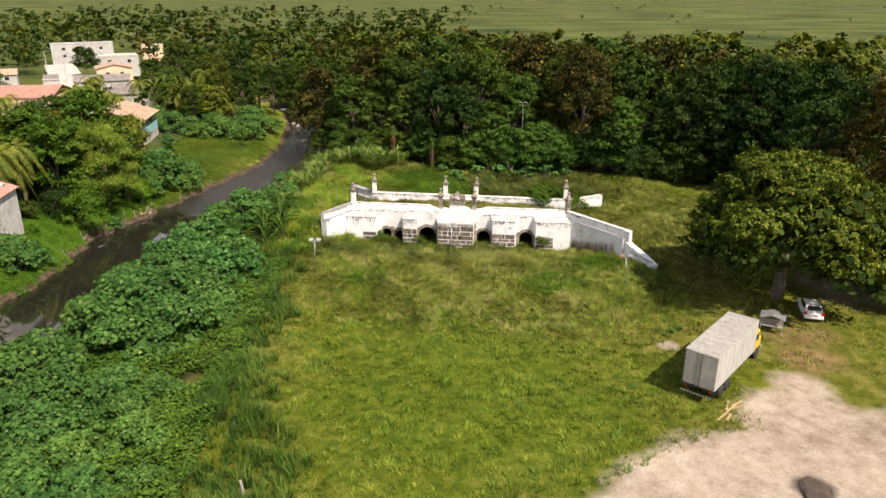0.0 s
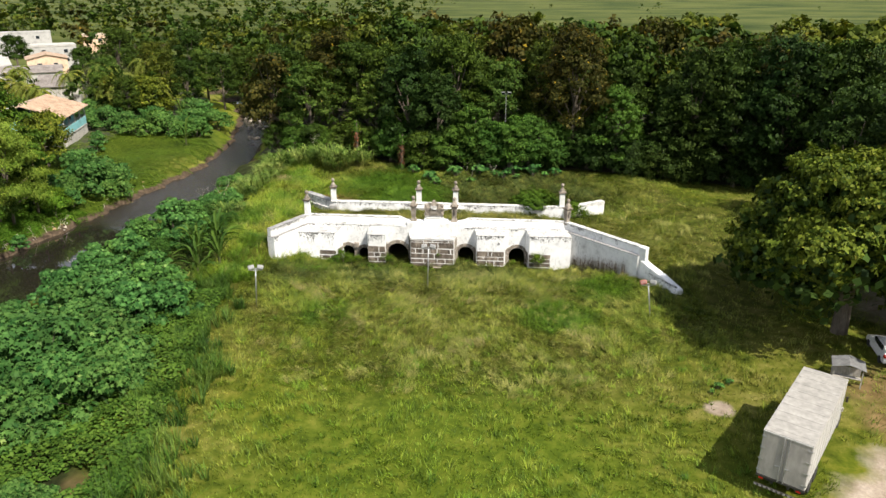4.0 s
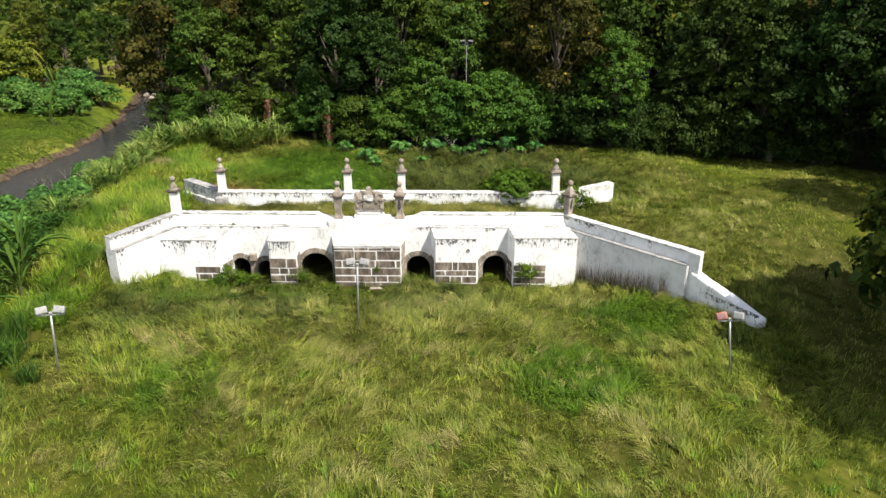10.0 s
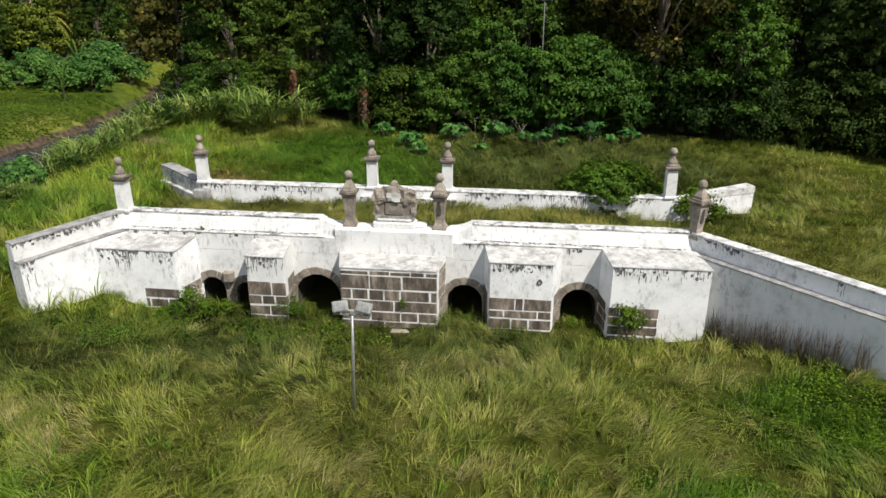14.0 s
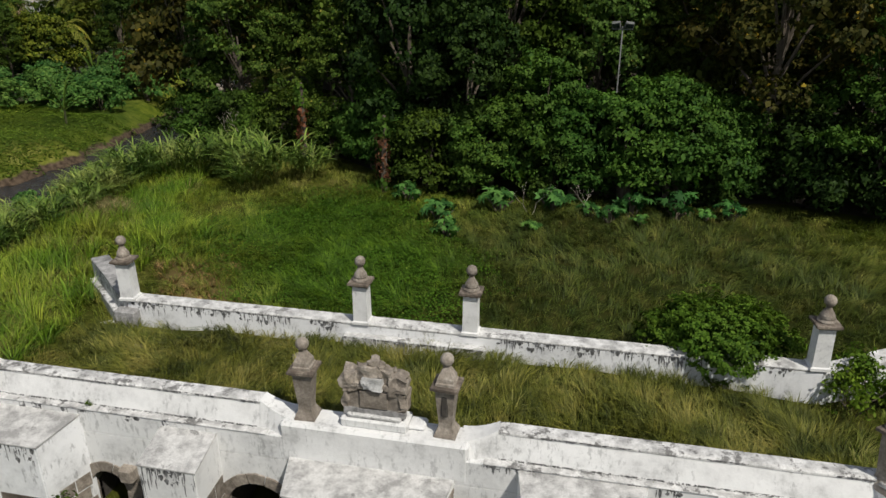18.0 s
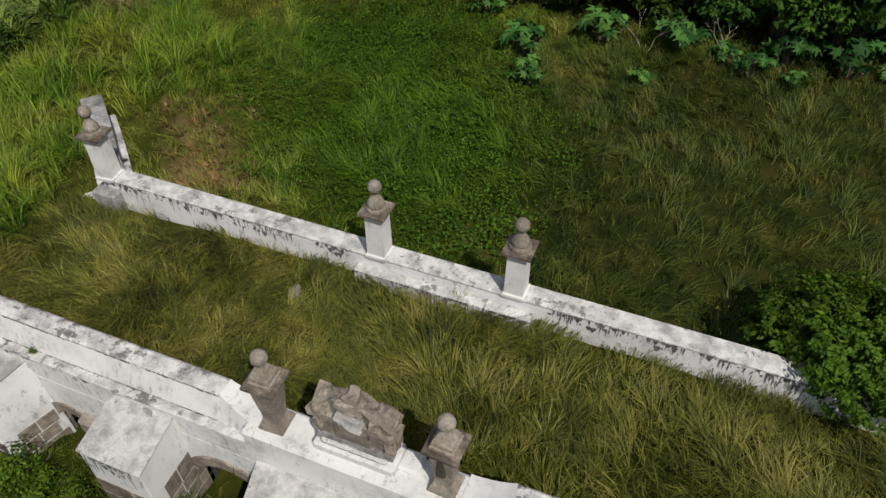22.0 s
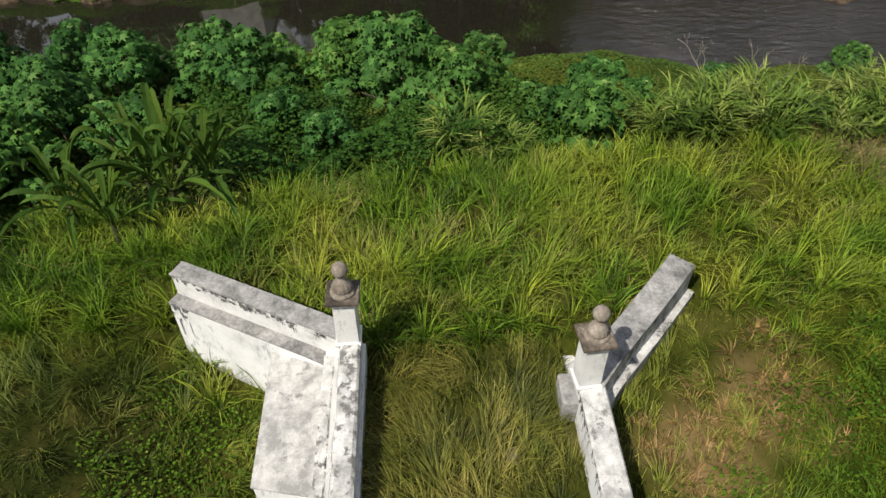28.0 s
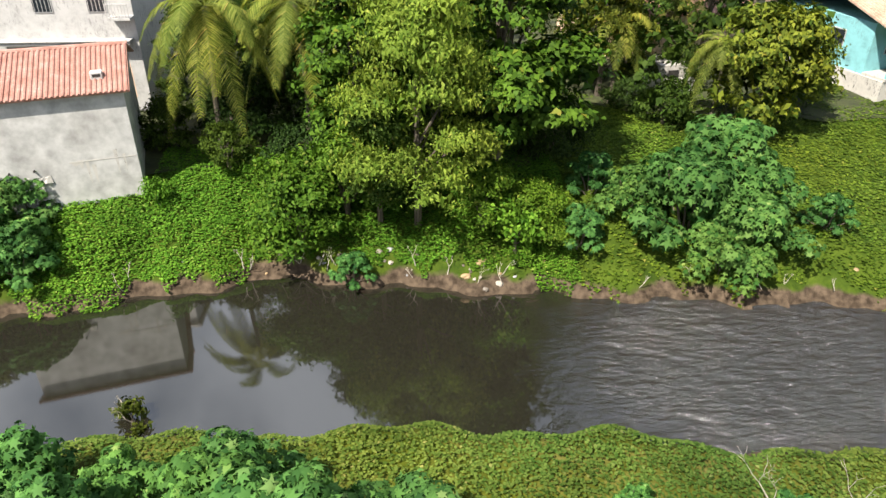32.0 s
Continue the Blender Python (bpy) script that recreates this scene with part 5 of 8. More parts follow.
def build_wood_floor():
    """Leaf litter under the closed crowns, dark with their shade painted in."""
    xs, deep = np.linspace(-36, 110, 74), np.linspace(2.0, 100, 50)
    gx, gd = np.meshgrid(xs, deep)
    gy = edge_line(gx) + gd
    gx = np.maximum(gx, near_edge(gy) + 1.0)
    i = np.arange(len(deep) - 1)[:, None] * len(xs) + np.arange(len(xs) - 1)
    f = np.stack([i, i + 1, i + len(xs) + 1, i + len(xs)], -1).reshape(-1, 4)
    ob = link("wood_floor", mesh_from("wood_floor", np.stack([gx, gy, height(gx, gy) + 0.12], -1).reshape(-1, 3), f), LITTER_SHADE, smooth=True)
    tagged(ob, "leaf litter under the trees of the wood, coloured shade-dark", "ground", kind="structure")
    xs, ys = np.linspace(-1, 40, 24), np.linspace(-60, 110, 90)
    gx, gy = np.meshgrid(xs, ys)
    gx = far_edge(gy) - 8.5 - 12 * ease(gy, 12, 18) * (1 - ease(gy, 55, 62)) - gx
    i = np.arange(len(ys) - 1)[:, None] * len(xs) + np.arange(len(xs) - 1)
    f = np.stack([i, i + 1, i + len(xs) + 1, i + len(xs)], -1).reshape(-1, 4)[:, ::-1]
    ob = link("yard_floor", mesh_from("yard_floor", np.stack([gx, gy, height(gx, gy) + 0.1], -1).reshape(-1, 3), f), YARD, smooth=True)
    tagged(ob, "dark litter and earth under the trees by the houses", "ground", kind="structure")


build_wood_floor()
# tall trees added to shade the right end of the wood
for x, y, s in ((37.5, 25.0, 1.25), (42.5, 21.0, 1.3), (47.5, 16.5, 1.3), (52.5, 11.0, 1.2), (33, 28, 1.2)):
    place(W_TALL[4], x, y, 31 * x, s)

# ---- grass ----
def blades(x, y, z, length, width, rs, lean_dir, lean, segs=2):
    """Bent, tapering grass blades, one piece each."""
    n = len(x)
    root = np.stack([x, y, z], -1)
    d = np.stack([np.cos(lean_dir), np.sin(lean_dir), 0 * x], -1)
    side = np.stack([-d[:, 1], d[:, 0], 0 * x], -1)
    twist = rs.uniform(-0.8, 0.8, n)[:, None]
    side = side * np.cos(twist) + d * np.sin(twist)
    rows = []
    for k in range(segs + 1):
        s = k / segs
        out = length * lean * s**1.6
        up = length * (s - 0.45 * lean * s**2.2)
        c = root + d * out[:, None] + np.array((0, 0, 1.0)) * up[:, None]
        w = (width * (1 - 0.5 * s))[:, None]
        if k == segs:
            rows.append(c)
        else:
            rows.append(c - side * w * 0.5)
            rows.append(c + side * w * 0.5)
    v = np.stack(rows, 1).reshape(-1, 3)
    base = np.arange(n)[:, None] * (2 * segs + 1)
    f = [np.concatenate([base + 2 * k, base + 2 * k + 1, base + 2 * k + 3, base + 2 * k + 2], 1) for k in range(segs - 1)]
    k = 2 * (segs - 1)
    tip = np.concatenate([base + k, base + k + 1, base + k + 2], 1)
    return v, ([np.concatenate(f)] if f else []) + [tip]


def lie(x, y):
    """The way the grass has been laid by the wind."""
    return 2.2 * np.sin(x * 0.21 + 0.7 * np.sin(y * 0.33)) + 1.9 * np.cos(y * 0.27 + np.sin(x * 0.4)) + 0.8 * np.sin(x * 0.9 + y * 0.7)


def tall_here(x, y):
    """Clumpiness of the meadow: 0 to 1."""
    return np.clip(0.5 + 0.3 * np.sin(x * 0.8 + 1.7 * np.sin(y * 0.5)) + 0.3 * np.sin(y * 1.1 + 1.3 * np.sin(x * 0.63 + 2)), 0, 1)


def bare_here(x, y):
    """True on the worn lot and in the bare spots."""
    out = np.zeros(len(x), bool)
    for cx, cy, r in ((27, -56, 12.6), (38, -52, 12), (29.8, -40, 3.4), (32.0, -35, 1.7), (44, -14, 4.5), (22.4, -30.3, 1.0), (36, -31, 1.8), (28.4, -48.9, 1.6)):
        out |= (x - cx) ** 2 + (y - cy) ** 2 < (r + 0.6 * np.sin(5 * np.arctan2(y - cy, x - cx))) ** 2
    return out


def clump(x, y):
    """Tussocks half a metre to a metre across, with gaps between: 0 to 1."""
    return 0.5 + 0.5 * np.sin(x * 4.1 + 1.7 * np.sin(y * 2.3) + 0.8 * np.sin(x * 0.9)) * np.sin(y * 3.6 + 1.5 * np.sin(x * 2.7 + 1) + np.sin(y * 0.7))


def meadow(name, label, area, per_m2, length, material, seed, width=0.035, lean=(0.45, 1.0), keep=None, level=None, per_tuft=5, tuft=0.13, segs=2):
    rs = np.random.RandomState(seed)
    x0, x1, y0, y1 = area
    n = int((x1 - x0) * (y1 - y0) * per_m2)
    tx, ty = rs.uniform(x0, x1, n), rs.uniform(y0, y1, n)
    ok = ~bare_here(tx, ty)
    if keep is not None:
        ok &= keep(tx, ty)
    ok &= rs.random(n) < 0.3 + 0.95 * clump(tx, ty)
    tx, ty = tx[ok], ty[ok]
    x = np.repeat(tx, per_tuft) + rs.normal(0, tuft, len(tx) * per_tuft)
    y = np.repeat(ty, per_tuft) + rs.normal(0, tuft, len(tx) * per_tuft)
    z = height(x, y) - 0.03 if level is None else level(x, y) - 0.02
    c = 0.45 + 0.75 * tall_here(x, y)
    l = length * c * (0.65 + 0.65 * clump(x, y)) * rs.uniform(0.6, 1.25, len(x))
    a = lie(x, y) + np.repeat(rs.normal(0, 1.3, len(tx)), per_tuft) + rs.normal(0, 0.8, len(x))
    v, f = blades(x, y, z, l, width * rs.uniform(0.6, 1.4, len(x)), rs, a, rs.uniform(*lean, len(x)), segs)
    return tagged(link(name, mesh_from(name, v, f), material), label, "grass", kind="stuff")


def off_bridge(x, y):
    inside = (x > -14.4) & (x < 14.4) & (y > -0.8) & (y < 6.7)
    for x0, x1 in ((-13.7, -10.0), (-7.0, -5.0), (-2.5, 2.5), (4.5, 8.0), (10.0, 14.0)):
        inside |= (x > x0) & (x < x1) & (y > -2.25) & (y < 0)
    inside |= (np.abs(wing_side(x, y, 14.1, 0, 20.95, -7.0)) < 0.75) & (x > 14) & (x < 21.4)
    inside |= (np.abs(wing_side(x, y, 21.05, -7.3, 23.75, -11.55)) < 0.5) & (x > 20.6) & (x < 24)
    inside |= (np.abs(wing_side(x, y, -14.05, 0, -16.65, -5.05)) < 0.7) & (x < -14) & (x > -17) & (y < 0.3)
    inside |= (np.abs(wing_side(x, y, -12.45, 6.15, -16.6, 9.75)) < 0.65) & (x < -12) & (x > -17.2) & (y > 5)
    inside |= (np.abs(wing_side(x, y, 14.0, 6.2, 18.95, 8.5)) < 0.45) & (x > 13.8) & (x < 19.2) & (y > 5)
    return ~inside


def field_side(x, y):
    return off_bridge(x, y) & (x > np.interp(y, (-62, -50, -33, -10, 3, 20, 40), (-9.5, -11.5, -14.5, -18.5, -19, -21, -24)) + 0.8 * np.sin(y * 0.8)) & (y < edge_line(x) + 1)


def deck_level(x, y):
    return 3.95 + 0.42 * (1 - (x / 14.5) ** 2) + 0.05 * np.sin(x * 1.3 + y)


meadow("meadow_grass", "knee-high mixed dry and green meadow grass", (-20, 26, -26, 6), 19, 0.56, BLADE, 1, 0.028, (0.1, 0.95), keep=field_side, per_tuft=6, tuft=0.1)
meadow("meadow_grass_front", "green meadow grass thinning out towards the lot", (-15, 27, -60, -26), 12, 0.42, BLADE, 2, 0.045, (0.2, 0.9), keep=field_side, per_tuft=5, tuft=0.14)
meadow("meadow_grass_behind", "rough grass between bridge and wood", (-22, 26, 6.6, 34), 16, 0.55, BLADE, 3, 0.026, (0.1, 0.95), keep=field_side, per_tuft=6, tuft=0.1)
meadow("meadow_grass_side", "rough grass on the open ground beside the bridge", (26, 48, -34, 24), 8, 0.42, BLADE, 4, 0.05, (0.2, 0.9), keep=field_side, tuft=0.18, segs=1)
meadow("deck_grass", "long matted grass over the bridge deck", (-14.4, 14.4, 0.45, 5.8), 38, 0.7, BLADE_DECK, 5, 0.026, (0.2, 1.0), level=deck_level, per_tuft=6, tuft=0.1)


def tufts(name, label, area, per_m2, length, material, seed, keep, level=None, per=34, spread=0.16, width=0.022, out=(0.35, 1.05), drift=0.9):
    """Bigger tussocks whose blades fall outwards and are laid by the wind."""
    rs = np.random.RandomState(seed)
    x0, x1, y0, y1 = area
    n = int((x1 - x0) * (y1 - y0) * per_m2)
    tx, ty = rs.uniform(x0, x1, n), rs.uniform(y0, y1, n)
    ok = keep(tx, ty) & ~bare_here(tx, ty) & (rs.random(n) < 0.25 + 0.75 * tall_here(tx * 0.37 + 3, ty * 0.37))
    tx, ty = tx[ok], ty[ok]
    n = len(tx)
    a = rs.uniform(0, 6.283, (n, per))
    rad = spread * np.sqrt(rs.random((n, per)))
    x, y = (tx[:, None] + rad * np.cos(a)).ravel(), (ty[:, None] + rad * np.sin(a)).ravel()
    wind = lie(tx, ty)[:, None]
    way = np.arctan2(np.sin(a) + drift * np.sin(wind), np.cos(a) + drift * np.cos(wind)) + rs.normal(0, 0.25, (n, per))
    size = (length * rs.uniform(0.6, 1.25, n))[:, None] * rs.uniform(0.65, 1.15, (n, per))
    z = height(x, y) - 0.03 if level is None else level(x, y) - 0.02
    v, f = blades(x, y, z, size.ravel(), width * rs.uniform(0.7, 1.3, n * per), rs, way.ravel(), rs.uniform(*out, n * per), 2)
    return tagged(link(name, mesh_from(name, v, f), material), label, "grass", kind="stuff")


def dry_zone(x, y):
    d = np.minimum.reduce([np.hypot((x - 2) / 1.5, y + 12.5) / 8.5, np.hypot(x - 23, (y - 2) / 1.6) / 7.5, np.hypot((x - 4) / 2, y + 24) / 7])
    return off_bridge(x, y) & field_side(x, y) & (d < 1.0 + 0.3 * np.sin(x * 0.9 + y * 0.6))


def swathe(x, y):
    return dry_zone(x, y) & (np.sin(x * 0.55 + 1.6 * np.sin(y * 0.4)) + np.sin(y * 0.8 + 1.2 * np.sin(x * 0.35)) > 0.55)


def green_zone(x, y):
    return field_side(x, y) & (y < -14)


tufts("dry_tussocks", "pale straw tussocks laid over by the wind", (-16, 32, -30, 14), 1.5, 0.85, BLADE_STRAW, 8, dry_zone, per=40, spread=0.22, width=0.02, out=(0.55, 1.35), drift=1.5)
tufts("dead_swathes", "tan dead grass lying in swathes", (-12, 16, -24, -6), 1.3, 0.75, BLADE_TAN, 13, swathe, per=40, spread=0.28, width=0.02, out=(0.6, 1.35), drift=1.8)
tufts("green_tussocks", "fresh green tussocks standing over the meadow", (-15, 26, -60, -14), 0.7, 0.62, BLADE_TALL, 9, green_zone, per=24, spread=0.2, width=0.034)
tufts("deck_tussocks", "pale bent tussocks in the deck grass", (-13.5, 13.5, 0.9, 5.3), 1.6, 0.75, BLADE_STRAW, 10, lambda x, y: y > 0, deck_level)


def disc(cx, cy, r):
    return lambda x, y: off_bridge(x, y) & (np.hypot(x - cx, y - cy) < r * (1 + 0.25 * np.sin(3 * np.arctan2(y - cy, x - cx) + cx)))


def open_meadow(x, y):
    return field_side(x, y) & (y > -26) & (np.minimum(np.hypot(x + 12.8, y - 11.5), np.hypot(x + 11.0, y - 9.0)) > 1.5 + 0.5 * np.sin(x * 3 + y * 2))


tufts("laid_grass_front", "long matted grass laid by wind before the arches", (-17, 25, -24, 1), 1.7, 0.95, BLADE, 21, open_meadow, per=24, spread=0.2, width=0.03, out=(0.8, 1.35), drift=1.6)
tufts("laid_grass_behind", "long matted grass behind the bridge", (-16, 26, 6.6, 26), 2.2, 0.9, BLADE, 22, open_meadow, per=24, spread=0.2, width=0.03, out=(0.7, 1.35), drift=1.4)
tufts("laid_deck_grass", "long matted grass on the deck", (-13.9, 13.9, 0.7, 5.5), 4.5, 0.95, BLADE_DECK, 23, lambda x, y: y > 0, deck_level, per=24, spread=0.2, width=0.026, out=(0.8, 1.35), drift=1.5)
for k, (cx, cy, rad, mat, n, l, text) in enumerate(((-12.8, 11.4, 1.9, BLADE_DEAD, 9, 0.5, "reddish dead grass patch behind the bridge"), (-11.0, 9.0, 1.6, BLADE_DEAD, 8, 0.45, "browning dead grass patch"), (-23.4, 18.9, 1.7, BLADE_TAN, 18, 1.2, "pale dead grass among the canes"),
                                                     (-16.6, 12.4, 2.2, BLADE_TALL, 5, 1.0, "yellow-green tussocks behind the wing wall"), (-17.6, 16.0, 2.6, BLADE_TALL, 6, 1.5, "tall yellow-green tussocks on the bank"), (-7.5, -16.5, 2.2, BLADE_TALL, 4, 0.8, "bright green tussock patch"))):
    tufts("grass_patch", text, (cx - rad * 1.3, cx + rad * 1.3, cy - rad * 1.3, cy + rad * 1.3), n, l, mat, 40 + k, disc(cx, cy, rad), per=22, spread=0.14, width=0.034, out=(0.4, 1.2), drift=0.6)


def build_deck():
    xs, ys = np.linspace(-14.7, 14.7, 60), np.linspace(0.3, 5.9, 12)
    gx, gy = np.meshgrid(xs, ys)
    i = np.arange(len(ys) - 1)[:, None] * len(xs) + np.arange(len(xs) - 1)
    f = np.stack([i, i + 1, i + len(xs) + 1, i + len(xs)], -1).reshape(-1, 4)
    ob = link("deck_soil", mesh_from("deck_soil", np.stack([gx, gy, deck_level(gx, gy)], -1).reshape(-1, 3), f), GROUND, smooth=True)
    tagged(ob, "earth fill on the bridge deck", "ground", kind="structure")


build_deck()


def bank_side(x, y):
    ex = np.interp(y, (-62, -50, -33, -10, 3, 20, 40), (-9.5, -11.5, -14.5, -18.5, -19, -21, -24))
    return off_bridge(x, y) & ~((x < np.interp(y, (-8, -4, -1, 6, 9, 14), (-20.9, -21.6, -22.4, -23.5, -23.8, -24.6))) & (y > -8) & (y < 14)) & (x < ex + 1.5 + 2.8 * ((y > -5) & (y < 16))) & (x > ex - 5.5 + 1.5 * np.sin(y * 0.6)) & (x > near_edge(y) + 2) & (np.hypot(x + 23.4, y - 18.9) > 1.3)


tufts("tall_bank_grass", "tall yellow-green grass along the top of the bank", (-30, -12, -12, 33), 4.6, 1.4, BLADE_TALL, 6, bank_side, per=28, spread=0.2, width=0.042, out=(0.2, 1.1), drift=0.35)
REED = make_blade_material("reed_blade", reed=True)


def reed_strip(x, y):
    edge = np.interp(y, (-66, -58, -50, -42, -35, -28, -20, -12), (1.0, -1.5, -5.0, -8.8, -11.5, -13.2, -15.6, -17.5)) + 0.9 * np.sin(y * 0.6) + 0.5 * np.sin(y * 1.7)
    wide = np.interp(y, (-66, -52, -40, -28, -12), (8.0, 7.5, 5.5, 3.6, 2.5))
    return (x < edge) & (x > edge - wide - 0.8 * np.sin(y * 0.9)) & (y > -69 + 3 * np.sin(x * 0.8) + 1.5 * np.sin(x * 2.1))


tufts("bank_reeds", "dense upright dark green reeds along the top of the bank", (-24, 2, -75, -12), 4.6, 1.5, REED, 7, reed_strip, per=22, spread=0.24, width=0.055, out=(0.12, 0.75), drift=0.5)


tufts("bank_straw", "bleached straw among the tall bank grass", (-30, -12, -12, 33), 1.5, 1.15, BLADE_STRAW, 12, bank_side, per=22, spread=0.3, width=0.034, out=(0.3, 1.1))


def elephant_grass(seed, canes=34, tall=3.3):
    """Upright canes, each with long leaves that arch away from it."""
    rs = np.random.RandomState(seed)
    ob = thing("elephant_grass", pose(0, 0, 0), "big arching clump of pale green elephant grass", "grass", "elephant grass clumps")
    a, r = rs.uniform(0, 6.283, canes), 0.95 * np.sqrt(rs.random(canes))
    top = tall * rs.uniform(0.6, 1.1, canes)
    lean = rs.uniform(0.1, 0.5, canes)
    v, f = blades(r * np.cos(a), r * np.sin(a), np.full(canes, -0.2), top, np.full(canes, 0.04), rs, a, lean, 4)
    link("cane_clump", mesh_from("cane_clump", v, f), BLADE_STRAW, ob, "straw-coloured canes")
    per = 8
    s = rs.uniform(0.35, 1.0, (canes, per)) ** 0.8
    out = top[:, None] * lean[:, None] * s**1.6
    x, y = (r[:, None] + out) * np.cos(a)[:, None], (r[:, None] + out) * np.sin(a)[:, None]
    z = top[:, None] * (s - 0.45 * lean[:, None] * s**2.2) - 0.2
    n = canes * per
    v, f = blades(x.ravel(), y.ravel(), z.ravel(), rs.uniform(1.0, 1.7, n), rs.uniform(0.09, 0.15, n), rs, (a[:, None] + rs.normal(0, 0.9, (canes, per))).ravel(), rs.uniform(0.75, 1.35, n), 5)
    link("leaf_clump", mesh_from("leaf_clump", v, f), BLADE_PALE, ob)
    return ob


ELEPHANT = [elephant_grass(s) for s in (51, 52, 53)]
r = random.Random(8)
for x, y, s in ((-25.5, 22, 0.8), (-24.5, 24.5, 0.9), (-25.2, 21.2, 0.7), (-16.5, 25.5, 0.95), (-15.2, 27.2, 1.05), (-17.8, 27.5, 1.0), (-26.4, 22.6, 0.8), (-25.6, 20.0, 0.75), (-24.4, 22.6, 0.8), (-24.2, 18.4, 0.6), (-26.4, 15.9, 0.7), (-26.2, 17.6, 0.66), (-26.2, 13.6, 0.62), (-25.8, 14.6, 0.65), (-26.2, 20.2, 0.74),
                (-25.0, 16.0, 0.7), (-26.0, 22.4, 0.8), (-23.0, 26.5, 0.9), (-26.0, 11.8, 0.65), (-24.6, 3.6, 0.7), (-23.8, 5.0, 0.55), (-25.8, 25.5, 0.85), (-20.0, 29.0, 0.9), (-13.5, 28.6, 0.8), (-21.6, 27.6, 0.95), (-25.2, 13.2, 0.7), (-24.6, 20.6, 0.7)):
    place(r.choice(ELEPHANT), x, y, r.uniform(0, 360), s)

# ---- river banks ----
def carpet(name, label, area, per_m2, size, material, seed, keep, lift=0.3, flat=1.6):
    """A mat of creeper leaves over the ground."""
    rs = np.random.RandomState(seed)
    x0, x1, y0, y1 = area
    n = int((x1 - x0) * (y1 - y0) * per_m2)
    x, y = rs.uniform(x0, x1, n), rs.uniform(y0, y1, n)
    ok = keep(x, y)
    x, y = x[ok], y[ok]
    hump = lift * (0.4 + 0.6 * tall_here(x * 1.3, y * 1.3)) * rs.random(len(x)) ** 0.5
    c = np.stack([x, y, height(x, y) + hump], -1)
    v, f = leaves(c, np.tile((0, 0, 0.6), (len(x), 1)), size * rs.uniform(0.6, 1.4, len(x)), rs, 0.8, 0.12, flat)
    return tagged(link(name, mesh_from(name, v, f), material), label, "creepers", kind="stuff")


def on_far_bank(x, y):
    up = far_edge(y) - x
    reach = np.interp(y, (-26, -6, -3, 10, 13, 18, 21, 40), (0.05, 0.1, 1.0, 1.0, 0.15, 0.2, 0.7, 0.6))
    return (up > reach + 0.4 * np.sin(y * 0.75 + 1) + 0.35 * np.sin(y * 1.9) + 0.25 * np.sin(y * 5.1)) & ~((y > -19.5) & (y < -9.6) & (x < -55.1 - 0.27 * (y + 9.7)))


def on_near_bank(x, y):
    ex = np.interp(y, (-62, -50, -33, -10, 3, 20, 40), (-9.5, -11.5, -14.5, -18.5, -19, -21, -24))
    shade = (y > 15) & (x > -31)
    return (x > near_edge(y) - 0.2) & (x < ex - 3) & ~(shade & (np.sin(x * 1.7 + y) + np.sin(y * 1.3 - x) < 0.9))


def creeper_lane(x, y):
    return on_near_bank(x - 3.0, y) & (np.hypot(x + 17.4, y + 41) > 1.6) & (y > -71 + 4 * np.sin(x * 0.5) + 2 * np.sin(x * 1.3 + 1) + 1.2 * np.sin(x * 3.7))


carpet("far_bank_creeper", "bright green creeper over the far bank", (-60, -46, -26, 14), 165, 0.155, LEAF_VINE, 61, on_far_bank, 0.4)
carpet("far_lawn_weeds", "low green weeds on the open far bank", (-70, -44, 14, 56), 46, 0.2, LEAF_LAWN, 62, on_far_bank, 0.22)
carpet("far_bank_upstream", "creeper along the far bank", (-62, -46, -82, -26), 10, 0.34, LEAF_VINE, 63, lambda x, y: on_far_bank(x, y) & (y > -72 + 5 * np.sin(x * 0.6) + 3 * np.sin(x * 1.7)), 0.4)
carpet("near_bank_creeper", "low olive creeper on the near bank", (-40.5, -22, -14, 30), 90, 0.14, LEAF_LIME, 64, on_near_bank, 0.35)
carpet("near_bank_upstream", "dense bright green creeper on the near bank", (-40, -9, -80, -14), 62, 0.28, LEAF_FRESH, 65, creeper_lane, 1.2, 0.9)


def lush_here(x, y):
    d = np.minimum.reduce([np.hypot((x + 6.0) / 1.15, y - 15.0) / 5.6, np.hypot(x + 11.5, y - 18.5) / 4.2, np.hypot(x + 7.5, y - 22.5) / 4.4, np.hypot(x + 2.5, y - 10.5) / 3.2])
    thin = np.random.RandomState(661).random(len(x))
    return (d < 0.8 + 0.45 * thin + 0.22 * np.sin(x * 1.3 + 2 * np.sin(y * 0.9)) + 0.1 * np.sin(y * 2.7)) & (y > 7.2) & (thin > 0.25)


def front_weeds(x, y):
    d = np.minimum.reduce([np.hypot((x - 12.5) / 1.3, y + 16.5) / 2.6, np.hypot(x - 17, y + 9.5) / 2.4, np.hypot((x + 12) / 1.4, y + 5.0) / 2.0, np.hypot((x + 4) / 2.4, y + 4.0) / 1.3])
    thin = np.random.RandomState(662).random(len(x))
    return off_bridge(x, y) & (d < 0.75 + 0.6 * thin + 0.3 * np.sin(x * 1.9 + 2 * np.sin(y * 1.3))) & (thin > 0.3)


def bank_vines(x, y):
    d = np.minimum.reduce([np.hypot(x + 25.2, y + 3.0) / 3.4, np.hypot(x + 25.4, y - 1.5) / 2.8, np.hypot(x + 25.8, y - 5.0) / 2.2, np.hypot(x + 27.6, y - 7.0) / 2.2, np.hypot(x + 29.5, y + 5.0) / 3.0])
    return d < 1.0 + 0.25 * np.sin(x * 1.7 + 2 * np.sin(y * 1.1))


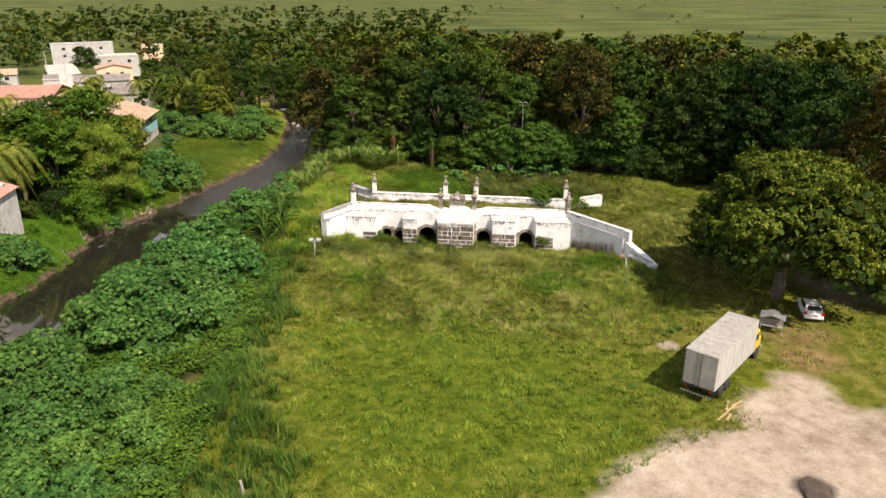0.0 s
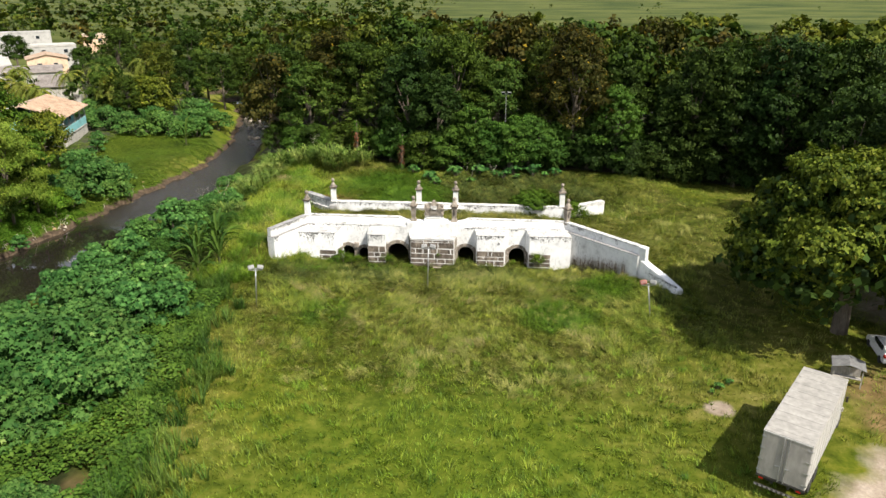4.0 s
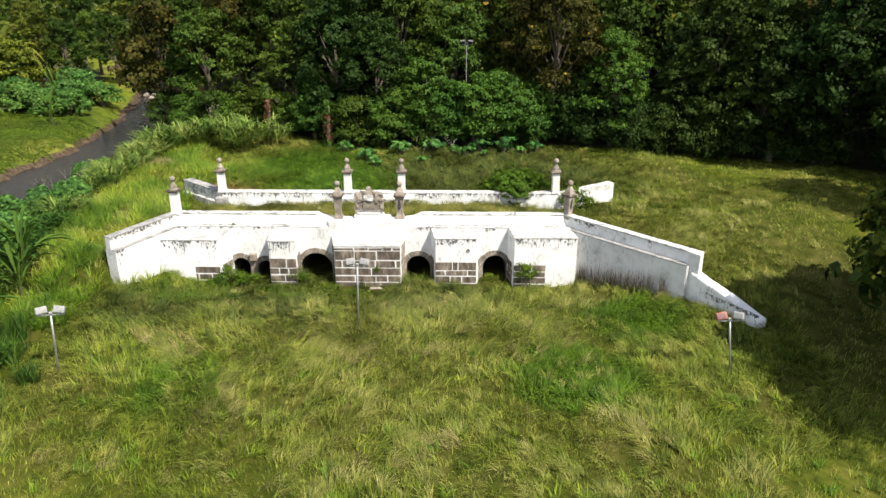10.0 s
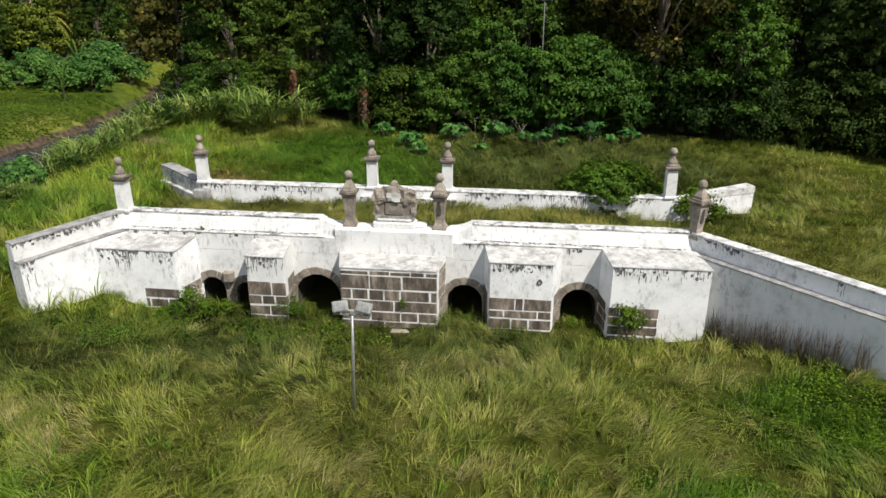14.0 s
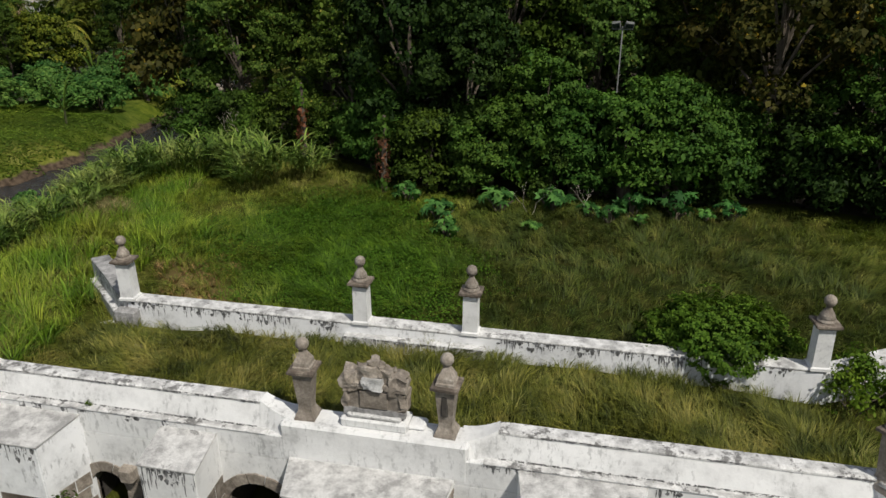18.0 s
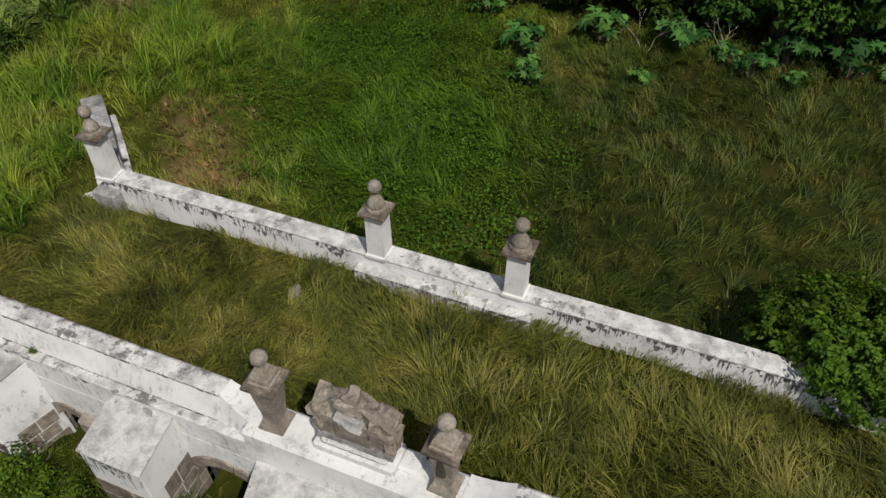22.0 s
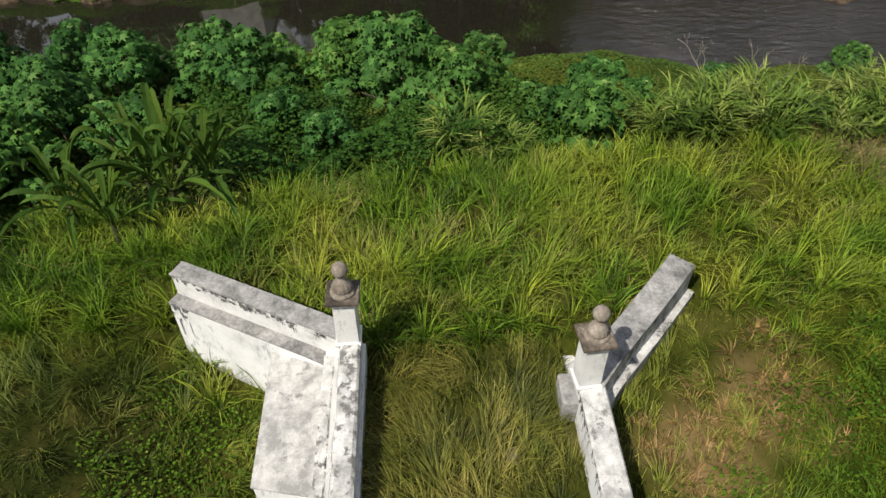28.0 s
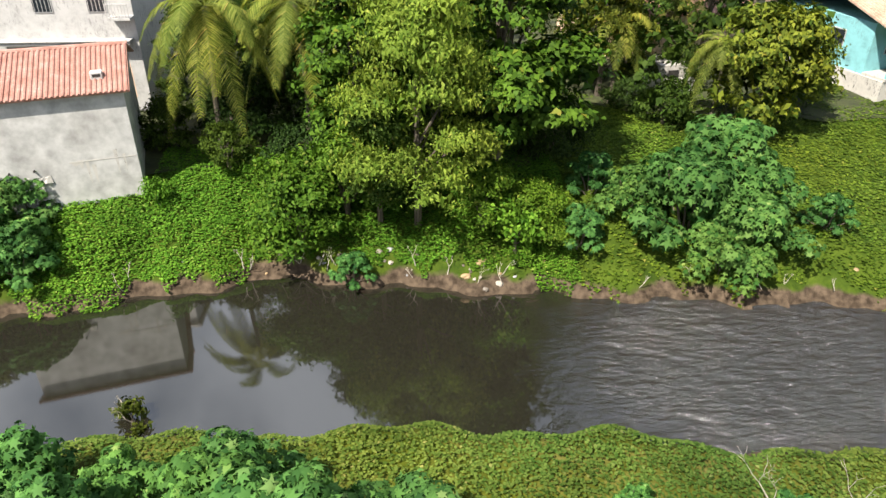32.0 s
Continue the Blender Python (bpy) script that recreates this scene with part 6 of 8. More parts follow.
carpet("bank_vines", "tangled green vines at the head of the bank", (-34, -22, -9, 10), 120, 0.17, LEAF_FRESH, 68, bank_vines, 2.1, 0.7)
carpet("lush_weeds", "dark green broad-leaved weeds behind the bridge", (-19, 4, 7, 28), 150, 0.105, LEAF_LUSH, 66, lush_here, 0.45, 0.8)
carpet("front_weeds", "fresh green broad-leaved weeds before the arches", (-17, 22, -21, -2), 110, 0.1, LEAF_LUSH, 67, front_weeds, 0.45, 0.8)


def palmate(centres, normals, sizes, rs, lobes=7):
    """Star-shaped castor leaves: each leaf a fan of pointed lobes."""
    n = len(centres)
    nrm = normals + rs.normal(0, 0.38, (n, 3)) + np.array((0, 0, 0.5))
    nrm /= np.linalg.norm(nrm, axis=1, keepdims=True)
    t = np.cross(nrm, rs.normal(0, 1, (n, 3)))
    t /= np.linalg.norm(t, axis=1, keepdims=True)
    b = np.cross(nrm, t)
    ring = [centres]
    for k in range(2 * lobes):
        a = math.pi * k / lobes
        rad = 0.55 if k % 2 == 0 else 0.25
        ring.append(centres + (t * math.cos(a) + b * math.sin(a)) * (sizes * rad)[:, None] - nrm * (sizes * (0.22 if k % 2 == 0 else 0.03))[:, None])
    v = np.stack(ring, 1).reshape(-1, 3)
    m = 2 * lobes + 1
    base = np.arange(n)[:, None] * m
    f = np.concatenate([np.concatenate([base, base + 1 + 2 * k, base + 2 + 2 * k], 1) for k in range(lobes)])
    g = np.concatenate([np.concatenate([base, base + 2 + 2 * k, base + 1 + (2 * k + 2) % (2 * lobes)], 1) for k in range(lobes)])
    return v, np.concatenate([f, g])


def castor(seed, radius, tall, count, size, lobes=6, material=None):
    rs = np.random.RandomState(seed)
    ob = thing("castor_bush", pose(0, 0, 0), "castor bean bush with star-shaped green leaves", "bush", "castor bushes on the banks")
    blobs = make_blobs(seed, tall, 0.2, radius, 15, 0.7)
    blobs = [(x * 1.12, y * 1.12, z, rad * (0.84 if rad < radius else 0.9), sq) for x, y, z, rad, sq in blobs]
    bm = bmesh.new()
    for b in blobs[1:8]:
        tube([(b[0] * 0.1, b[1] * 0.1, -0.3), (b[0] * 0.4, b[1] * 0.4, b[2] * 0.5), (b[0] * 0.85, b[1] * 0.85, b[2])], [0.07, 0.05, 0.025], 5, bm)
    part("stem", bm, BARK, ob)
    p, d = shell(blobs, count, rs, 0.15, 0.25)
    v, f = palmate(p, d * 0.8, size * rs.uniform(0.6, 1.25, len(p)), rs, lobes)
    link("foliage", mesh_from("foliage", v, f), material or LEAF_CASTOR, ob)
    return ob


CASTOR = [castor(71, 2.4, 4.2, 1150, 0.44, 6), castor(72, 1.6, 3.0, 600, 0.42, 6), castor(73, 3.4, 4.0, 1700, 0.46, 5, LEAF_CASTOR_PALE), castor(74, 4.4, 5.6, 2600, 0.5, 5, LEAF_CASTOR_PALE)]
r = random.Random(9)
for x, y, k, s in ((-32.5, -11.5, 0, 1.0), (-33.5, -8.5, 1, 1.1), (-31.5, -6.0, 0, 0.95), (-34.2, -4.5, 1, 0.9), (-30.3, 1.2, 0, 1.1), (-32.3, -1.0, 0, 0.9), (-29.0, 3.6, 0, 0.8), (-31.5, 3.2, 1, 0.9), (-29.6, 9.9, 1, 0.85),
                   (-25.9, 8.9, 1, 1.0), (-27.2, 6.9, 1, 0.8), (-31.5, 16.3, 1, 0.55), (-32.6, 11.9, 1, 0.4), (-28.9, 11.8, 1, 0.6), (-26.4, 9.2, 1, 0.75), (-26.6, 7.4, 1, 0.85), (-25.2, -1.6, 1, 0.8), (-34.3, -8.0, 0, 0.9), (-33.2, 23.9, 1, 0.75), (-33.4, -0.6, 0, 0.85), (-30.6, 5.0, 1, 1.1), (-34.5, -14.5, 0, 0.9), (-28.7, -13.5, 0, 1.0), (-31.0, -17.0, 0, 1.1), (-27.0, -10.0, 1, 1.1),
                   (-26.8, -3.6, 1, 0.9),
                   (-25.5, -14.5, 0, 0.9), (-22.5, -16.0, 0, 1.0), (-26.5, -18.5, 0, 1.1), (-29.5, -18.5, 3, 0.75), (-23.2, -20.5, 0, 1.05), (-34.0, -21.0, 2, 0.8), (-20.6, -19.5, 0, 0.9), (-26.5, -22.5, 3, 0.7), (-31.5, -23.0, 2, 0.8),
                   (-25.2, -31.0, 3, 1.12), (-29.0, -28.6, 3, 1.0), (-22.2, -28.2, 3, 0.9), (-21.2, -32.4, 3, 0.8), (-28.6, -33.4, 3, 0.95), (-24.6, -35.0, 3, 0.78), (-32.4, -30.6, 2, 0.95), (-19.6, -29.6, 2, 0.7),
                   (-29.6, -42.6, 3, 0.95), (-33.2, -40.0, 2, 1.0), (-26.4, -44.8, 3, 0.72), (-32.6, -45.4, 2, 0.95), (-28.0, -48.6, 2, 1.0),
                   (-23.2, -50.2, 3, 0.72), (-27.4, -52.8, 3, 0.8), (-19.8, -52.2, 2, 0.72), (-22.4, -55.6, 3, 0.75), (-17.2, -55.4, 2, 0.66), (-31.5, -51.0, 3, 0.75), (-18.2, -59.5, 3, 0.7), (-26.0, -58.5, 3, 0.8), (-14.6, -58.8, 2, 0.6), (-19.0, -46.5, 2, 0.7), (-21.5, -44.0, 3, 0.6), (-16.6, -49.5, 2, 0.66), (-20.5, -56.5, 3, 0.62), (-18.4, -43.2, 2, 0.55), (-13.8, -54.0, 2, 0.5), (-23.5, -61.5, 3, 0.7), (-16.5, -63.0, 2, 0.7),
                   (-51.4, 20.4, 2, 1.2), (-49.4, 22.9, 2, 0.95), (-53.6, 23.0, 2, 1.2), (-48.7, 21.4, 2, 0.75), (-52.6, 17.6, 2, 0.7), (-51.6, -17.0, 2, 0.9), (-53.6, -15.6, 1, 0.9), (-50.6, -14.6, 1, 1.0), (-50.5, 14.2, 1, 0.85), (-50.0, 1.9, 1, 0.7), (-50.0, -15.0, 0, 0.8), (-50.5, -17.5, 0, 0.9), (-54, 15.5, 1, 0.9),
                   (-52, 58, 2, 1.0), (-62, 54.5, 2, 0.9), (-66, 57.5, 2, 1.0), (-57, 57.5, 2, 1.0), (-70, 60, 2, 1.1), (-63, 63, 2, 1.1), (-54.5, 61, 2, 0.9), (-68, 66, 2, 1.1), (-72, 55, 2, 0.9), (-75, 63, 2, 1.2), (-64, 45, 1, 0.9), (-62, 40.5, 1, 0.8), (-56, 64, 2, 1.1), (-51, 66, 2, 1.0), (-60, 60, 2, 1.1), (-50.8, 28.0, 1, 0.8), (-58, 72, 2, 1.3), (-54.0, 68, 0, 1.2),
                   (-33.5, 27.0, 1, 0.55), (-31.5, 25.5, 1, 0.55)):
    place(CASTOR[k], x, y, r.uniform(0, 360), s)


def banana(seed, count=9, tall=3.4):
    """A banana plant: short stem and long, broad, torn leaf blades that arch over."""
    rr = random.Random(seed)
    ob = thing("banana_plant", pose(0, 0, 0), "banana plant with long arching torn leaves", "plant", "banana plants")
    part("stem", tube([(0, 0, -0.2), (0.03, 0, 0.8), (0.05, 0.05, tall * 0.33)], [0.14, 0.11, 0.08], 8), YARD, ob)
    for i in range(count):
        a = 2.39996 * i + rr.uniform(-0.3, 0.3)
        l = tall * rr.uniform(0.7, 1.0)
        up = rr.uniform(0.45, 1.35) if i % 3 else rr.uniform(1.2, 1.7)
        d, sd = Vector((math.cos(a), math.sin(a), 0)), Vector((-math.sin(a), math.cos(a), 0))
        tilt = rr.uniform(-0.5, 0.5)
        bm = bmesh.new()
        rows, rib = [], []
        for k in range(19):
            s = k / 18
            out = l * s * (1.0 - 0.38 * up)
            z = tall * 0.28 + l * up * (s - 0.62 * s * s) * 1.25 - 0.3 * l * max(0, 1 - up) * s * s
            w = 0.02 if s < 0.16 else 0.15 * math.sin(math.pi * min(1, 0.06 + 0.92 * (s - 0.16) / 0.84)) ** 0.55
            c = d * out + Vector((0, 0, z))
            rib.append(c)
            lift = Vector((0, 0, 1)) * w * 0.7
            wl, wr = w * rr.choice((1, 1, 0.9, 0.6)), w * rr.choice((1, 1, 0.9, 0.6))
            rows.append([bm.verts.new(c - sd * wl + lift * (1 + tilt)), bm.verts.new(c), bm.verts.new(c + sd * wr + lift * (1 - tilt))])
        for k, (p, q) in enumerate(zip(rows, rows[1:])):
            bm.faces.new((p[0], p[1], q[1], q[0]))
            bm.faces.new((p[1], p[2], q[2], q[1]))
        blade = part("leaf_blade", bm, LEAF_BANANA, ob)
        part("midrib", tube(rib, [0.03 - 0.0013 * k for k in range(19)], 4), LEAF_LIME, blade, "pale green midrib")
    return ob


BANANA = [banana(81, 13, 4.5), banana(82, 12, 4.0)]
for x, y, k, s, t in ((-21.6, -6.6, 0, 1.0, 20), (-22.2, -5.3, 1, 1.0, 80), (-20.7, -8.6, 1, 1.0, 150), (-23.2, -8.0, 0, 0.95, 210), (-22.2, -10.6, 0, 0.9, 300), (-23.6, -7.0, 1, 1.1, 10), (-64.6, 24.6, 1, 0.9, 0), (-54.2, -19.4, 0, 0.9, 60), (-52.6, -21.0, 1, 1.0, 160), (-50.5, 50, 0, 1.1, 0), (-58, 66, 0, 1.2, 90)):
    place(BANANA[k], x, y, t, s)


def dead_branches(name, x, y, z, seed, tall, n, label):
    rr = random.Random(seed)
    bm = bmesh.new()

    def grow(p, d, l, w, depth):
        q = p + d * l
        tube([p, p + d * l * 0.5 + Vector((rr.uniform(-1, 1), rr.uniform(-1, 1), 0)) * l * 0.08, q], [w, w * 0.8, w * 0.55], 4, bm)
        if depth:
            for _ in range(2 if depth > 1 else 3):
                e = (d + Vector((rr.uniform(-0.8, 0.8), rr.uniform(-0.8, 0.8), rr.uniform(-0.1, 0.5)))).normalized()
                grow(q, e, l * rr.uniform(0.5, 0.75), w * 0.55, depth - 1)

    for _ in range(n):
        grow(Vector((0, 0, -0.2)), Vector((rr.uniform(-0.7, 0.7), rr.uniform(-0.7, 0.7), 1)).normalized(), tall * 0.45, 0.035, 3)
    ob = part(name, bm, TWIG)
    ob.matrix_basis = pose(x, y, z)
    tagged(ob, label, "branches", "dead branches")


for i, (x, y, t, n) in enumerate(((-32.6, 16.6, 3.0, 2), (-31.2, 18.8, 2.6, 2), (-35.3, -9.6, 3.2, 2), (-34.2, -7.6, 2.6, 2), (-21.0, 34.5, 4.2, 4), (2.5, 24.2, 2.4, 2), (6.0, 24.4, 2.2, 2))):
    dead_branches("dead_branch", x, y, float(height(x, y)), 90 + i, t, n, "bare bleached branches standing in the undergrowth")

# ---- single trees ----
mango = make_tree("mango_tree", "broad dense mango tree with sunlit olive crown", 101, 14.8, 2.6, 10.0, 90, 62000, 0.33, LEAF_MANGO, "", squash=0.7, r0=0.55, spread=0.2, under=0.25, wide=0.7, lump=0.58)
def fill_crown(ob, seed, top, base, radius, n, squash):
    """Big leaves that close the heart of a broad crown, its shade painted into their colour."""
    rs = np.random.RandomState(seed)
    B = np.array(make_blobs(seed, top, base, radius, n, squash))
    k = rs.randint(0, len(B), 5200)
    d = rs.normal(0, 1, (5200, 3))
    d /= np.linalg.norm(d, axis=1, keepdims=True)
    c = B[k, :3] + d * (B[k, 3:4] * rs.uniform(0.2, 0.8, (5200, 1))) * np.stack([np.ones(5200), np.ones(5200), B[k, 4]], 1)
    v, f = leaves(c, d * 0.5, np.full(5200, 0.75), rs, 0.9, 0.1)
    link("inner_foliage", mesh_from("inner_foliage", v, f), LEAF_DEEP, ob, "inner leaves coloured dark as the crown's shade")


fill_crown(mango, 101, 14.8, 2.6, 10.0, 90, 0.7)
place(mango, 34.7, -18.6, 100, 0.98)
mango_b = make_tree("mango_tree", "wide shade tree beside the lot", 102, 11.0, 1.4, 7.5, 32, 13000, 0.58, LEAF_MANGO, "", squash=0.7, r0=0.5, under=0.35)
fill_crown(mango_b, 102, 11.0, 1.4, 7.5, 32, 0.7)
place(mango_b, 45.5, -15.0, 70, 1.05)
for i, (x, y, s) in enumerate(((44, 5, 1.1), (50, -3, 1.2), (56, -14, 1.1), (58, -26, 1.0))):
    place(W_TALL[4 if y > 0 else (i * 2) % 4], x, y, 40 * i, s)
# far bank
feather = make_tree("feathery_tree", "light green feathery-leaved tree on the river bank", 111, 13.2, 2.0, 4.4, 44, 19000, 0.24, LEAF_FEATHER, "", squash=0.5, r0=0.2, wide=0.5, droop=0.5, spread=0.3)
place(feather, -52.9, 5.6, 0, 1.0)
almond = make_tree("almond_tree", "tropical almond tree in tiers of big glossy leaves", 112, 14.5, 2.0, 5.2, 36, 9000, 0.42, LEAF_ALMOND, "", squash=0.35, r0=0.28, wide=0.6, flat=0.8)
place(almond, -57.5, 10.5, 0, 1.08)
place(almond, -58, 2.5, 120, 0.85)
place(almond, -64.5, 6.0, 200, 0.95)
guava = make_tree("bank_tree", "small bright green tree leaning over the bank", 113, 5.6, 0.8, 2.8, 20, 5200, 0.27, LEAF_LUSH, "small trees on the far bank", squash=0.6, r0=0.12, stems=2, flat=0.5)
place(guava, -52.6, -1.0, 0, 1.0)
place(guava, -53.4, 2.0, 100, 0.95)
place(guava, -52.0, 9.3, 140, 0.72)
place(guava, -51.3, 12.0, 60, 0.62)
vine_mound = make_tree("vine_mound", "stump smothered in dense green vine", 114, 3.2, 0.1, 1.4, 9, 1500, 0.3, LEAF_VINE, "", squash=0.9, r0=0.1)
place(vine_mound, -50.7, 10.8, 0, 1.0)
place(vine_mound, -54.6, -9.0, 40, 0.55)
olive = make_tree("bank_tree", "olive green tree beside the blue house", 115, 8.5, 1.2, 4.4, 26, 5000, 0.4, LEAF_MANGO, "small trees on the far bank", squash=0.6, r0=0.2, flat=0.3)
place(olive, -63.5, 29.5, 0, 1.0)
place(olive, -66.5, 32.8, 140, 0.8)
place(olive, -56.0, -23.0, 50, 0.8)
place(olive, -65.0, 66, 200, 1.1)
for i, (x, y, k, s) in enumerate(((-53, 3.5, 3, 0.5), (-57.5, -25, 0, 0.5), (-54.5, -29.5, 3, 0.5), (-58.5, -34, 1, 0.55), (-54.0, -39.0, 0, 0.5), (-56, -46, 3, 0.55), (-76, 24, 3, 0.8), (-77.5, 31, 0, 0.7), (-66.5, -9, 4, 0.55), (-66, -3.0, 4, 0.6), (-69, 2.5, 4, 0.6), (-68, 9, 4, 0.6), (-73, -8, 3, 0.6), (-70, 20, 1, 0.7), (-71, 10, 0, 0.7), (-78, 14, 1, 0.7), (-84, 22, 3, 0.8),
                                 (-67, 62, 0, 0.6), (-74, 66, 3, 0.7), (-62, 78, 0, 0.75), (-70, 84, 1, 0.9), (-80, 78, 3, 0.8), (-88, 84, 0, 0.8), (-78, 96, 1, 0.9), (-66, 98, 3, 0.9), (-90, 102, 0, 1.0), (-58, 88, 0, 0.8), (-60, 108, 1, 1.0),
                                 (-52, 90, 3, 0.6), (-56, 100, 0, 0.9), (-64, 118, 3, 1.0), (-76, 112, 0, 1.0))):
    place(W_TALL[k], x, y, 57 * i, s)


HOUSE_SPOTS = ((-94, 85, 9), (-111, 69, 10), (-86, 29, 9), (-102, 58, 6), (-165, 183, 14), (-123, 123, 8), (-134, 144, 10), (-146, 188, 7), (-115, 104, 9), (-134, 108, 6), (-147, 123, 8), (-74, 47, 11), (-60, -17, 10), (-72, -19, 10), (-137, 130, 6))


def clear_of_houses(x, y):
    """False on a house, and in the open strip before it."""
    for hx, hy, hr in HOUSE_SPOTS:
        if math.hypot(x - hx, y - hy) < hr:
            return False
        d = math.hypot(x - hx, y - hy)
        if hx < -80 and d < 26 and (x - hx) * 0.62 - (y - hy) * 0.78 > d * 0.85:
            return False
    return not (-178 < x < -110 and 88 < y < 170 and abs((x + 118) * 0.794 + (y - 95) * 0.607) < 8)


def build_far_trees():
    """The tree belt round the village and up the river."""
    rr = random.Random(17)
    for i in range(330):
        x, y = rr.uniform(-330, -45), rr.uniform(100, 330)
        if x > far_edge(y) - 5 and y < 130 or not clear_of_houses(x, y):
            continue
        scatter(rr.choices((0, 1, 2), (4, 4, 0.5))[0], x, y, rr.uniform(0, 360), rr.uniform(0.6, 1.0))
    for i in range(260):
        x, y = rr.uniform(-460, -60), rr.uniform(230, 640)
        scatter(rr.choices((0, 1), (3, 3))[0], x, y, rr.uniform(0, 360), rr.uniform(0.6, 0.95))
    for i in range(230):
        x, y = rr.uniform(-190, -62), rr.uniform(-60, 110)
        if not clear_of_houses(x, y) or x > far_edge(y) - 16:
            continue
        scatter(rr.choice((0, 1)), x, y, rr.uniform(0, 360), rr.uniform(0.4, 0.68))
    for i in range(60):
        a, d = rr.uniform(-0.55, 0.5), rr.uniform(350, 1700)
        s = rr.uniform(0.25, 0.6)
        for k in range(rr.randint(1, 4)):
            scatter(rr.choice((0, 1)), math.sin(a) * d + rr.uniform(-15, 15), math.cos(a) * d - 60 + rr.uniform(-6, 6), rr.uniform(0, 360), s * rr.uniform(0.6, 1.1))


build_far_trees()
join_scattered()


r = random.Random(19)
for x, y in ((-60.5, -9.5), (-62.5, -5.5), (-63.5, -1.5), (-61.5, 3.0), (-66.5, -7.0), (-68.0, 1.0), (-62.5, 12.5), (-66.0, 14.5), (-70.0, 7.0), (-72.5, -3.0), (-75.0, 3.0), (-70, 13.5), (-74, 20), (-67, 21.5), (-64.5, 23.5), (-72.5, 27.0), (-79, -4), (-80, 6), (-60.5, 8.5), (-57.5, -5.5), (-56.5, -1.0), (-58.6, 14.2)):
    place(DEEP_BUSH if r.random() < 0.6 else W_BUSH[1], x, y, r.uniform(0, 360), r.uniform(0.55, 0.95))


def palm(seed, tall, count=18, length=4.7):
    """A coconut palm: curved trunk and drooping feathered fronds."""
    rr = random.Random(seed)
    rs = np.random.RandomState(seed)
    ob = thing("coconut_palm", pose(0, 0, 0), "coconut palm with drooping yellow-tipped fronds", "palm tree", "coconut palms")
    part("trunk", tube([(0, 0, -0.3), (0.15, 0.1, tall * 0.4), (0.1, 0.3, tall * 0.75), (0, 0.3, tall)], [0.22, 0.17, 0.14, 0.13], 8), BARK, ob)
    for i in range(count):
        a = 2.39996 * i + rr.uniform(-0.2, 0.2)
        lift = 0.8 - 1.2 * (i / count) + rr.uniform(-0.1, 0.1)
        l = length * rr.uniform(0.85, 1.1)
        d = Vector((math.cos(a), math.sin(a), 0))
        pts = [Vector((0, 0.3, tall)) + d * l * s * (1 - 0.25 * s) + Vector((0, 0, l * (lift * s - 0.95 * s * s))) for s in np.linspace(0, 1, 7)]
        bm = tube(pts, [0.035, 0.03, 0.026, 0.022, 0.018, 0.012, 0.006], 4)
        sd = Vector((-d.y, d.x, 0))
        for k in range(56):
            s = 0.12 + 0.88 * k / 56
            j = min(int(s * 6), 5)
            p = pts[j].lerp(pts[j + 1], s * 6 - j)
            fw = (pts[j + 1] - pts[j]).normalized()
            ll = 0.95 * math.sin(math.pi * (0.15 + 0.8 * s)) + 0.12
            for side in (-1, 1):
                tip = p + sd * side * ll * 0.75 + fw * ll * 0.5 - Vector((0, 0, ll * (0.22 + 0.22 * rr.random())))
                mid = p.lerp(tip, 0.45) + Vector((0, 0, 0.06))
                a0, a1 = bm.verts.new(p + fw * 0.035), bm.verts.new(p - fw * 0.03)
                b0, b1 = bm.verts.new(mid + fw * 0.035), bm.verts.new(mid - fw * 0.03)
                c0 = bm.verts.new(tip)
                bm.faces.new((a0, a1, b1, b0))
                bm.faces.new((b0, b1, c0))
        part("frond", bm, LEAF_PALM, ob)
    return ob


PALM = [palm(121, 8.8, 20, 5.3), palm(122, 7.0, 15, 4.2)]
for x, y, k, s, t in ((-60.2, -6.4, 0, 1.0, 0), (-61.0, -1.0, 0, 1.0, 120), (-84, 44, 1, 1.0, 20), (-88, 52, 0, 1.0, 70), (-82, 58, 1, 1.0, 130), (-96, 66, 1, 1.1, 10), (-100, 46, 0, 0.9, 40), (-78, 28, 0, 0.8, 15), (-104, 84, 1, 1.1, 75), (-86, 74, 0, 0.9, 30), (-68.5, 20.5, 1, 0.9, 40), (-66, -3, 1, 0.9, 200), (-80, 22, 1, 1.0, 10), (-76, 14, 0, 1.0, 80), (-72, 64, 1, 1.1, 0), (-66, 72, 1, 1.1, 60), (-80.8, 78.7, 0, 1.05, 140), (-74.3, 85.0, 0, 1.1, 30), (-70.1, 87.5, 1, 1.3, 75), (-86, 60, 1, 1.0, 90), (-92, 66, 1, 1.0, 190), (-64, 26.5, 0, 0.7, 50)):
    place(PALM[k], x, y, t, s)

# ---- shrubs about the bridge ----
bush = thing("round_bush", pose(10.95, 7.3, 3.85), "round glossy green bush growing over the back parapet", "bush")
BUSH_BLOBS = [(0, 0, 1.5, 2.0, 0.78), (-1.7, 0.2, 1.2, 1.35, 0.8), (1.6, 0.3, 1.2, 1.4, 0.8), (0, -1.0, 1.4, 1.2, 0.8), (0.8, 1.0, 1.5, 1.5, 0.8), (-0.8, 1.0, 1.4, 1.5, 0.8), (0.6, -0.8, 1.9, 1.1, 0.8), (-0.9, -0.7, 1.8, 1.0, 0.8)]
link("crown", crown_mesh("crown", BUSH_BLOBS, 17000, 0.16, 131, 0.5, 0.1, 0.25, 0.3, 0.09, 20), LEAF_BUSH, bush)
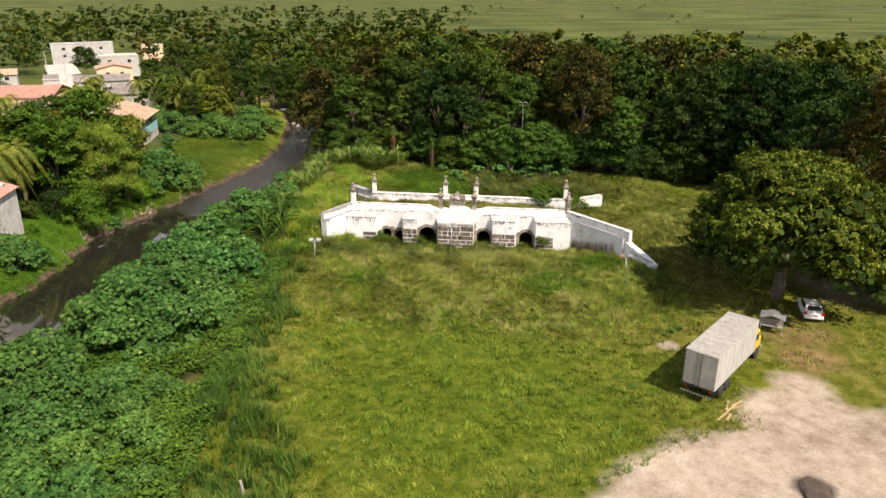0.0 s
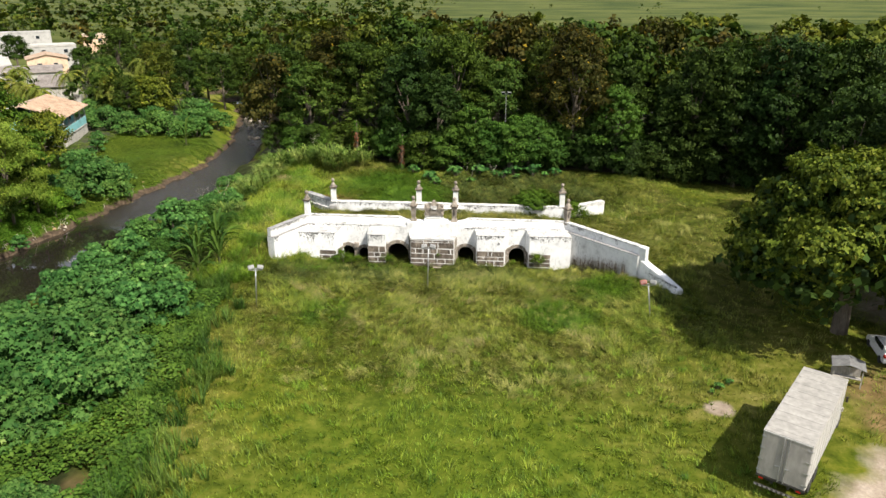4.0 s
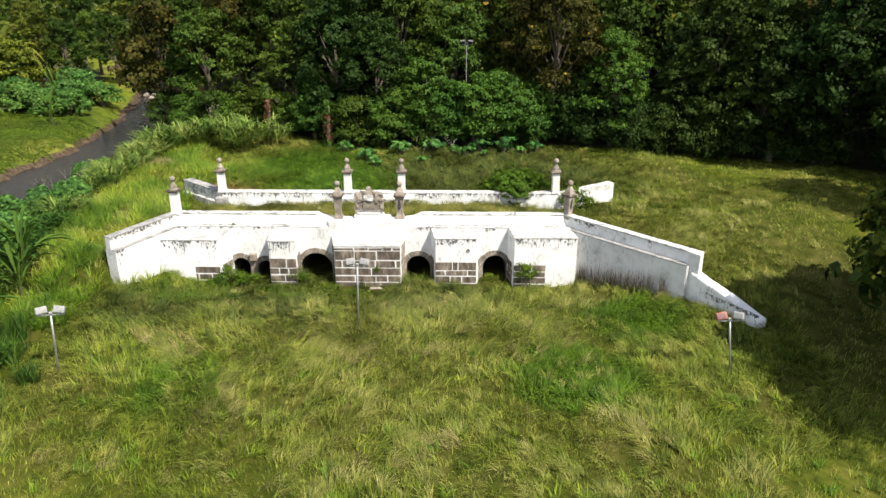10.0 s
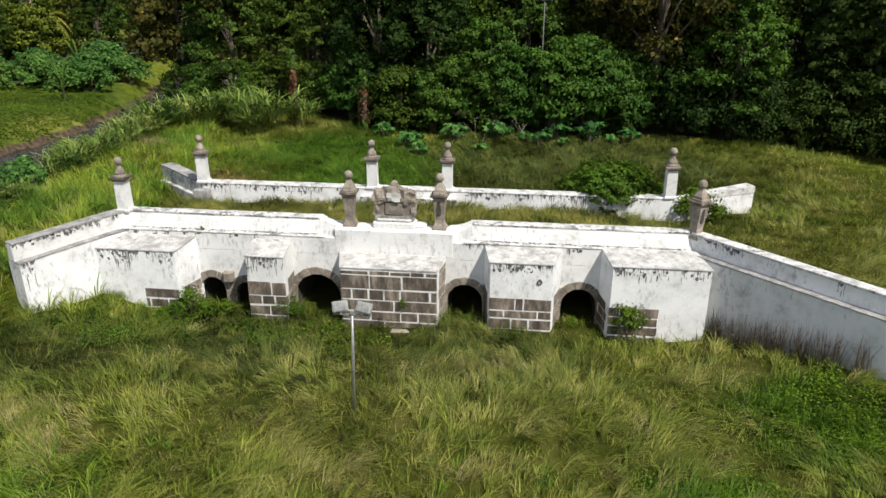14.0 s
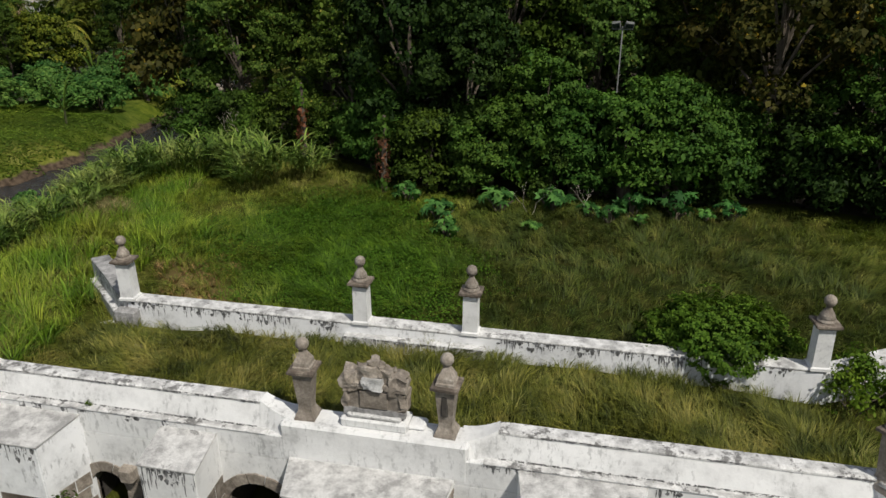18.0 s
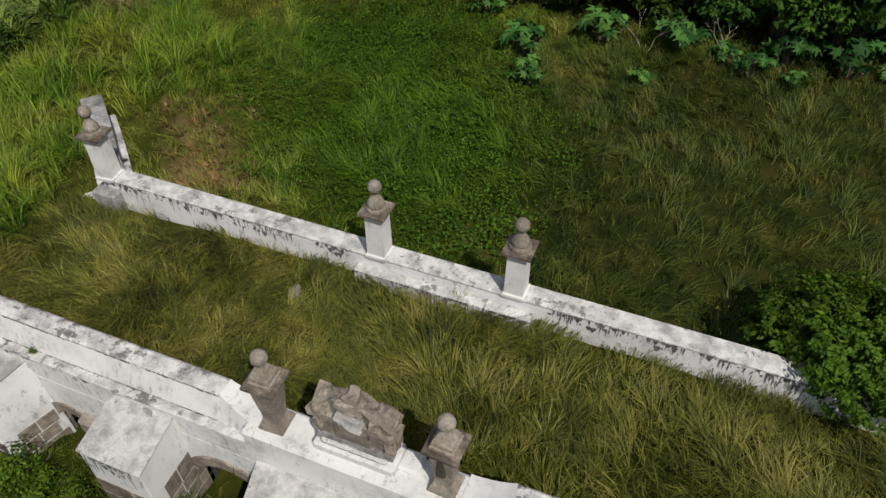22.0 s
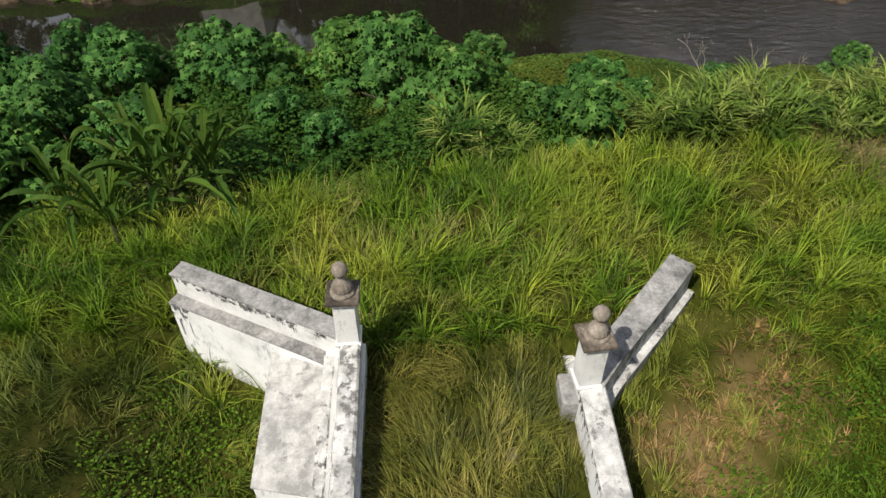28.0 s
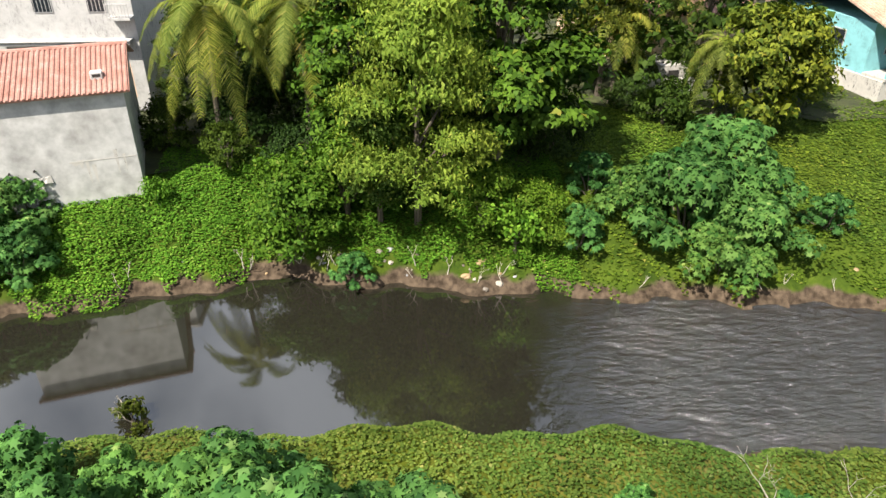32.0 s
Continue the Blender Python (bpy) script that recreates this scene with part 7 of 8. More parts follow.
part("trunk", tube([(0, 0, -0.3), (0.1, 0.05, 0.6), (0.2, 0, 1.4)], [0.12, 0.1, 0.05], 7), BARK, bush)
small = make_tree("small_shrub", "small leafy shrub growing from the masonry", 132, 1.5, 0.1, 0.8, 10, 600, 0.16, LEAF_BUSH, "shrubs on the bridge", r0=0.03, stems=3, spread=0.16)
for x, y, z, s in ((-9.6, -2.6, 1.0, 0.95), (-8.7, -2.9, 0.9, 0.8), (-10.9, -3.3, 0.9, 0.6), (-5.2, -2.0, 0.9, 0.75), (-9.0, -2.4, 0.9, 0.6), (-4.5, -2.3, 1.0, 0.55), (11.3, -2.6, 1.2, 1.05), (0.7, -2.25, 1.9, 0.3), (15.0, 5.6, 3.8, 1.1), (15.8, 6.3, 3.8, 1.3), (15.2, 7.0, 3.8, 0.9), (16.8, 6.0, 3.8, 0.8), (8.6, -1.6, 1.0, 0.4), (3.6, -1.8, 0.9, 0.4), (-8.0, -2.4, 1.0, 0.6), (-14.9, -1.65, 4.65, 0.16), (-9.7, -0.5, 4.75, 0.14)):
    m = pose(x, y, z, 0, 0, 70 * x) @ Matrix.Diagonal((s, s, s, 1))
    copy_thing(small, m).matrix_basis = m
small.matrix_basis = pose(-10.3, -3.0, 1.0) @ Matrix.Diagonal((0.65, 0.65, 0.65, 1))
weed = castor(133, 0.7, 0.9, 46, 0.46)
weed.name = "broad_leaf_weed"
tagged(weed, "low broad-leaved weed standing in the grass", "weed", "weeds in the meadow")
for i, (x, y, s) in enumerate(((-1.8, 19.6, 1.3), (0.5, 24.9, 1.7), (3.8, 24.8, 1.8), (8.6, 25.0, 1.6), (11.2, 25.4, 1.9), (-5.5, 25.2, 1.5), (-2.8, 22.6, 1.6), (2.8, 21.4, 0.9), (7.3, 23.7, 1.2), (9.0, 23.4, 0.8), (14.5, 26.0, 1.3), (13.0, 25.6, 0.9), (23.0, -27.6, 0.55), (23.9, -27.0, 0.45), (22.4, -28.2, 0.35), (6.1, 24.4, 1.0))):
    m = Matrix.Translation((x, y, float(height(x, y)))) @ Matrix.Rotation(i * 1.3, 4, "Z") @ Matrix.Diagonal((s, s, s, 1))
    if i:
        copy_thing(weed, m).matrix_basis = m
    else:
        weed.matrix_basis = m


def dry_stalks():
    rs = np.random.RandomState(7)
    n = 620
    spot_at = np.array((0.06, 0.1, 0.17, 0.24, 0.3, 0.36, 0.42, 0.5, 0.56, 0.63, 0.7, 0.8))
    t = spot_at[rs.randint(0, len(spot_at), n)] + rs.normal(0, 0.018, n)
    x = 14.6 + 5.9 * t + rs.normal(0, 0.1, n)
    y = -1.5 - 5.9 * t + rs.normal(0, 0.16, n) - 0.4
    v, f = blades(x, y, height(x, y), rs.uniform(0.6, 2.0, n), np.full(n, 0.026), rs, rs.uniform(0, 6.28, n), rs.uniform(0.02, 0.35, n), 3)
    return tagged(link("dry_stalks", mesh_from("dry_stalks", v, f), BARK), "dark dead weed stalks along the wing wall", "weeds", kind="stuff")


dry_stalks()
for i, (x, y, h) in enumerate(((-15.0, 31.2, 6.4), (-7.5, 26.5, 5.2))):
    rs = np.random.RandomState(140 + i)
    ob = thing("creeper_trunk", pose(x, y, float(height(x, y))), "dead trunk hung with reddening creeper", "tree trunk", "creeper trunks")
    part("trunk", tube([(0, 0, -0.3), (0.1, 0.05, h * 0.5), (0.2, -0.1, h)], [0.22, 0.18, 0.1], 8), BARK, ob)
    n = 420
    z = rs.uniform(0.3, h, n)
    a = rs.uniform(0, 6.283, n)
    rad = rs.uniform(0.15, 0.5, n)
    c = np.stack([rad * np.cos(a), rad * np.sin(a), z], -1)
    for name, mat, sel in (("red_creeper", LEAF_RED, (z < h * 0.75) & (z > h * 0.15) & (rs.random(n) < 0.6)), ("green_creeper", LEAF_FRESH, (z > h * 0.72) | (z < h * 0.2))):
        v, f = leaves(c[sel], np.stack([np.cos(a), np.sin(a), 0 * a], -1)[sel], rs.uniform(0.2, 0.45, sel.sum()), rs, 0.7)
        link(name, mesh_from(name, v, f), mat, ob)

# dry straw shrub against the pier of the second arch
shrub = thing("dry_shrub", pose(-5.0, -1.75, float(height(-5.0, -1.75))), "dry straw-coloured shrub leaning on a bridge pier", "shrub")
rs = np.random.RandomState(149)
a = rs.uniform(0, 6.283, 240)
for name, sel, mat in (("dry_stems", slice(0, 150), BLADE_STRAW), ("green_stems", slice(150, 240), BLADE_TALL)):
    n = len(a[sel])
    v, f = blades(0.3 * np.cos(a[sel]) * rs.random(n), 0.22 * np.sin(a[sel]) * rs.random(n), np.full(n, -0.1), rs.uniform(0.6, 1.7, n), rs.uniform(0.02, 0.045, n), rs, a[sel], rs.uniform(0.1, 0.7, n), 3)
    link(name, mesh_from(name, v, f), mat, shrub)

# ---- things on the meadow ----
GALV = surface("galvanised_steel", ((0.35, (0.3, 0.31, 0.32)), (0.65, (0.48, 0.49, 0.5))), 4.0, 0.45, 5, 0.1, 0.7, True)
# darker grey for the mast in the wood, tree shade put into its colour
MAST_SHADE_GREY = surface("shade_grey_mast", ((0.35, (0.09, 0.095, 0.09)), (0.65, (0.17, 0.175, 0.165))), 5.0, 0.8, 5, 0.15, 0.0, True)
LAMP_CASE = surface("grey_lamp_case", ((0.35, (0.22, 0.225, 0.225)), (0.65, (0.38, 0.38, 0.375))), 5.0, 0.6, 5, 0.15, 0.1, True)
LAMP_RED = surface("rusty_red_lamp", ((0.35, (0.36, 0.1, 0.08)), (0.65, (0.52, 0.22, 0.18))), 5.0, 0.7, 5, 0.2, 0.0, True)
TRUCK_WHITE = surface("truck_panel", ((0.3, (0.3, 0.287, 0.262)), (0.6, (0.335, 0.32, 0.295))), 0.5, 0.6, 5, 0.02, 0.0, True, (1, 1, 0.4))
TRUCK_SIDE = surface("truck_side_sheet", ((0.3, (0.405, 0.397, 0.385)), (0.6, (0.45, 0.443, 0.43))), 0.5, 0.5, 5, 0.02, 0.0, True, (1, 1, 0.3))
CHASSIS = surface("black_chassis", ((0.3, (0.015, 0.015, 0.015)), (0.7, (0.05, 0.045, 0.04))), 3.0, 0.6, 5, 0.1, 0.0, True)
RUBBER = surface("tyre_rubber", ((0.3, (0.015, 0.015, 0.016)), (0.7, (0.04, 0.038, 0.035))), 5.0, 0.85, 5, 0.2, 0.0, True)
RIM = surface("steel_rim", ((0.3, (0.3, 0.3, 0.3)), (0.7, (0.5, 0.5, 0.5))), 4.0, 0.5, 5, 0.0, 0.5, True)
CAB_YELLOW = surface("yellow_cab_paint", ((0.3, (0.62, 0.38, 0.03)), (0.7, (0.75, 0.5, 0.05))), 2.0, 0.35, 6, 0.03, 0.0, True)
CAR_WHITE = surface("white_car_paint", ((0.3, (0.7, 0.7, 0.7)), (0.7, (0.8, 0.8, 0.8))), 2.0, 0.25, 6, 0.0, 0.0, True)
RED_LIGHT = surface("red_tail_light", ((0.3, (0.35, 0.01, 0.01)), (0.7, (0.5, 0.03, 0.02))), 4.0, 0.2, 5, 0.0, 0.0, True)
TIMBER = surface("raw_timber", ((0.3, (0.3, 0.2, 0.1)), (0.7, (0.5, 0.36, 0.2))), 2.0, 0.85, 6, 0.3, 0.0, True, (1, 0.2, 1))
SHEET_DARK = surface("dull_roof_sheet", ((0.3, (0.1, 0.1, 0.1)), (0.7, (0.22, 0.22, 0.22))), 2.0, 0.8, 5, 0.1, 0.0, True)
GREY_WOOD = surface("grey_post_wood", ((0.3, (0.25, 0.23, 0.2)), (0.7, (0.45, 0.42, 0.38))), 3.0, 0.9, 6, 0.4, 0.0, True, (1, 1, 0.2))


def make_glass():
    m, nt, b = nodes_of("dark_glass")
    b.inputs["Base Color"].default_value = (0.02, 0.025, 0.03, 1)
    b.inputs["Roughness"].default_value = 0.06
    return m


GLASS = make_glass()


def floodlight(x, y, tall, red=False, turn=0.0, label="twin floodlights on a thin galvanised pole in the grass", dull=False, lean=0.0):
    # dull swaps steel and lamp case for the shade-darkened grey
    pole_coat, case_coat = (MAST_SHADE_GREY, MAST_SHADE_GREY) if dull else (GALV, LAMP_CASE)
    ob = thing("floodlight_mast", pose(x, y, float(height(x, y)), 0, lean, turn), label, "floodlight", "floodlight masts")
    part("pole", lathe(((0.055, -0.3), (0.05, tall * 0.5), (0.045, tall)), 10), pole_coat, ob, "", True)
    part("crossbar", box(-0.62, 0.62, -0.03, 0.03, tall, tall + 0.06, 0.008), pole_coat, ob)
    for s in (-1, 1):
        head = new("lamp_head")
        head.parent = ob
        head.matrix_basis = pose(s * 0.4, 0.06, tall + 0.28, -28, s * 7, s * -10)
        bm = box(-0.26, 0.26, -0.16, 0.1, -0.18, 0.18, 0.03, taper=0.0)
        part("housing", bm, LAMP_RED if red and s < 0 else case_coat, head)
        part("lamp_glass", box(-0.22, 0.22, 0.1, 0.115, -0.14, 0.14), GLASS, head, "dark lamp glass")
        for k in range(5):
            part("cooling_fin", box(-0.2 + 0.09 * k, -0.18 + 0.09 * k, -0.2, -0.155, -0.13, 0.13), case_coat, head)
        part("bracket", box(-0.03, 0.03, -0.05, 0.02, -0.26, -0.17), pole_coat, head)
    part("junction_box", box(-0.08, 0.08, -0.07, 0.07, tall + 0.06, tall + 0.2, 0.015), case_coat, ob)
    return ob


floodlight(0.62, -11.8, 4.0, turn=3, lean=1.5)
floodlight(-14.1, -17.0, 3.4, turn=20, lean=4)
floodlight(20.25, -16.4, 2.95, red=True, turn=-12, lean=-8)
floodlight(7.2, 29.4, 10.6, turn=178, label="tall twin floodlights on a mast among the trees, coloured grey as shade", dull=True)


def wheel(parent, x, y, r, w):
    hub = new("wheel")
    hub.parent = parent
    hub.matrix_basis = pose(x, y, r, 0, 90, 0)
    part("tyre", lathe(((r * 0.6, -w / 2), (r * 0.94, -w / 2), (r, -w * 0.35), (r, w * 0.35), (r * 0.94, w / 2), (r * 0.6, w / 2)), 22), RUBBER, hub, "", True)
    part("rim", lathe(((r * 0.58, -w * 0.46), (r * 0.6, -w * 0.5), (r * 0.6, w * 0.5), (r * 0.35, w * 0.42), (r * 0.15, w * 0.5)), 16), RIM, hub)


def build_truck():
    t = thing("box_truck", pose(22.98, -39.35, 2.93, 0, 0, -33.4), "box truck with plain white cargo body and yellow cab", "truck")
    w, l, z0, z1 = 1.25, 8.45, 1.18, 4.05
    part("cargo_box", box(-w, w, 0.06, l, z0, z1 - 0.03, 0.03), TRUCK_SIDE, t, "plain white sheet cargo box")
    part("cargo_roof", box(-w - 0.015, w + 0.015, 0.02, l + 0.015, z1 - 0.03, z1 + 0.02, 0.015), TRUCK_WHITE, t, "dusty cream roof sheet")
    for k in range(9):
        y = 0.5 + k * 0.93
        part("roof_seam", box(-w, w, y, y + 0.03, z1 + 0.02, z1 + 0.032), TRUCK_WHITE, t)
        for s in (-1, 1):
            part("side_rib", box(s * w - 0.012, s * w + 0.012, y, y + 0.04, z0 + 0.05, z1 - 0.06), TRUCK_SIDE, t)
    for s in (-1, 1):
        door = new("rear_door")
        door.parent = t
        part("door_panel", box(min(s * 0.02, s * (w - 0.04)), max(s * 0.02, s * (w - 0.04)), 0.0, 0.06, z0 + 0.06, z1 - 0.1, 0.015), TRUCK_WHITE, door, "dusty white cargo door")
        part("lock_rod", lathe(((0.022, z0 - 0.02), (0.022, z1 - 0.1)), 8, at=(s * 0.14, -0.03, 0)), GALV, door)
        part("rod_handle", box(min(s * 0.14, s * 0.4), max(s * 0.14, s * 0.4), -0.05, -0.02, z0 + 0.9, z0 + 0.95), GALV, door)
        for k in range(4):
            zz = z0 + 0.3 + k * 0.72
            part("hinge", box(min(s * (w - 0.22), s * (w + 0.02)), max(s * (w - 0.22), s * (w + 0.02)), -0.02, 0.02, zz, zz + 0.07), GALV, door)
        part("tail_light", box(min(s * 0.85, s * 1.08), max(s * 0.85, s * 1.08), -0.03, 0.06, 0.98, 1.08), RED_LIGHT, t)
        part("mud_flap", box(min(s * 0.65, s * 1.15), max(s * 0.65, s * 1.15), 0.9, 0.93, 0.35, 1.0), RUBBER, t)
        part("chassis_rail", box(s * 0.42 - 0.06, s * 0.42 + 0.06, 0.1, l + 2.0, 0.82, 1.12), CHASSIS, t)
    part("rear_frame", box(-w - 0.01, w + 0.01, -0.02, 0.08, z1 - 0.1, z1 - 0.02, 0.01), TRUCK_SIDE, t)
    part("sill", box(-w, w, -0.03, 0.1, z0 - 0.08, z0 + 0.05, 0.01), CHASSIS, t)
    bar = new("under_run_bar")
    bar.parent = t
    part("bar", box(-w, w, -0.12, -0.04, 0.52, 0.66, 0.01), CHASSIS, bar)
    for k in range(10):
        a = -w + 0.02 + k * 0.248
        part("reflector", box(a, a + 0.13, -0.126, -0.12, 0.53, 0.65), TRUCK_WHITE, bar, "white reflective stripe")
    for x in (-0.98, 0.98):
        for y in (1.75, 3.0):
            wheel(t, x, y, 0.5, 0.5)
        wheel(t, x * 1.02, l + 1.15, 0.5, 0.3)
    cab = new("cab")
    cab.parent = t
    bm = bmesh.new()
    prism([(-1.05, l + 0.15), (1.05, l + 0.15), (1.05, l + 1.6), (-1.05, l + 1.6)], 0.75, [2.85, 2.85, 2.6, 2.6], bm, 0.09)
    part("cab_shell", bm, CAB_YELLOW, cab, "yellow painted cab")
    part("hood", box(-0.98, 0.98, l + 1.5, l + 2.45, 0.7, 1.72, 0.12), CAB_YELLOW, cab)
    part("windscreen", prism([(-0.92, l + 1.55), (0.92, l + 1.55), (0.92, l + 1.64), (-0.92, l + 1.64)], 1.75, 2.45), GLASS, cab)
    for s in (-1, 1):
        part("side_window", box(min(s * 1.03, s * 1.065), max(s * 1.03, s * 1.065), l + 0.55, l + 1.35, 1.75, 2.35), GLASS, cab)
        part("mirror", box(min(s * 1.2, s * 1.34), max(s * 1.2, s * 1.34), l + 1.5, l + 1.56, 1.7, 2.1, 0.02), CHASSIS, cab)
        part("mirror_arm", box(min(s * 1.04, s * 1.22), max(s * 1.04, s * 1.22), l + 1.51, l + 1.54, 2.0, 2.03), CHASSIS, cab)
    part("front_bumper", box(-1.1, 1.1, l + 2.4, l + 2.55, 0.45, 0.75, 0.03), TRUCK_WHITE, cab)


build_truck()


def build_car():
    c = thing("hatchback_car", pose(36.6, -22.2, 3.0, 0, 0, -8), "white hatchback car parked under the mango tree", "car")
    bm = bmesh.new()
    prof = [(-1.9, 0.32), (1.95, 0.32), (2.0, 0.62), (1.85, 0.8), (0.95, 0.98), (0.35, 1.42), (-1.25, 1.45), (-1.75, 1.05), (-1.95, 0.95), (-2.0, 0.5)]
    lo = [bm.verts.new((-0.84 if z < 1.0 else -0.66, y, z)) for y, z in prof]
    hi = [bm.verts.new((0.84 if z < 1.0 else 0.66, y, z)) for y, z in prof]
    bm.faces.new(lo)
    bm.faces.new(hi[::-1])
    n = len(prof)
    for i in range(n):
        bm.faces.new((lo[i], hi[i], hi[(i + 1) % n], lo[(i + 1) % n]))
    bmesh.ops.bevel(bm, geom=list(bm.edges), offset=0.06, segments=2, affect="EDGES")
    part("body", bm, CAR_WHITE, c, "white car body")
    bm = prism([(-0.58, -1.72), (0.58, -1.72), (0.5, -1.38), (-0.5, -1.38)], 1.08, 1.4)
    part("rear_window", bm, GLASS, c)
    part("windscreen", prism([(-0.6, 0.5), (0.6, 0.5), (0.62, 0.88), (-0.62, 0.88)], 1.02, [1.36, 1.36, 1.08, 1.08]), GLASS, c)
    for s in (-1, 1):
        part("side_window", prism([(s * 0.69, -1.2), (s * 0.78, -1.2), (s * 0.78, 0.45), (s * 0.69, 0.45)], 1.02, 1.36), GLASS, c)
        part("tail_light", box(min(s * 0.62, s * 0.84), max(s * 0.62, s * 0.84), -2.02, -1.8, 0.75, 1.0, 0.02), RED_LIGHT, c)
        for y in (-1.25, 1.3):
            wheel(c, s * 0.76, y, 0.3, 0.2)
    part("bumper", box(-0.84, 0.84, -2.06, -1.9, 0.35, 0.62, 0.05), CAR_WHITE, c)
    part("number_plate", box(-0.22, 0.22, -2.075, -2.058, 0.66, 0.78), LAMP_CASE, c, "blank plate bar")


build_car()


def build_stall():
    s = thing("roadside_stall", pose(32.0, -26.3, 2.95, 0, 0, -20) @ Matrix.Diagonal((0.85, 0.85, 0.85, 1)), "small grey sheet-roofed stall under the tree", "stall")
    for x in (-1.05, 1.05):
        for y in (-0.7, 0.7):
            part("post", box(x - 0.04, x + 0.04, y - 0.04, y + 0.04, -0.1, 1.75), GREY_WOOD, s)
    for k in (-1, 1):
        bm = bmesh.new()
        q = [(0, -0.95, 2.05), (0, 0.95, 2.05), (k * 1.25, 0.95, 1.7), (k * 1.25, -0.95, 1.7)]
        top = [bm.verts.new((a, b, c + 0.03)) for a, b, c in q]
        low = [bm.verts.new(p) for p in q]
        bm.faces.new(top)
        bm.faces.new(low[::-1])
        for i in range(4):
            bm.faces.new((low[i], low[(i + 1) % 4], top[(i + 1) % 4], top[i]))
        part("roof_sheet", bm, SHEET_DARK, s, "grey roof sheet")
    part("counter", box(-1.0, 1.0, -0.75, -0.3, 0.75, 0.82, 0.01), GREY_WOOD, s)
    part("back_board", box(-1.0, 1.0, 0.66, 0.7, 0.1, 1.1), GREY_WOOD, s)
    d = thing("white_drum", pose(29.9, -27.4, 2.95), "dented white plastic drum beside the stall", "drum")
    part("drum_body", lathe(((0.27, 0), (0.3, 0.05), (0.3, 0.42), (0.31, 0.45), (0.3, 0.48), (0.3, 0.82), (0.27, 0.88)), 18), CAR_WHITE, d, "", True)
    part("drum_mouth", lathe(((0.2, 0.881), (0.2, 0.89)), 18), CHASSIS, d)


build_stall()
rr = random.Random(31)
for i, (x, y, a, l) in enumerate(((25.0, -40.6, 52, 3.0), (25.6, -40.1, 30, 1.5), (25.2, -39.7, 68, 1.3), (25.9, -39.5, 44, 1.2), (24.9, -41.4, 60, 1.0))):
    ob = part("timber_plank", box(-0.09, 0.09, -l / 2, l / 2, 0, 0.08, 0.01), TIMBER)
    ob.matrix_basis = pose(x, y, float(height(x, y)) + 0.02 + 0.05 * (i % 2), 2, 3 * rr.uniform(-1, 1), a - 90)
    tagged(ob, "raw timber plank lying beside the truck", "plank", "planks by the truck")
ob = part("wooden_post", tube([(0, 0, -0.4), (0.03, 0.02, 0.8), (0.0, 0.05, 1.55)], [0.11, 0.1, 0.085], 8), GREY_WOOD)
ob.matrix_basis = pose(-6.75, -54.3, float(height(-6.75, -54.3)), 3, -4, 0)
tagged(ob, "weathered grey wooden post in tall grass", "post")


def lumps(name, x, y, size, seed, material, label, category, group="", z=None):
    """A low irregular lump, such as a stone or a heap."""
    bm = bmesh.new()
    bmesh.ops.create_icosphere(bm, subdivisions=2, radius=1.0)
    q = random.Random(seed)
    off = Vector((q.uniform(0, 9), q.uniform(0, 9), q.uniform(0, 9)))
    for v in bm.verts:
        v.co *= 1 + 0.35 * noise.noise(v.co * 1.6 + off)
        v.co = Vector((v.co.x * size[0], v.co.y * size[1], v.co.z * size[2]))
    ob = part(name, bm, material)
    ob.matrix_basis = pose(x, y, float(height(x, y)) if z is None else z, 0, 0, q.uniform(0, 360))
    return tagged(ob, label, category, group)


SOIL = surface("dark_soil", ((0.3, (0.035, 0.026, 0.02)), (0.7, (0.09, 0.066, 0.05))), 1.6, 0.95, 7, 0.5)
lumps("soil_heap", 28.4, -49.2, (1.7, 0.95, 0.28), 1, SOIL, "dark brown heap of soil and ash on the pale dirt", "soil")
for i, (x, y, s) in enumerate(((-4.5, 4.4, 0.28), (-11.0, 4.1, 0.26))):
    lumps("deck_stone", x, y, (s, s * 0.7, 0.07), 40 + i, STONE_LIGHT, "pale stone lying in the deck grass", "stone", "stones on the deck", 4.42 - 0.2 * i)
rr = random.Random(77)
for i in range(34):
    y = rr.choice((rr.uniform(-4, 11), rr.uniform(-4, 11), rr.uniform(-20, 30)))
    x = float(far_edge(y)) - rr.uniform(0.2, 1.7)
    s = rr.uniform(0.06, 0.2) * rr.uniform(0.6, 1.4)
    lumps("bank_stone", x, y, (s, s * rr.uniform(0.6, 1.0), s * 0.6), 50 + i, rr.choice((COPING, STONE_LIGHT, TWIG, BARK, TIMBER)), "pale stone or rubbish on the muddy river bank", "stone", "stones on the bank")
for i in range(24):
    y = rr.uniform(60, 95)
    x = float(far_edge(y)) + rr.uniform(0.5, 7)
    s = rr.uniform(0.25, 0.6)
    lumps("river_rock", x, y, (s, s, s * 0.7), 150 + i, STONE_LIGHT, "wet rock in the river rapid", "rock", "rocks in the rapid", -0.75)
# debris raft in the river
d = make_tree("debris_clump", "clump of leafy drift debris caught in the river", 171, 1.1, -0.1, 0.7, 7, 420, 0.24, LEAF_OLIVE, "", r0=0.04, spread=0.14)
d.matrix_basis = pose(-40.4, -6.7, -0.85)
dead_branches("drift_branch", -40.3, -6.6, -0.8, 172, 1.5, 2, "bare drift branches in the river")
for i in range(26):
    y = rr.choice((rr.uniform(-4, 11), rr.uniform(-10, 28)))
    dead_branches("root_tangle", float(far_edge(y)) - rr.uniform(0.1, 0.8), y, -0.1 + rr.uniform(-0.2, 0.5), 180 + i, rr.uniform(0.7, 1.4), 1, "pale roots and twigs on the muddy bank")

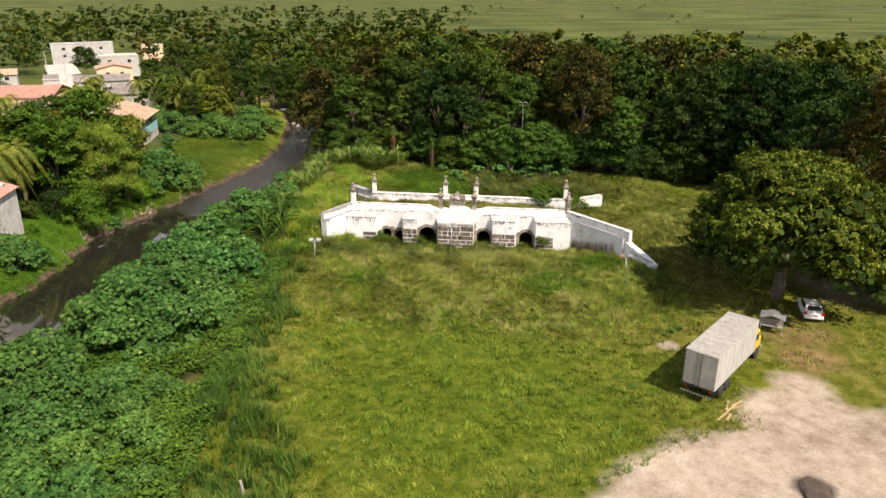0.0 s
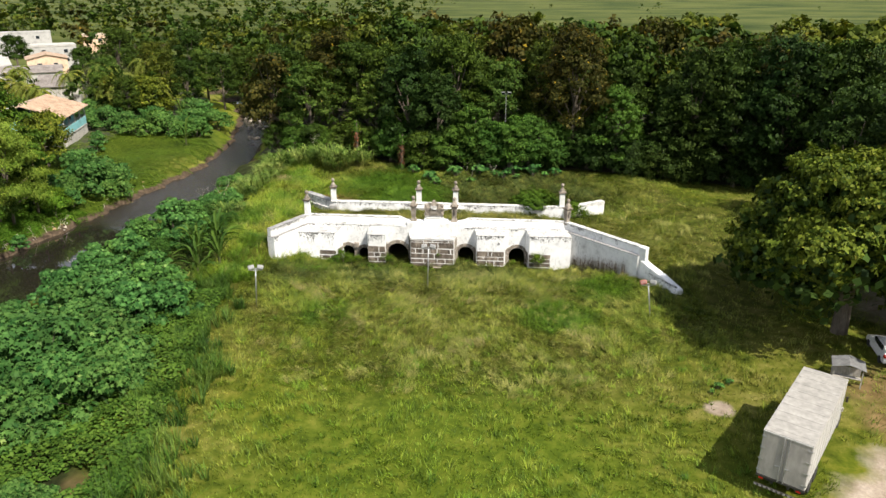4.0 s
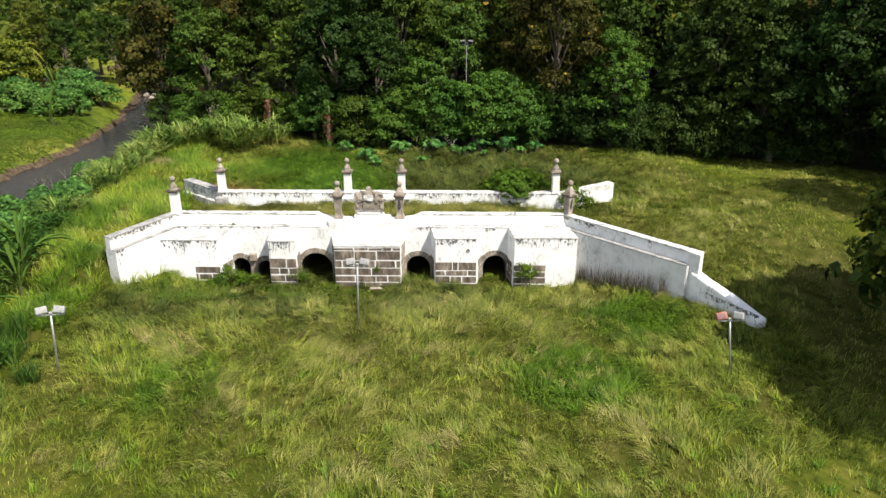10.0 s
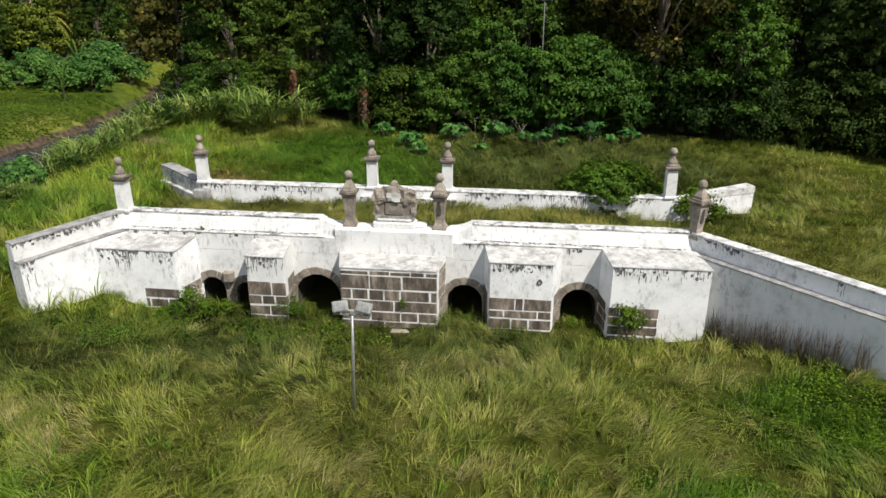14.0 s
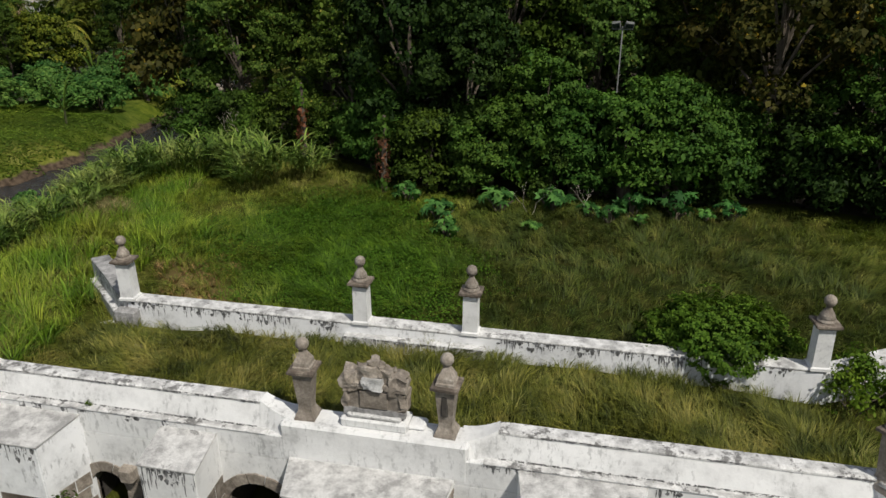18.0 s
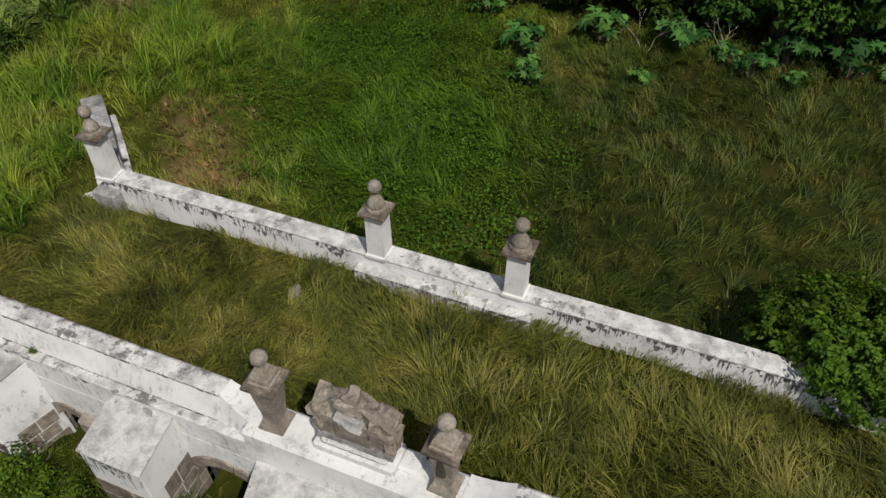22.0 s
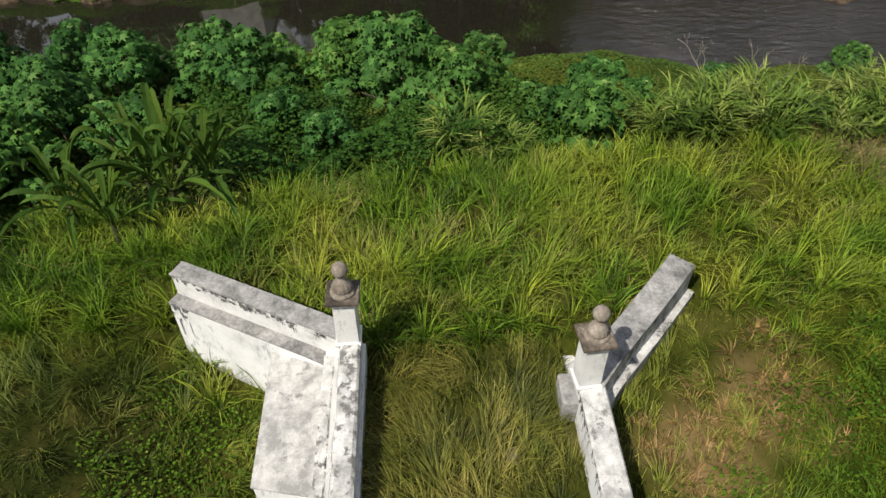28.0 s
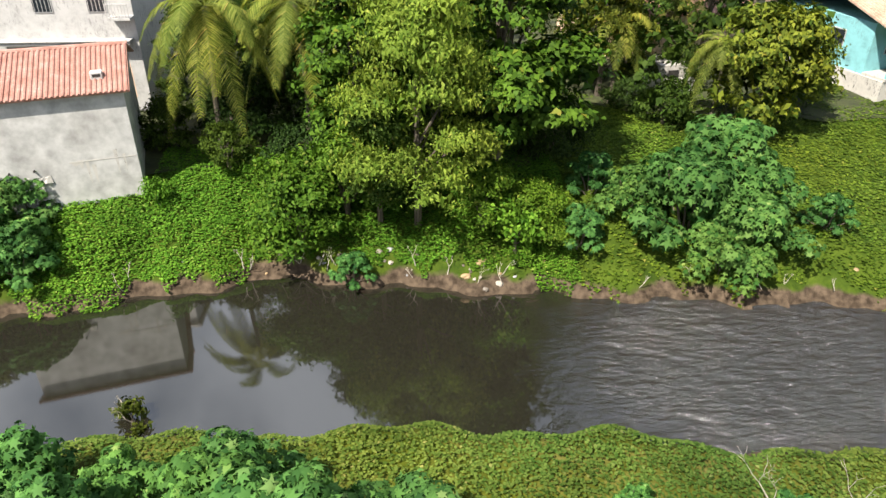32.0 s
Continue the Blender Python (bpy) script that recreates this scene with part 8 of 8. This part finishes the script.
# ---- houses over the river ----
def wall_paint(name, colour, stain=0.5):
    return make_plaster(name, stain, colour)


HOUSE_WHITE, HOUSE_BLUE = wall_paint("white_house_wall", (0.46, 0.45, 0.435), 0.4), wall_paint("turquoise_wall", (0.22, 0.5, 0.53), 0.35)
HOUSE_WALL = surface("grimy_white_wall", ((0.3, (0.4, 0.385, 0.365)), (0.55, (0.5, 0.487, 0.468))), 0.35, 0.9, 4, 0.04, detail=8, frac=0.6)
HOUSE_PINK, HOUSE_GREY = wall_paint("peach_wall", (0.72, 0.5, 0.36), 0.4), wall_paint("bare_render", (0.5, 0.47, 0.43), 0.8)
TILE_RED = surface("red_clay_tile", ((0.3, (0.29, 0.13, 0.095)), (0.55, (0.41, 0.215, 0.17)), (0.75, (0.5, 0.33, 0.28))), 1.4, 0.85, 7, 0.3)
TILE_PALE = surface("faded_clay_tile", ((0.3, (0.27, 0.18, 0.12)), (0.6, (0.45, 0.33, 0.24))), 0.8, 0.9, 8, 0.3)
SHEET_GREY = surface("fibre_cement_sheet", ((0.3, (0.13, 0.11, 0.1)), (0.7, (0.3, 0.27, 0.25))), 0.8, 0.9, 8, 0.3)
ROAD = surface("pale_street", ((0.3, (0.38, 0.36, 0.33)), (0.7, (0.55, 0.52, 0.48))), 0.3, 0.95, 8, 0.2)


def roof_sheet(name, a, b, c, d, material, parent, rolls=0, thick=0.1, label="", radius=0.07):
    """A sloping roof plane a-b (eaves) to d-c (ridge), with round tile rolls running down it."""
    a, b, c, d = (Vector(p) for p in (a, b, c, d))
    n = (b - a).cross(d - a).normalized()
    n = n if n.z > 0 else -n
    bm = bmesh.new()
    top = [bm.verts.new(p + n * thick) for p in (a, b, c, d)]
    low = [bm.verts.new(p) for p in (a, b, c, d)]
    bm.faces.new(top)
    bm.faces.new(low[::-1])
    for i in range(4):
        bm.faces.new((low[i], low[(i + 1) % 4], top[(i + 1) % 4], top[i]))
    sheet = part(name, bm, material, parent, label)
    for i in range(rolls):
        s = (i + 0.5) / rolls
        p, q = a.lerp(b, s) + n * thick, d.lerp(c, s) + n * thick
        part("tile_roll", tube([p, q], [radius, radius], 6), material, sheet)


def window(parent, x, y, z, w, h, axis="x", side=1, material=None):
    """A framed window on a wall that faces +x or +y (side -1: the other way)."""
    win = new("window")
    win.parent = parent
    for name, m, grow, depth in (("frame", material or HOUSE_WHITE, 0.07, 0.05), ("pane", GLASS, 0.0, 0.07)):
        gw, gh = w / 2 + grow, h / 2 + grow
        if axis == "x":
            bm = box(min(x, x + side * depth), max(x, x + side * depth), y - gw, y + gw, z - gh, z + gh)
        else:
            bm = box(x - gw, x + gw, min(y, y + side * depth), max(y, y + side * depth), z - gh, z + gh)
        part(name, bm, m, win)


def house(label, x0, x1, y0, y1, z0, z1, wall, roof, rise=1.2, ridge="y", turn=0.0, rolls=0, windows=((0.3, 0.6), (0.7, 0.6)), flat=False):
    ob = thing("house", pose((x0 + x1) / 2, (y0 + y1) / 2, z0, 0, 0, turn), label, "house", "houses over the river")
    w, d, h = (x1 - x0) / 2, (y1 - y0) / 2, z1 - z0
    part("wall", box(-w, w, -d, d, -1.0, h, 0.02), wall, ob)
    e = 0.35
    if flat:
        part("roof", box(-w - 0.1, w + 0.1, -d - 0.1, d + 0.1, h, h + 0.25, 0.02), roof, ob)
        part("roof_rim", box(-w - 0.1, w + 0.1, -d - 0.1, -d + 0.1, h + 0.25, h + 0.6), wall, ob)
    elif ridge == "y":
        for s in (-1, 1):
            roof_sheet("roof", (s * (w + e), -d - e, h - 0.05), (s * (w + e), d + e, h - 0.05), (0, d + e, h + rise), (0, -d - e, h + rise), roof, ob, rolls)
        for s in (-1, 1):
            bm = bmesh.new()
            va = [bm.verts.new(p) for p in ((-w, s * d, h), (w, s * d, h), (0, s * d, h + rise))]
            vb = [bm.verts.new((p.co.x, s * (d - 0.15), p.co.z)) for p in va]
            bm.faces.new(va)
            bm.faces.new(vb[::-1])
            for i in range(3):
                bm.faces.new((va[i], va[(i + 1) % 3], vb[(i + 1) % 3], vb[i]))
            part("gable", bm, wall, ob)
    else:
        for s in (-1, 1):
            roof_sheet("roof", (-w - e, s * (d + e), h - 0.05), (w + e, s * (d + e), h - 0.05), (w + e, 0, h + rise), (-w - e, 0, h + rise), roof, ob, rolls)
    for fy, fz in windows:
        window(ob, w, -d + 2 * d * fy, h * fz, 1.1, 1.0, "x", 1)
        window(ob, -w + 2 * w * fy, -d, h * fz, 1.1, 1.0, "y", -1)
    return ob


def build_river_house():
    """The tall blank wall at the water with its red tiled roof, standing askew to the river."""
    ob = thing("house", pose(-55.1, -9.7, 0, 0, 0, 15.5), "plain off-white house wall over the river with red tiled roof", "house", "houses over the river")
    deep, long = 7.6, 8.5
    part("wall", box(-deep, 0, -long, 0, 1.2, 8.65, 0.02), HOUSE_WALL, ob, "tall blank stained wall")
    roof_sheet("roof", (0.35, -long - 0.3, 8.57), (0.35, 0.35, 8.57), (-3.8, 0.35, 10.0), (-3.8, -long - 0.3, 10.0), TILE_RED, ob, 36, 0.1, "red clay tile roof", 0.085)
    roof_sheet("roof", (-deep - 0.4, -long - 0.3, 8.57), (-deep - 0.4, 0.35, 8.57), (-3.8, 0.35, 10.0), (-3.8, -long - 0.3, 10.0), TILE_RED, ob, 0, 0.1)
    part("ridge", tube([(-3.8, -long - 0.3, 10.11), (-3.8, 0.4, 10.11)], [0.14, 0.14], 8), TILE_RED, ob)
    for y in (-0.15, -long):
        bm = bmesh.new()
        va = [bm.verts.new(p) for p in ((-deep, y + 0.15, 8.64), (0, y + 0.15, 8.64), (-3.8, y + 0.15, 9.97))]
        vb = [bm.verts.new((p.co.x, y, p.co.z)) for p in va]
        bm.faces.new(va)
        bm.faces.new(vb[::-1])
        for k in range(3):
            bm.faces.new((va[k], va[(k + 1) % 3], vb[(k + 1) % 3], vb[k]))
        part("gable", bm, HOUSE_WALL, ob)
    part("vent", box(-1.25, -0.75, -1.5, -0.9, 8.9, 9.45, 0.03), HOUSE_WALL, ob, "small pale roof vent")
    part("vent_mouth", box(-0.76, -0.735, -1.4, -1.0, 9.2, 9.35), CHASSIS, ob)
    for k, (y, z, h, w) in enumerate(((-2.6, 4.9, 1.5, 0.09), (-2.3, 4.7, 1.2, 0.12), (-2.9, 5.0, 0.5, 0.16), (-1.1, 5.4, 1.6, 0.1), (-0.7, 5.1, 1.0, 0.08), (-3.2, 4.95, 0.25, 0.3))):
        bm = bmesh.new()
        pts = ((y - w, z), (y + w, z + 0.05), (y + w * 0.7, z - h * 0.5), (y + w * 0.15, z - h), (y - w * 0.3, z - h * 0.6))
        va = [bm.verts.new((0.004 + 0.001 * k, p, q)) for p, q in pts]
        bm.faces.new(va)
        part("rain_stain", bm, HOUSE_GREY, ob, "grey rain stain")
    part("mortar_line", box(0.0, 0.012, -3.4, -0.05, 4.92, 4.97), HOUSE_GREY, ob)
    bm = rough_box(-0.02, 0.02, -5.6, -4.5, 2.4, 4.3, 6, 0.12, 6)
    part("bare_patch", bm, HOUSE_GREY, ob, "patch of fallen render with dark brick")
    for y in (-6.4, -5.2):
        part("pipe_end", tube([(0, y, 4.75), (0.16, y, 4.72)], [0.05, 0.05], 7), CHASSIS, ob)


build_river_house()


def build_arched_house():
    ob = thing("house", pose(-72, -20.8, 4.0), "white two-storey house with arched ground floor openings", "house", "houses over the river")
    part("wall", box(-4.0, 4.0, -5.5, 8.0, -1, 10.2, 0.03), HOUSE_WHITE, ob)
    part("roof", box(-4.3, 4.3, -5.8, 8.3, 10.2, 10.45, 0.03), HOUSE_GREY, ob)
    part("storey_ledge", box(3.9, 4.7, -1.0, 7.6, 3.85, 4.1, 0.03), HOUSE_WHITE, ob, "projecting white floor ledge")
    part("ledge_moulding", box(3.9, 4.82, -1.05, 7.65, 4.1, 4.18, 0.02), HOUSE_WHITE, ob)
    for y in (-3.2, 2.4, 6.0):
        rim, arch = bmesh.new(), bmesh.new()
        w = 2.4 if y == 2.4 else 1.1
        for bm, r, d in ((arch, 0.0, 4.015), (rim, 0.16, 4.008)):
            f, g = [], []
            for k in range(13):
                t = math.pi * k / 12
                f.append(bm.verts.new((d, y + (w + r) * math.cos(t), 2.2 + (1.3 + r) * math.sin(t))))
                g.append(bm.verts.new((3.9, y + (w + r) * math.cos(t), 2.2 + (1.3 + r) * math.sin(t))))
            f += [bm.verts.new((d, y - w - r, 0.0)), bm.verts.new((d, y + w + r, 0.0))]
            g += [bm.verts.new((3.9, y - w - r, 0.0)), bm.verts.new((3.9, y + w + r, 0.0))]
            bm.faces.new(f)
            bm.faces.new(g[::-1])
            for i in range(len(f)):
                bm.faces.new((f[i], f[(i + 1) % len(f)], g[(i + 1) % len(f)], g[i]))
        opening = part("arched_opening", arch, HOUSE_PINK, ob, "peach wall inside an arch")
        part("arch_rim", rim, HOUSE_WHITE, opening)
        if w > 2:
            window(ob, 4.0, y + 0.3, 2.75, 0.9, 0.9)
    for y in (2.2, 5.7):
        window(ob, 4.0, y, 6.7, 1.15, 1.5)
        for k in range(5):
            part("window_bar", box(4.07, 4.1, y - 0.5 + k * 0.25 - 0.015, y - 0.5 + k * 0.25 + 0.015, 5.95, 7.45), HOUSE_WHITE, ob)
    part("balcony", box(4.0, 4.9, 6.5, 8.0, 5.5, 5.65), HOUSE_WHITE, ob)
    for k in range(8):
        y = 6.5 + k * 0.2
        part("baluster", box(4.82, 4.88, y, y + 0.05, 5.65, 6.5), HOUSE_WHITE, ob)
    part("hand_rail", box(4.8, 4.9, 6.5, 8.0, 6.5, 6.57), HOUSE_WHITE, ob)


build_arched_house()


def build_blue_house():
    ob = thing("house", pose(-74.4, 45.4, 3.0, 0, 0, 16), "turquoise house with faded tile roof and a veranda", "house", "houses over the river")
    part("foundation", box(-6.5, 5.6, -6.6, 6.6, -2.0, 1.4, 0.03), HOUSE_GREY, ob, "bare render foundation wall")
    part("wall", box(-6.4, 3.6, -6.4, 6.4, 1.4, 5.2, 0.02), HOUSE_BLUE, ob)
    part("veranda_floor", box(3.6, 5.7, -6.5, 6.5, 1.4, 1.6, 0.01), HOUSE_GREY, ob)
    part("veranda_wall", box(5.5, 5.65, -6.4, 6.4, 1.6, 2.9, 0.01), HOUSE_BLUE, ob)
    for y in (-6.3, -3.2, 0.0, 3.2, 6.3):
        part("veranda_post", box(5.48, 5.66, y - 0.09, y + 0.09, 2.9, 4.75), HOUSE_WHITE, ob)
    for k in range(22):
        y = -6.0 + k * 0.56
        part("rail_bar", box(5.54, 5.6, y, y + 0.06, 2.9, 3.5), HOUSE_WHITE, ob)
    part("door", box(3.58, 3.64, -0.5, 0.5, 1.6, 3.7), SHEET_GREY, ob)
    for y in (-4.2, 3.8):
        window(ob, 3.6, y, 3.4, 1.2, 1.1)
    for x in (-4, 0.5):
        window(ob, x, -6.4, 3.6, 1.2, 1.1, "y", -1)
    roof_sheet("roof", (6.3, -7.0, 4.75), (6.3, 7.0, 4.75), (-0.5, 7.0, 6.9), (-0.5, -7.0, 6.9), TILE_PALE, ob, 40, 0.1, "faded patched tile roof")
    roof_sheet("roof", (-7.3, -7.0, 4.75), (-7.3, 7.0, 4.75), (-0.5, 7.0, 6.9), (-0.5, -7.0, 6.9), TILE_PALE, ob, 0, 0.1)


build_blue_house()
house("dark sheet-roofed house among palms", -99, -90, 78, 92, 3.5, 7.4, HOUSE_GREY, SHEET_GREY, 1.8, "x", 20, 14)
house("peach house with orange tiled roof", -118, -104, 62, 76, 4.0, 8.4, HOUSE_PINK, TILE_RED, 2.0, "x", 15, 16)
house("low red-tiled house among trees", -92, -80, 22, 36, 3.5, 6.6, HOUSE_PINK, TILE_RED, 1.7, "y", 10, 16)
house("low white house with sheet roof", -106, -98, 54, 62, 3.8, 6.6, HOUSE_WHITE, HOUSE_WHITE, 1.0, "x", 20)
house("white two-storey house at the street's end", -182, -160, 176, 184, 5.0, 11.6, HOUSE_WHITE, HOUSE_WHITE, 0.5, "y", 35, 0, ((0.2, 0.35), (0.5, 0.35), (0.8, 0.35), (0.2, 0.75), (0.5, 0.75), (0.8, 0.75)), True)
house("pale yellow house beside the street", -128, -118, 118, 128, 5.0, 9.0, HOUSE_PINK, TILE_PALE, 1.2, "y", 35)
house("white terrace house with flat roof", -140, -128, 138, 150, 5.0, 10.5, HOUSE_WHITE, HOUSE_GREY, 0.5, "y", 35, 0, ((0.25, 0.3), (0.75, 0.3), (0.25, 0.75), (0.75, 0.75)), True)
house("small peach house with flat roof", -150, -142, 184, 192, 5.0, 10.5, HOUSE_PINK, HOUSE_GREY, 0.5, "y", 30, 0, ((0.3, 0.7), (0.7, 0.7)), True)
house("long low house with dark sheet roof", -122, -108, 100, 108, 4.5, 7.5, HOUSE_WHITE, SHEET_GREY, 1.4, "x", 30, 12)
house("white yard wall and shed by the street", -136, -132, 100, 116, 4.5, 7.2, HOUSE_WHITE, SHEET_GREY, 0.5, "y", 35, 0, (), True)
house("pale house at the village edge", -158, -149, 108, 116, 5.0, 7.6, HOUSE_WHITE, TILE_PALE, 1.4, "x", 35)
bm = bmesh.new()
q = [(-122, 92), (-114, 98), (-166, 166), (-174, 160)]
prism(q, 2.0, 5.2, bm)
tagged(part("street", bm, ROAD), "pale paved village street", "road", kind="structure")
topiary = make_tree("clipped_tree", "round clipped dark tree by the village street", 191, 9.5, 2.2, 4.0, 22, 3200, 0.5, LEAF_DARK, squash=0.9, r0=0.25)
topiary.matrix_basis = pose(-137, 130, 5)
for x, y in ((-132.5, 113), (-145, 122)):
    ob = thing("street_pole", pose(x, y, 5.0), "concrete street pole with lamp arm", "street pole", "street poles")
    part("pole", lathe(((0.16, -1), (0.1, 8.5)), 10), HOUSE_GREY, ob)
    part("arm", tube([(0, 0, 8.2), (0.8, 0, 8.6), (1.6, 0, 8.6)], [0.05, 0.04, 0.04], 6), GALV, ob)
    part("lamp_head", box(1.4, 2.0, -0.12, 0.12, 8.52, 8.66, 0.03), LAMP_CASE, ob)
wall_back = thing("yard_wall", pose(-70.5, 25.0, 2.6, 0, 0, 8), "low bare render yard wall behind the trees", "wall")
part("wall_run", box(-0.1, 0.1, -3.5, 3.0, -0.6, 1.3, 0.02), HOUSE_GREY, wall_back)
part("shed_block", box(-3.5, -0.4, 0.2, 2.8, -0.6, 2.2, 0.02), HOUSE_GREY, wall_back)
part("shed_door", box(-0.41, -0.36, 0.8, 1.7, -0.3, 1.8), CHASSIS, wall_back)
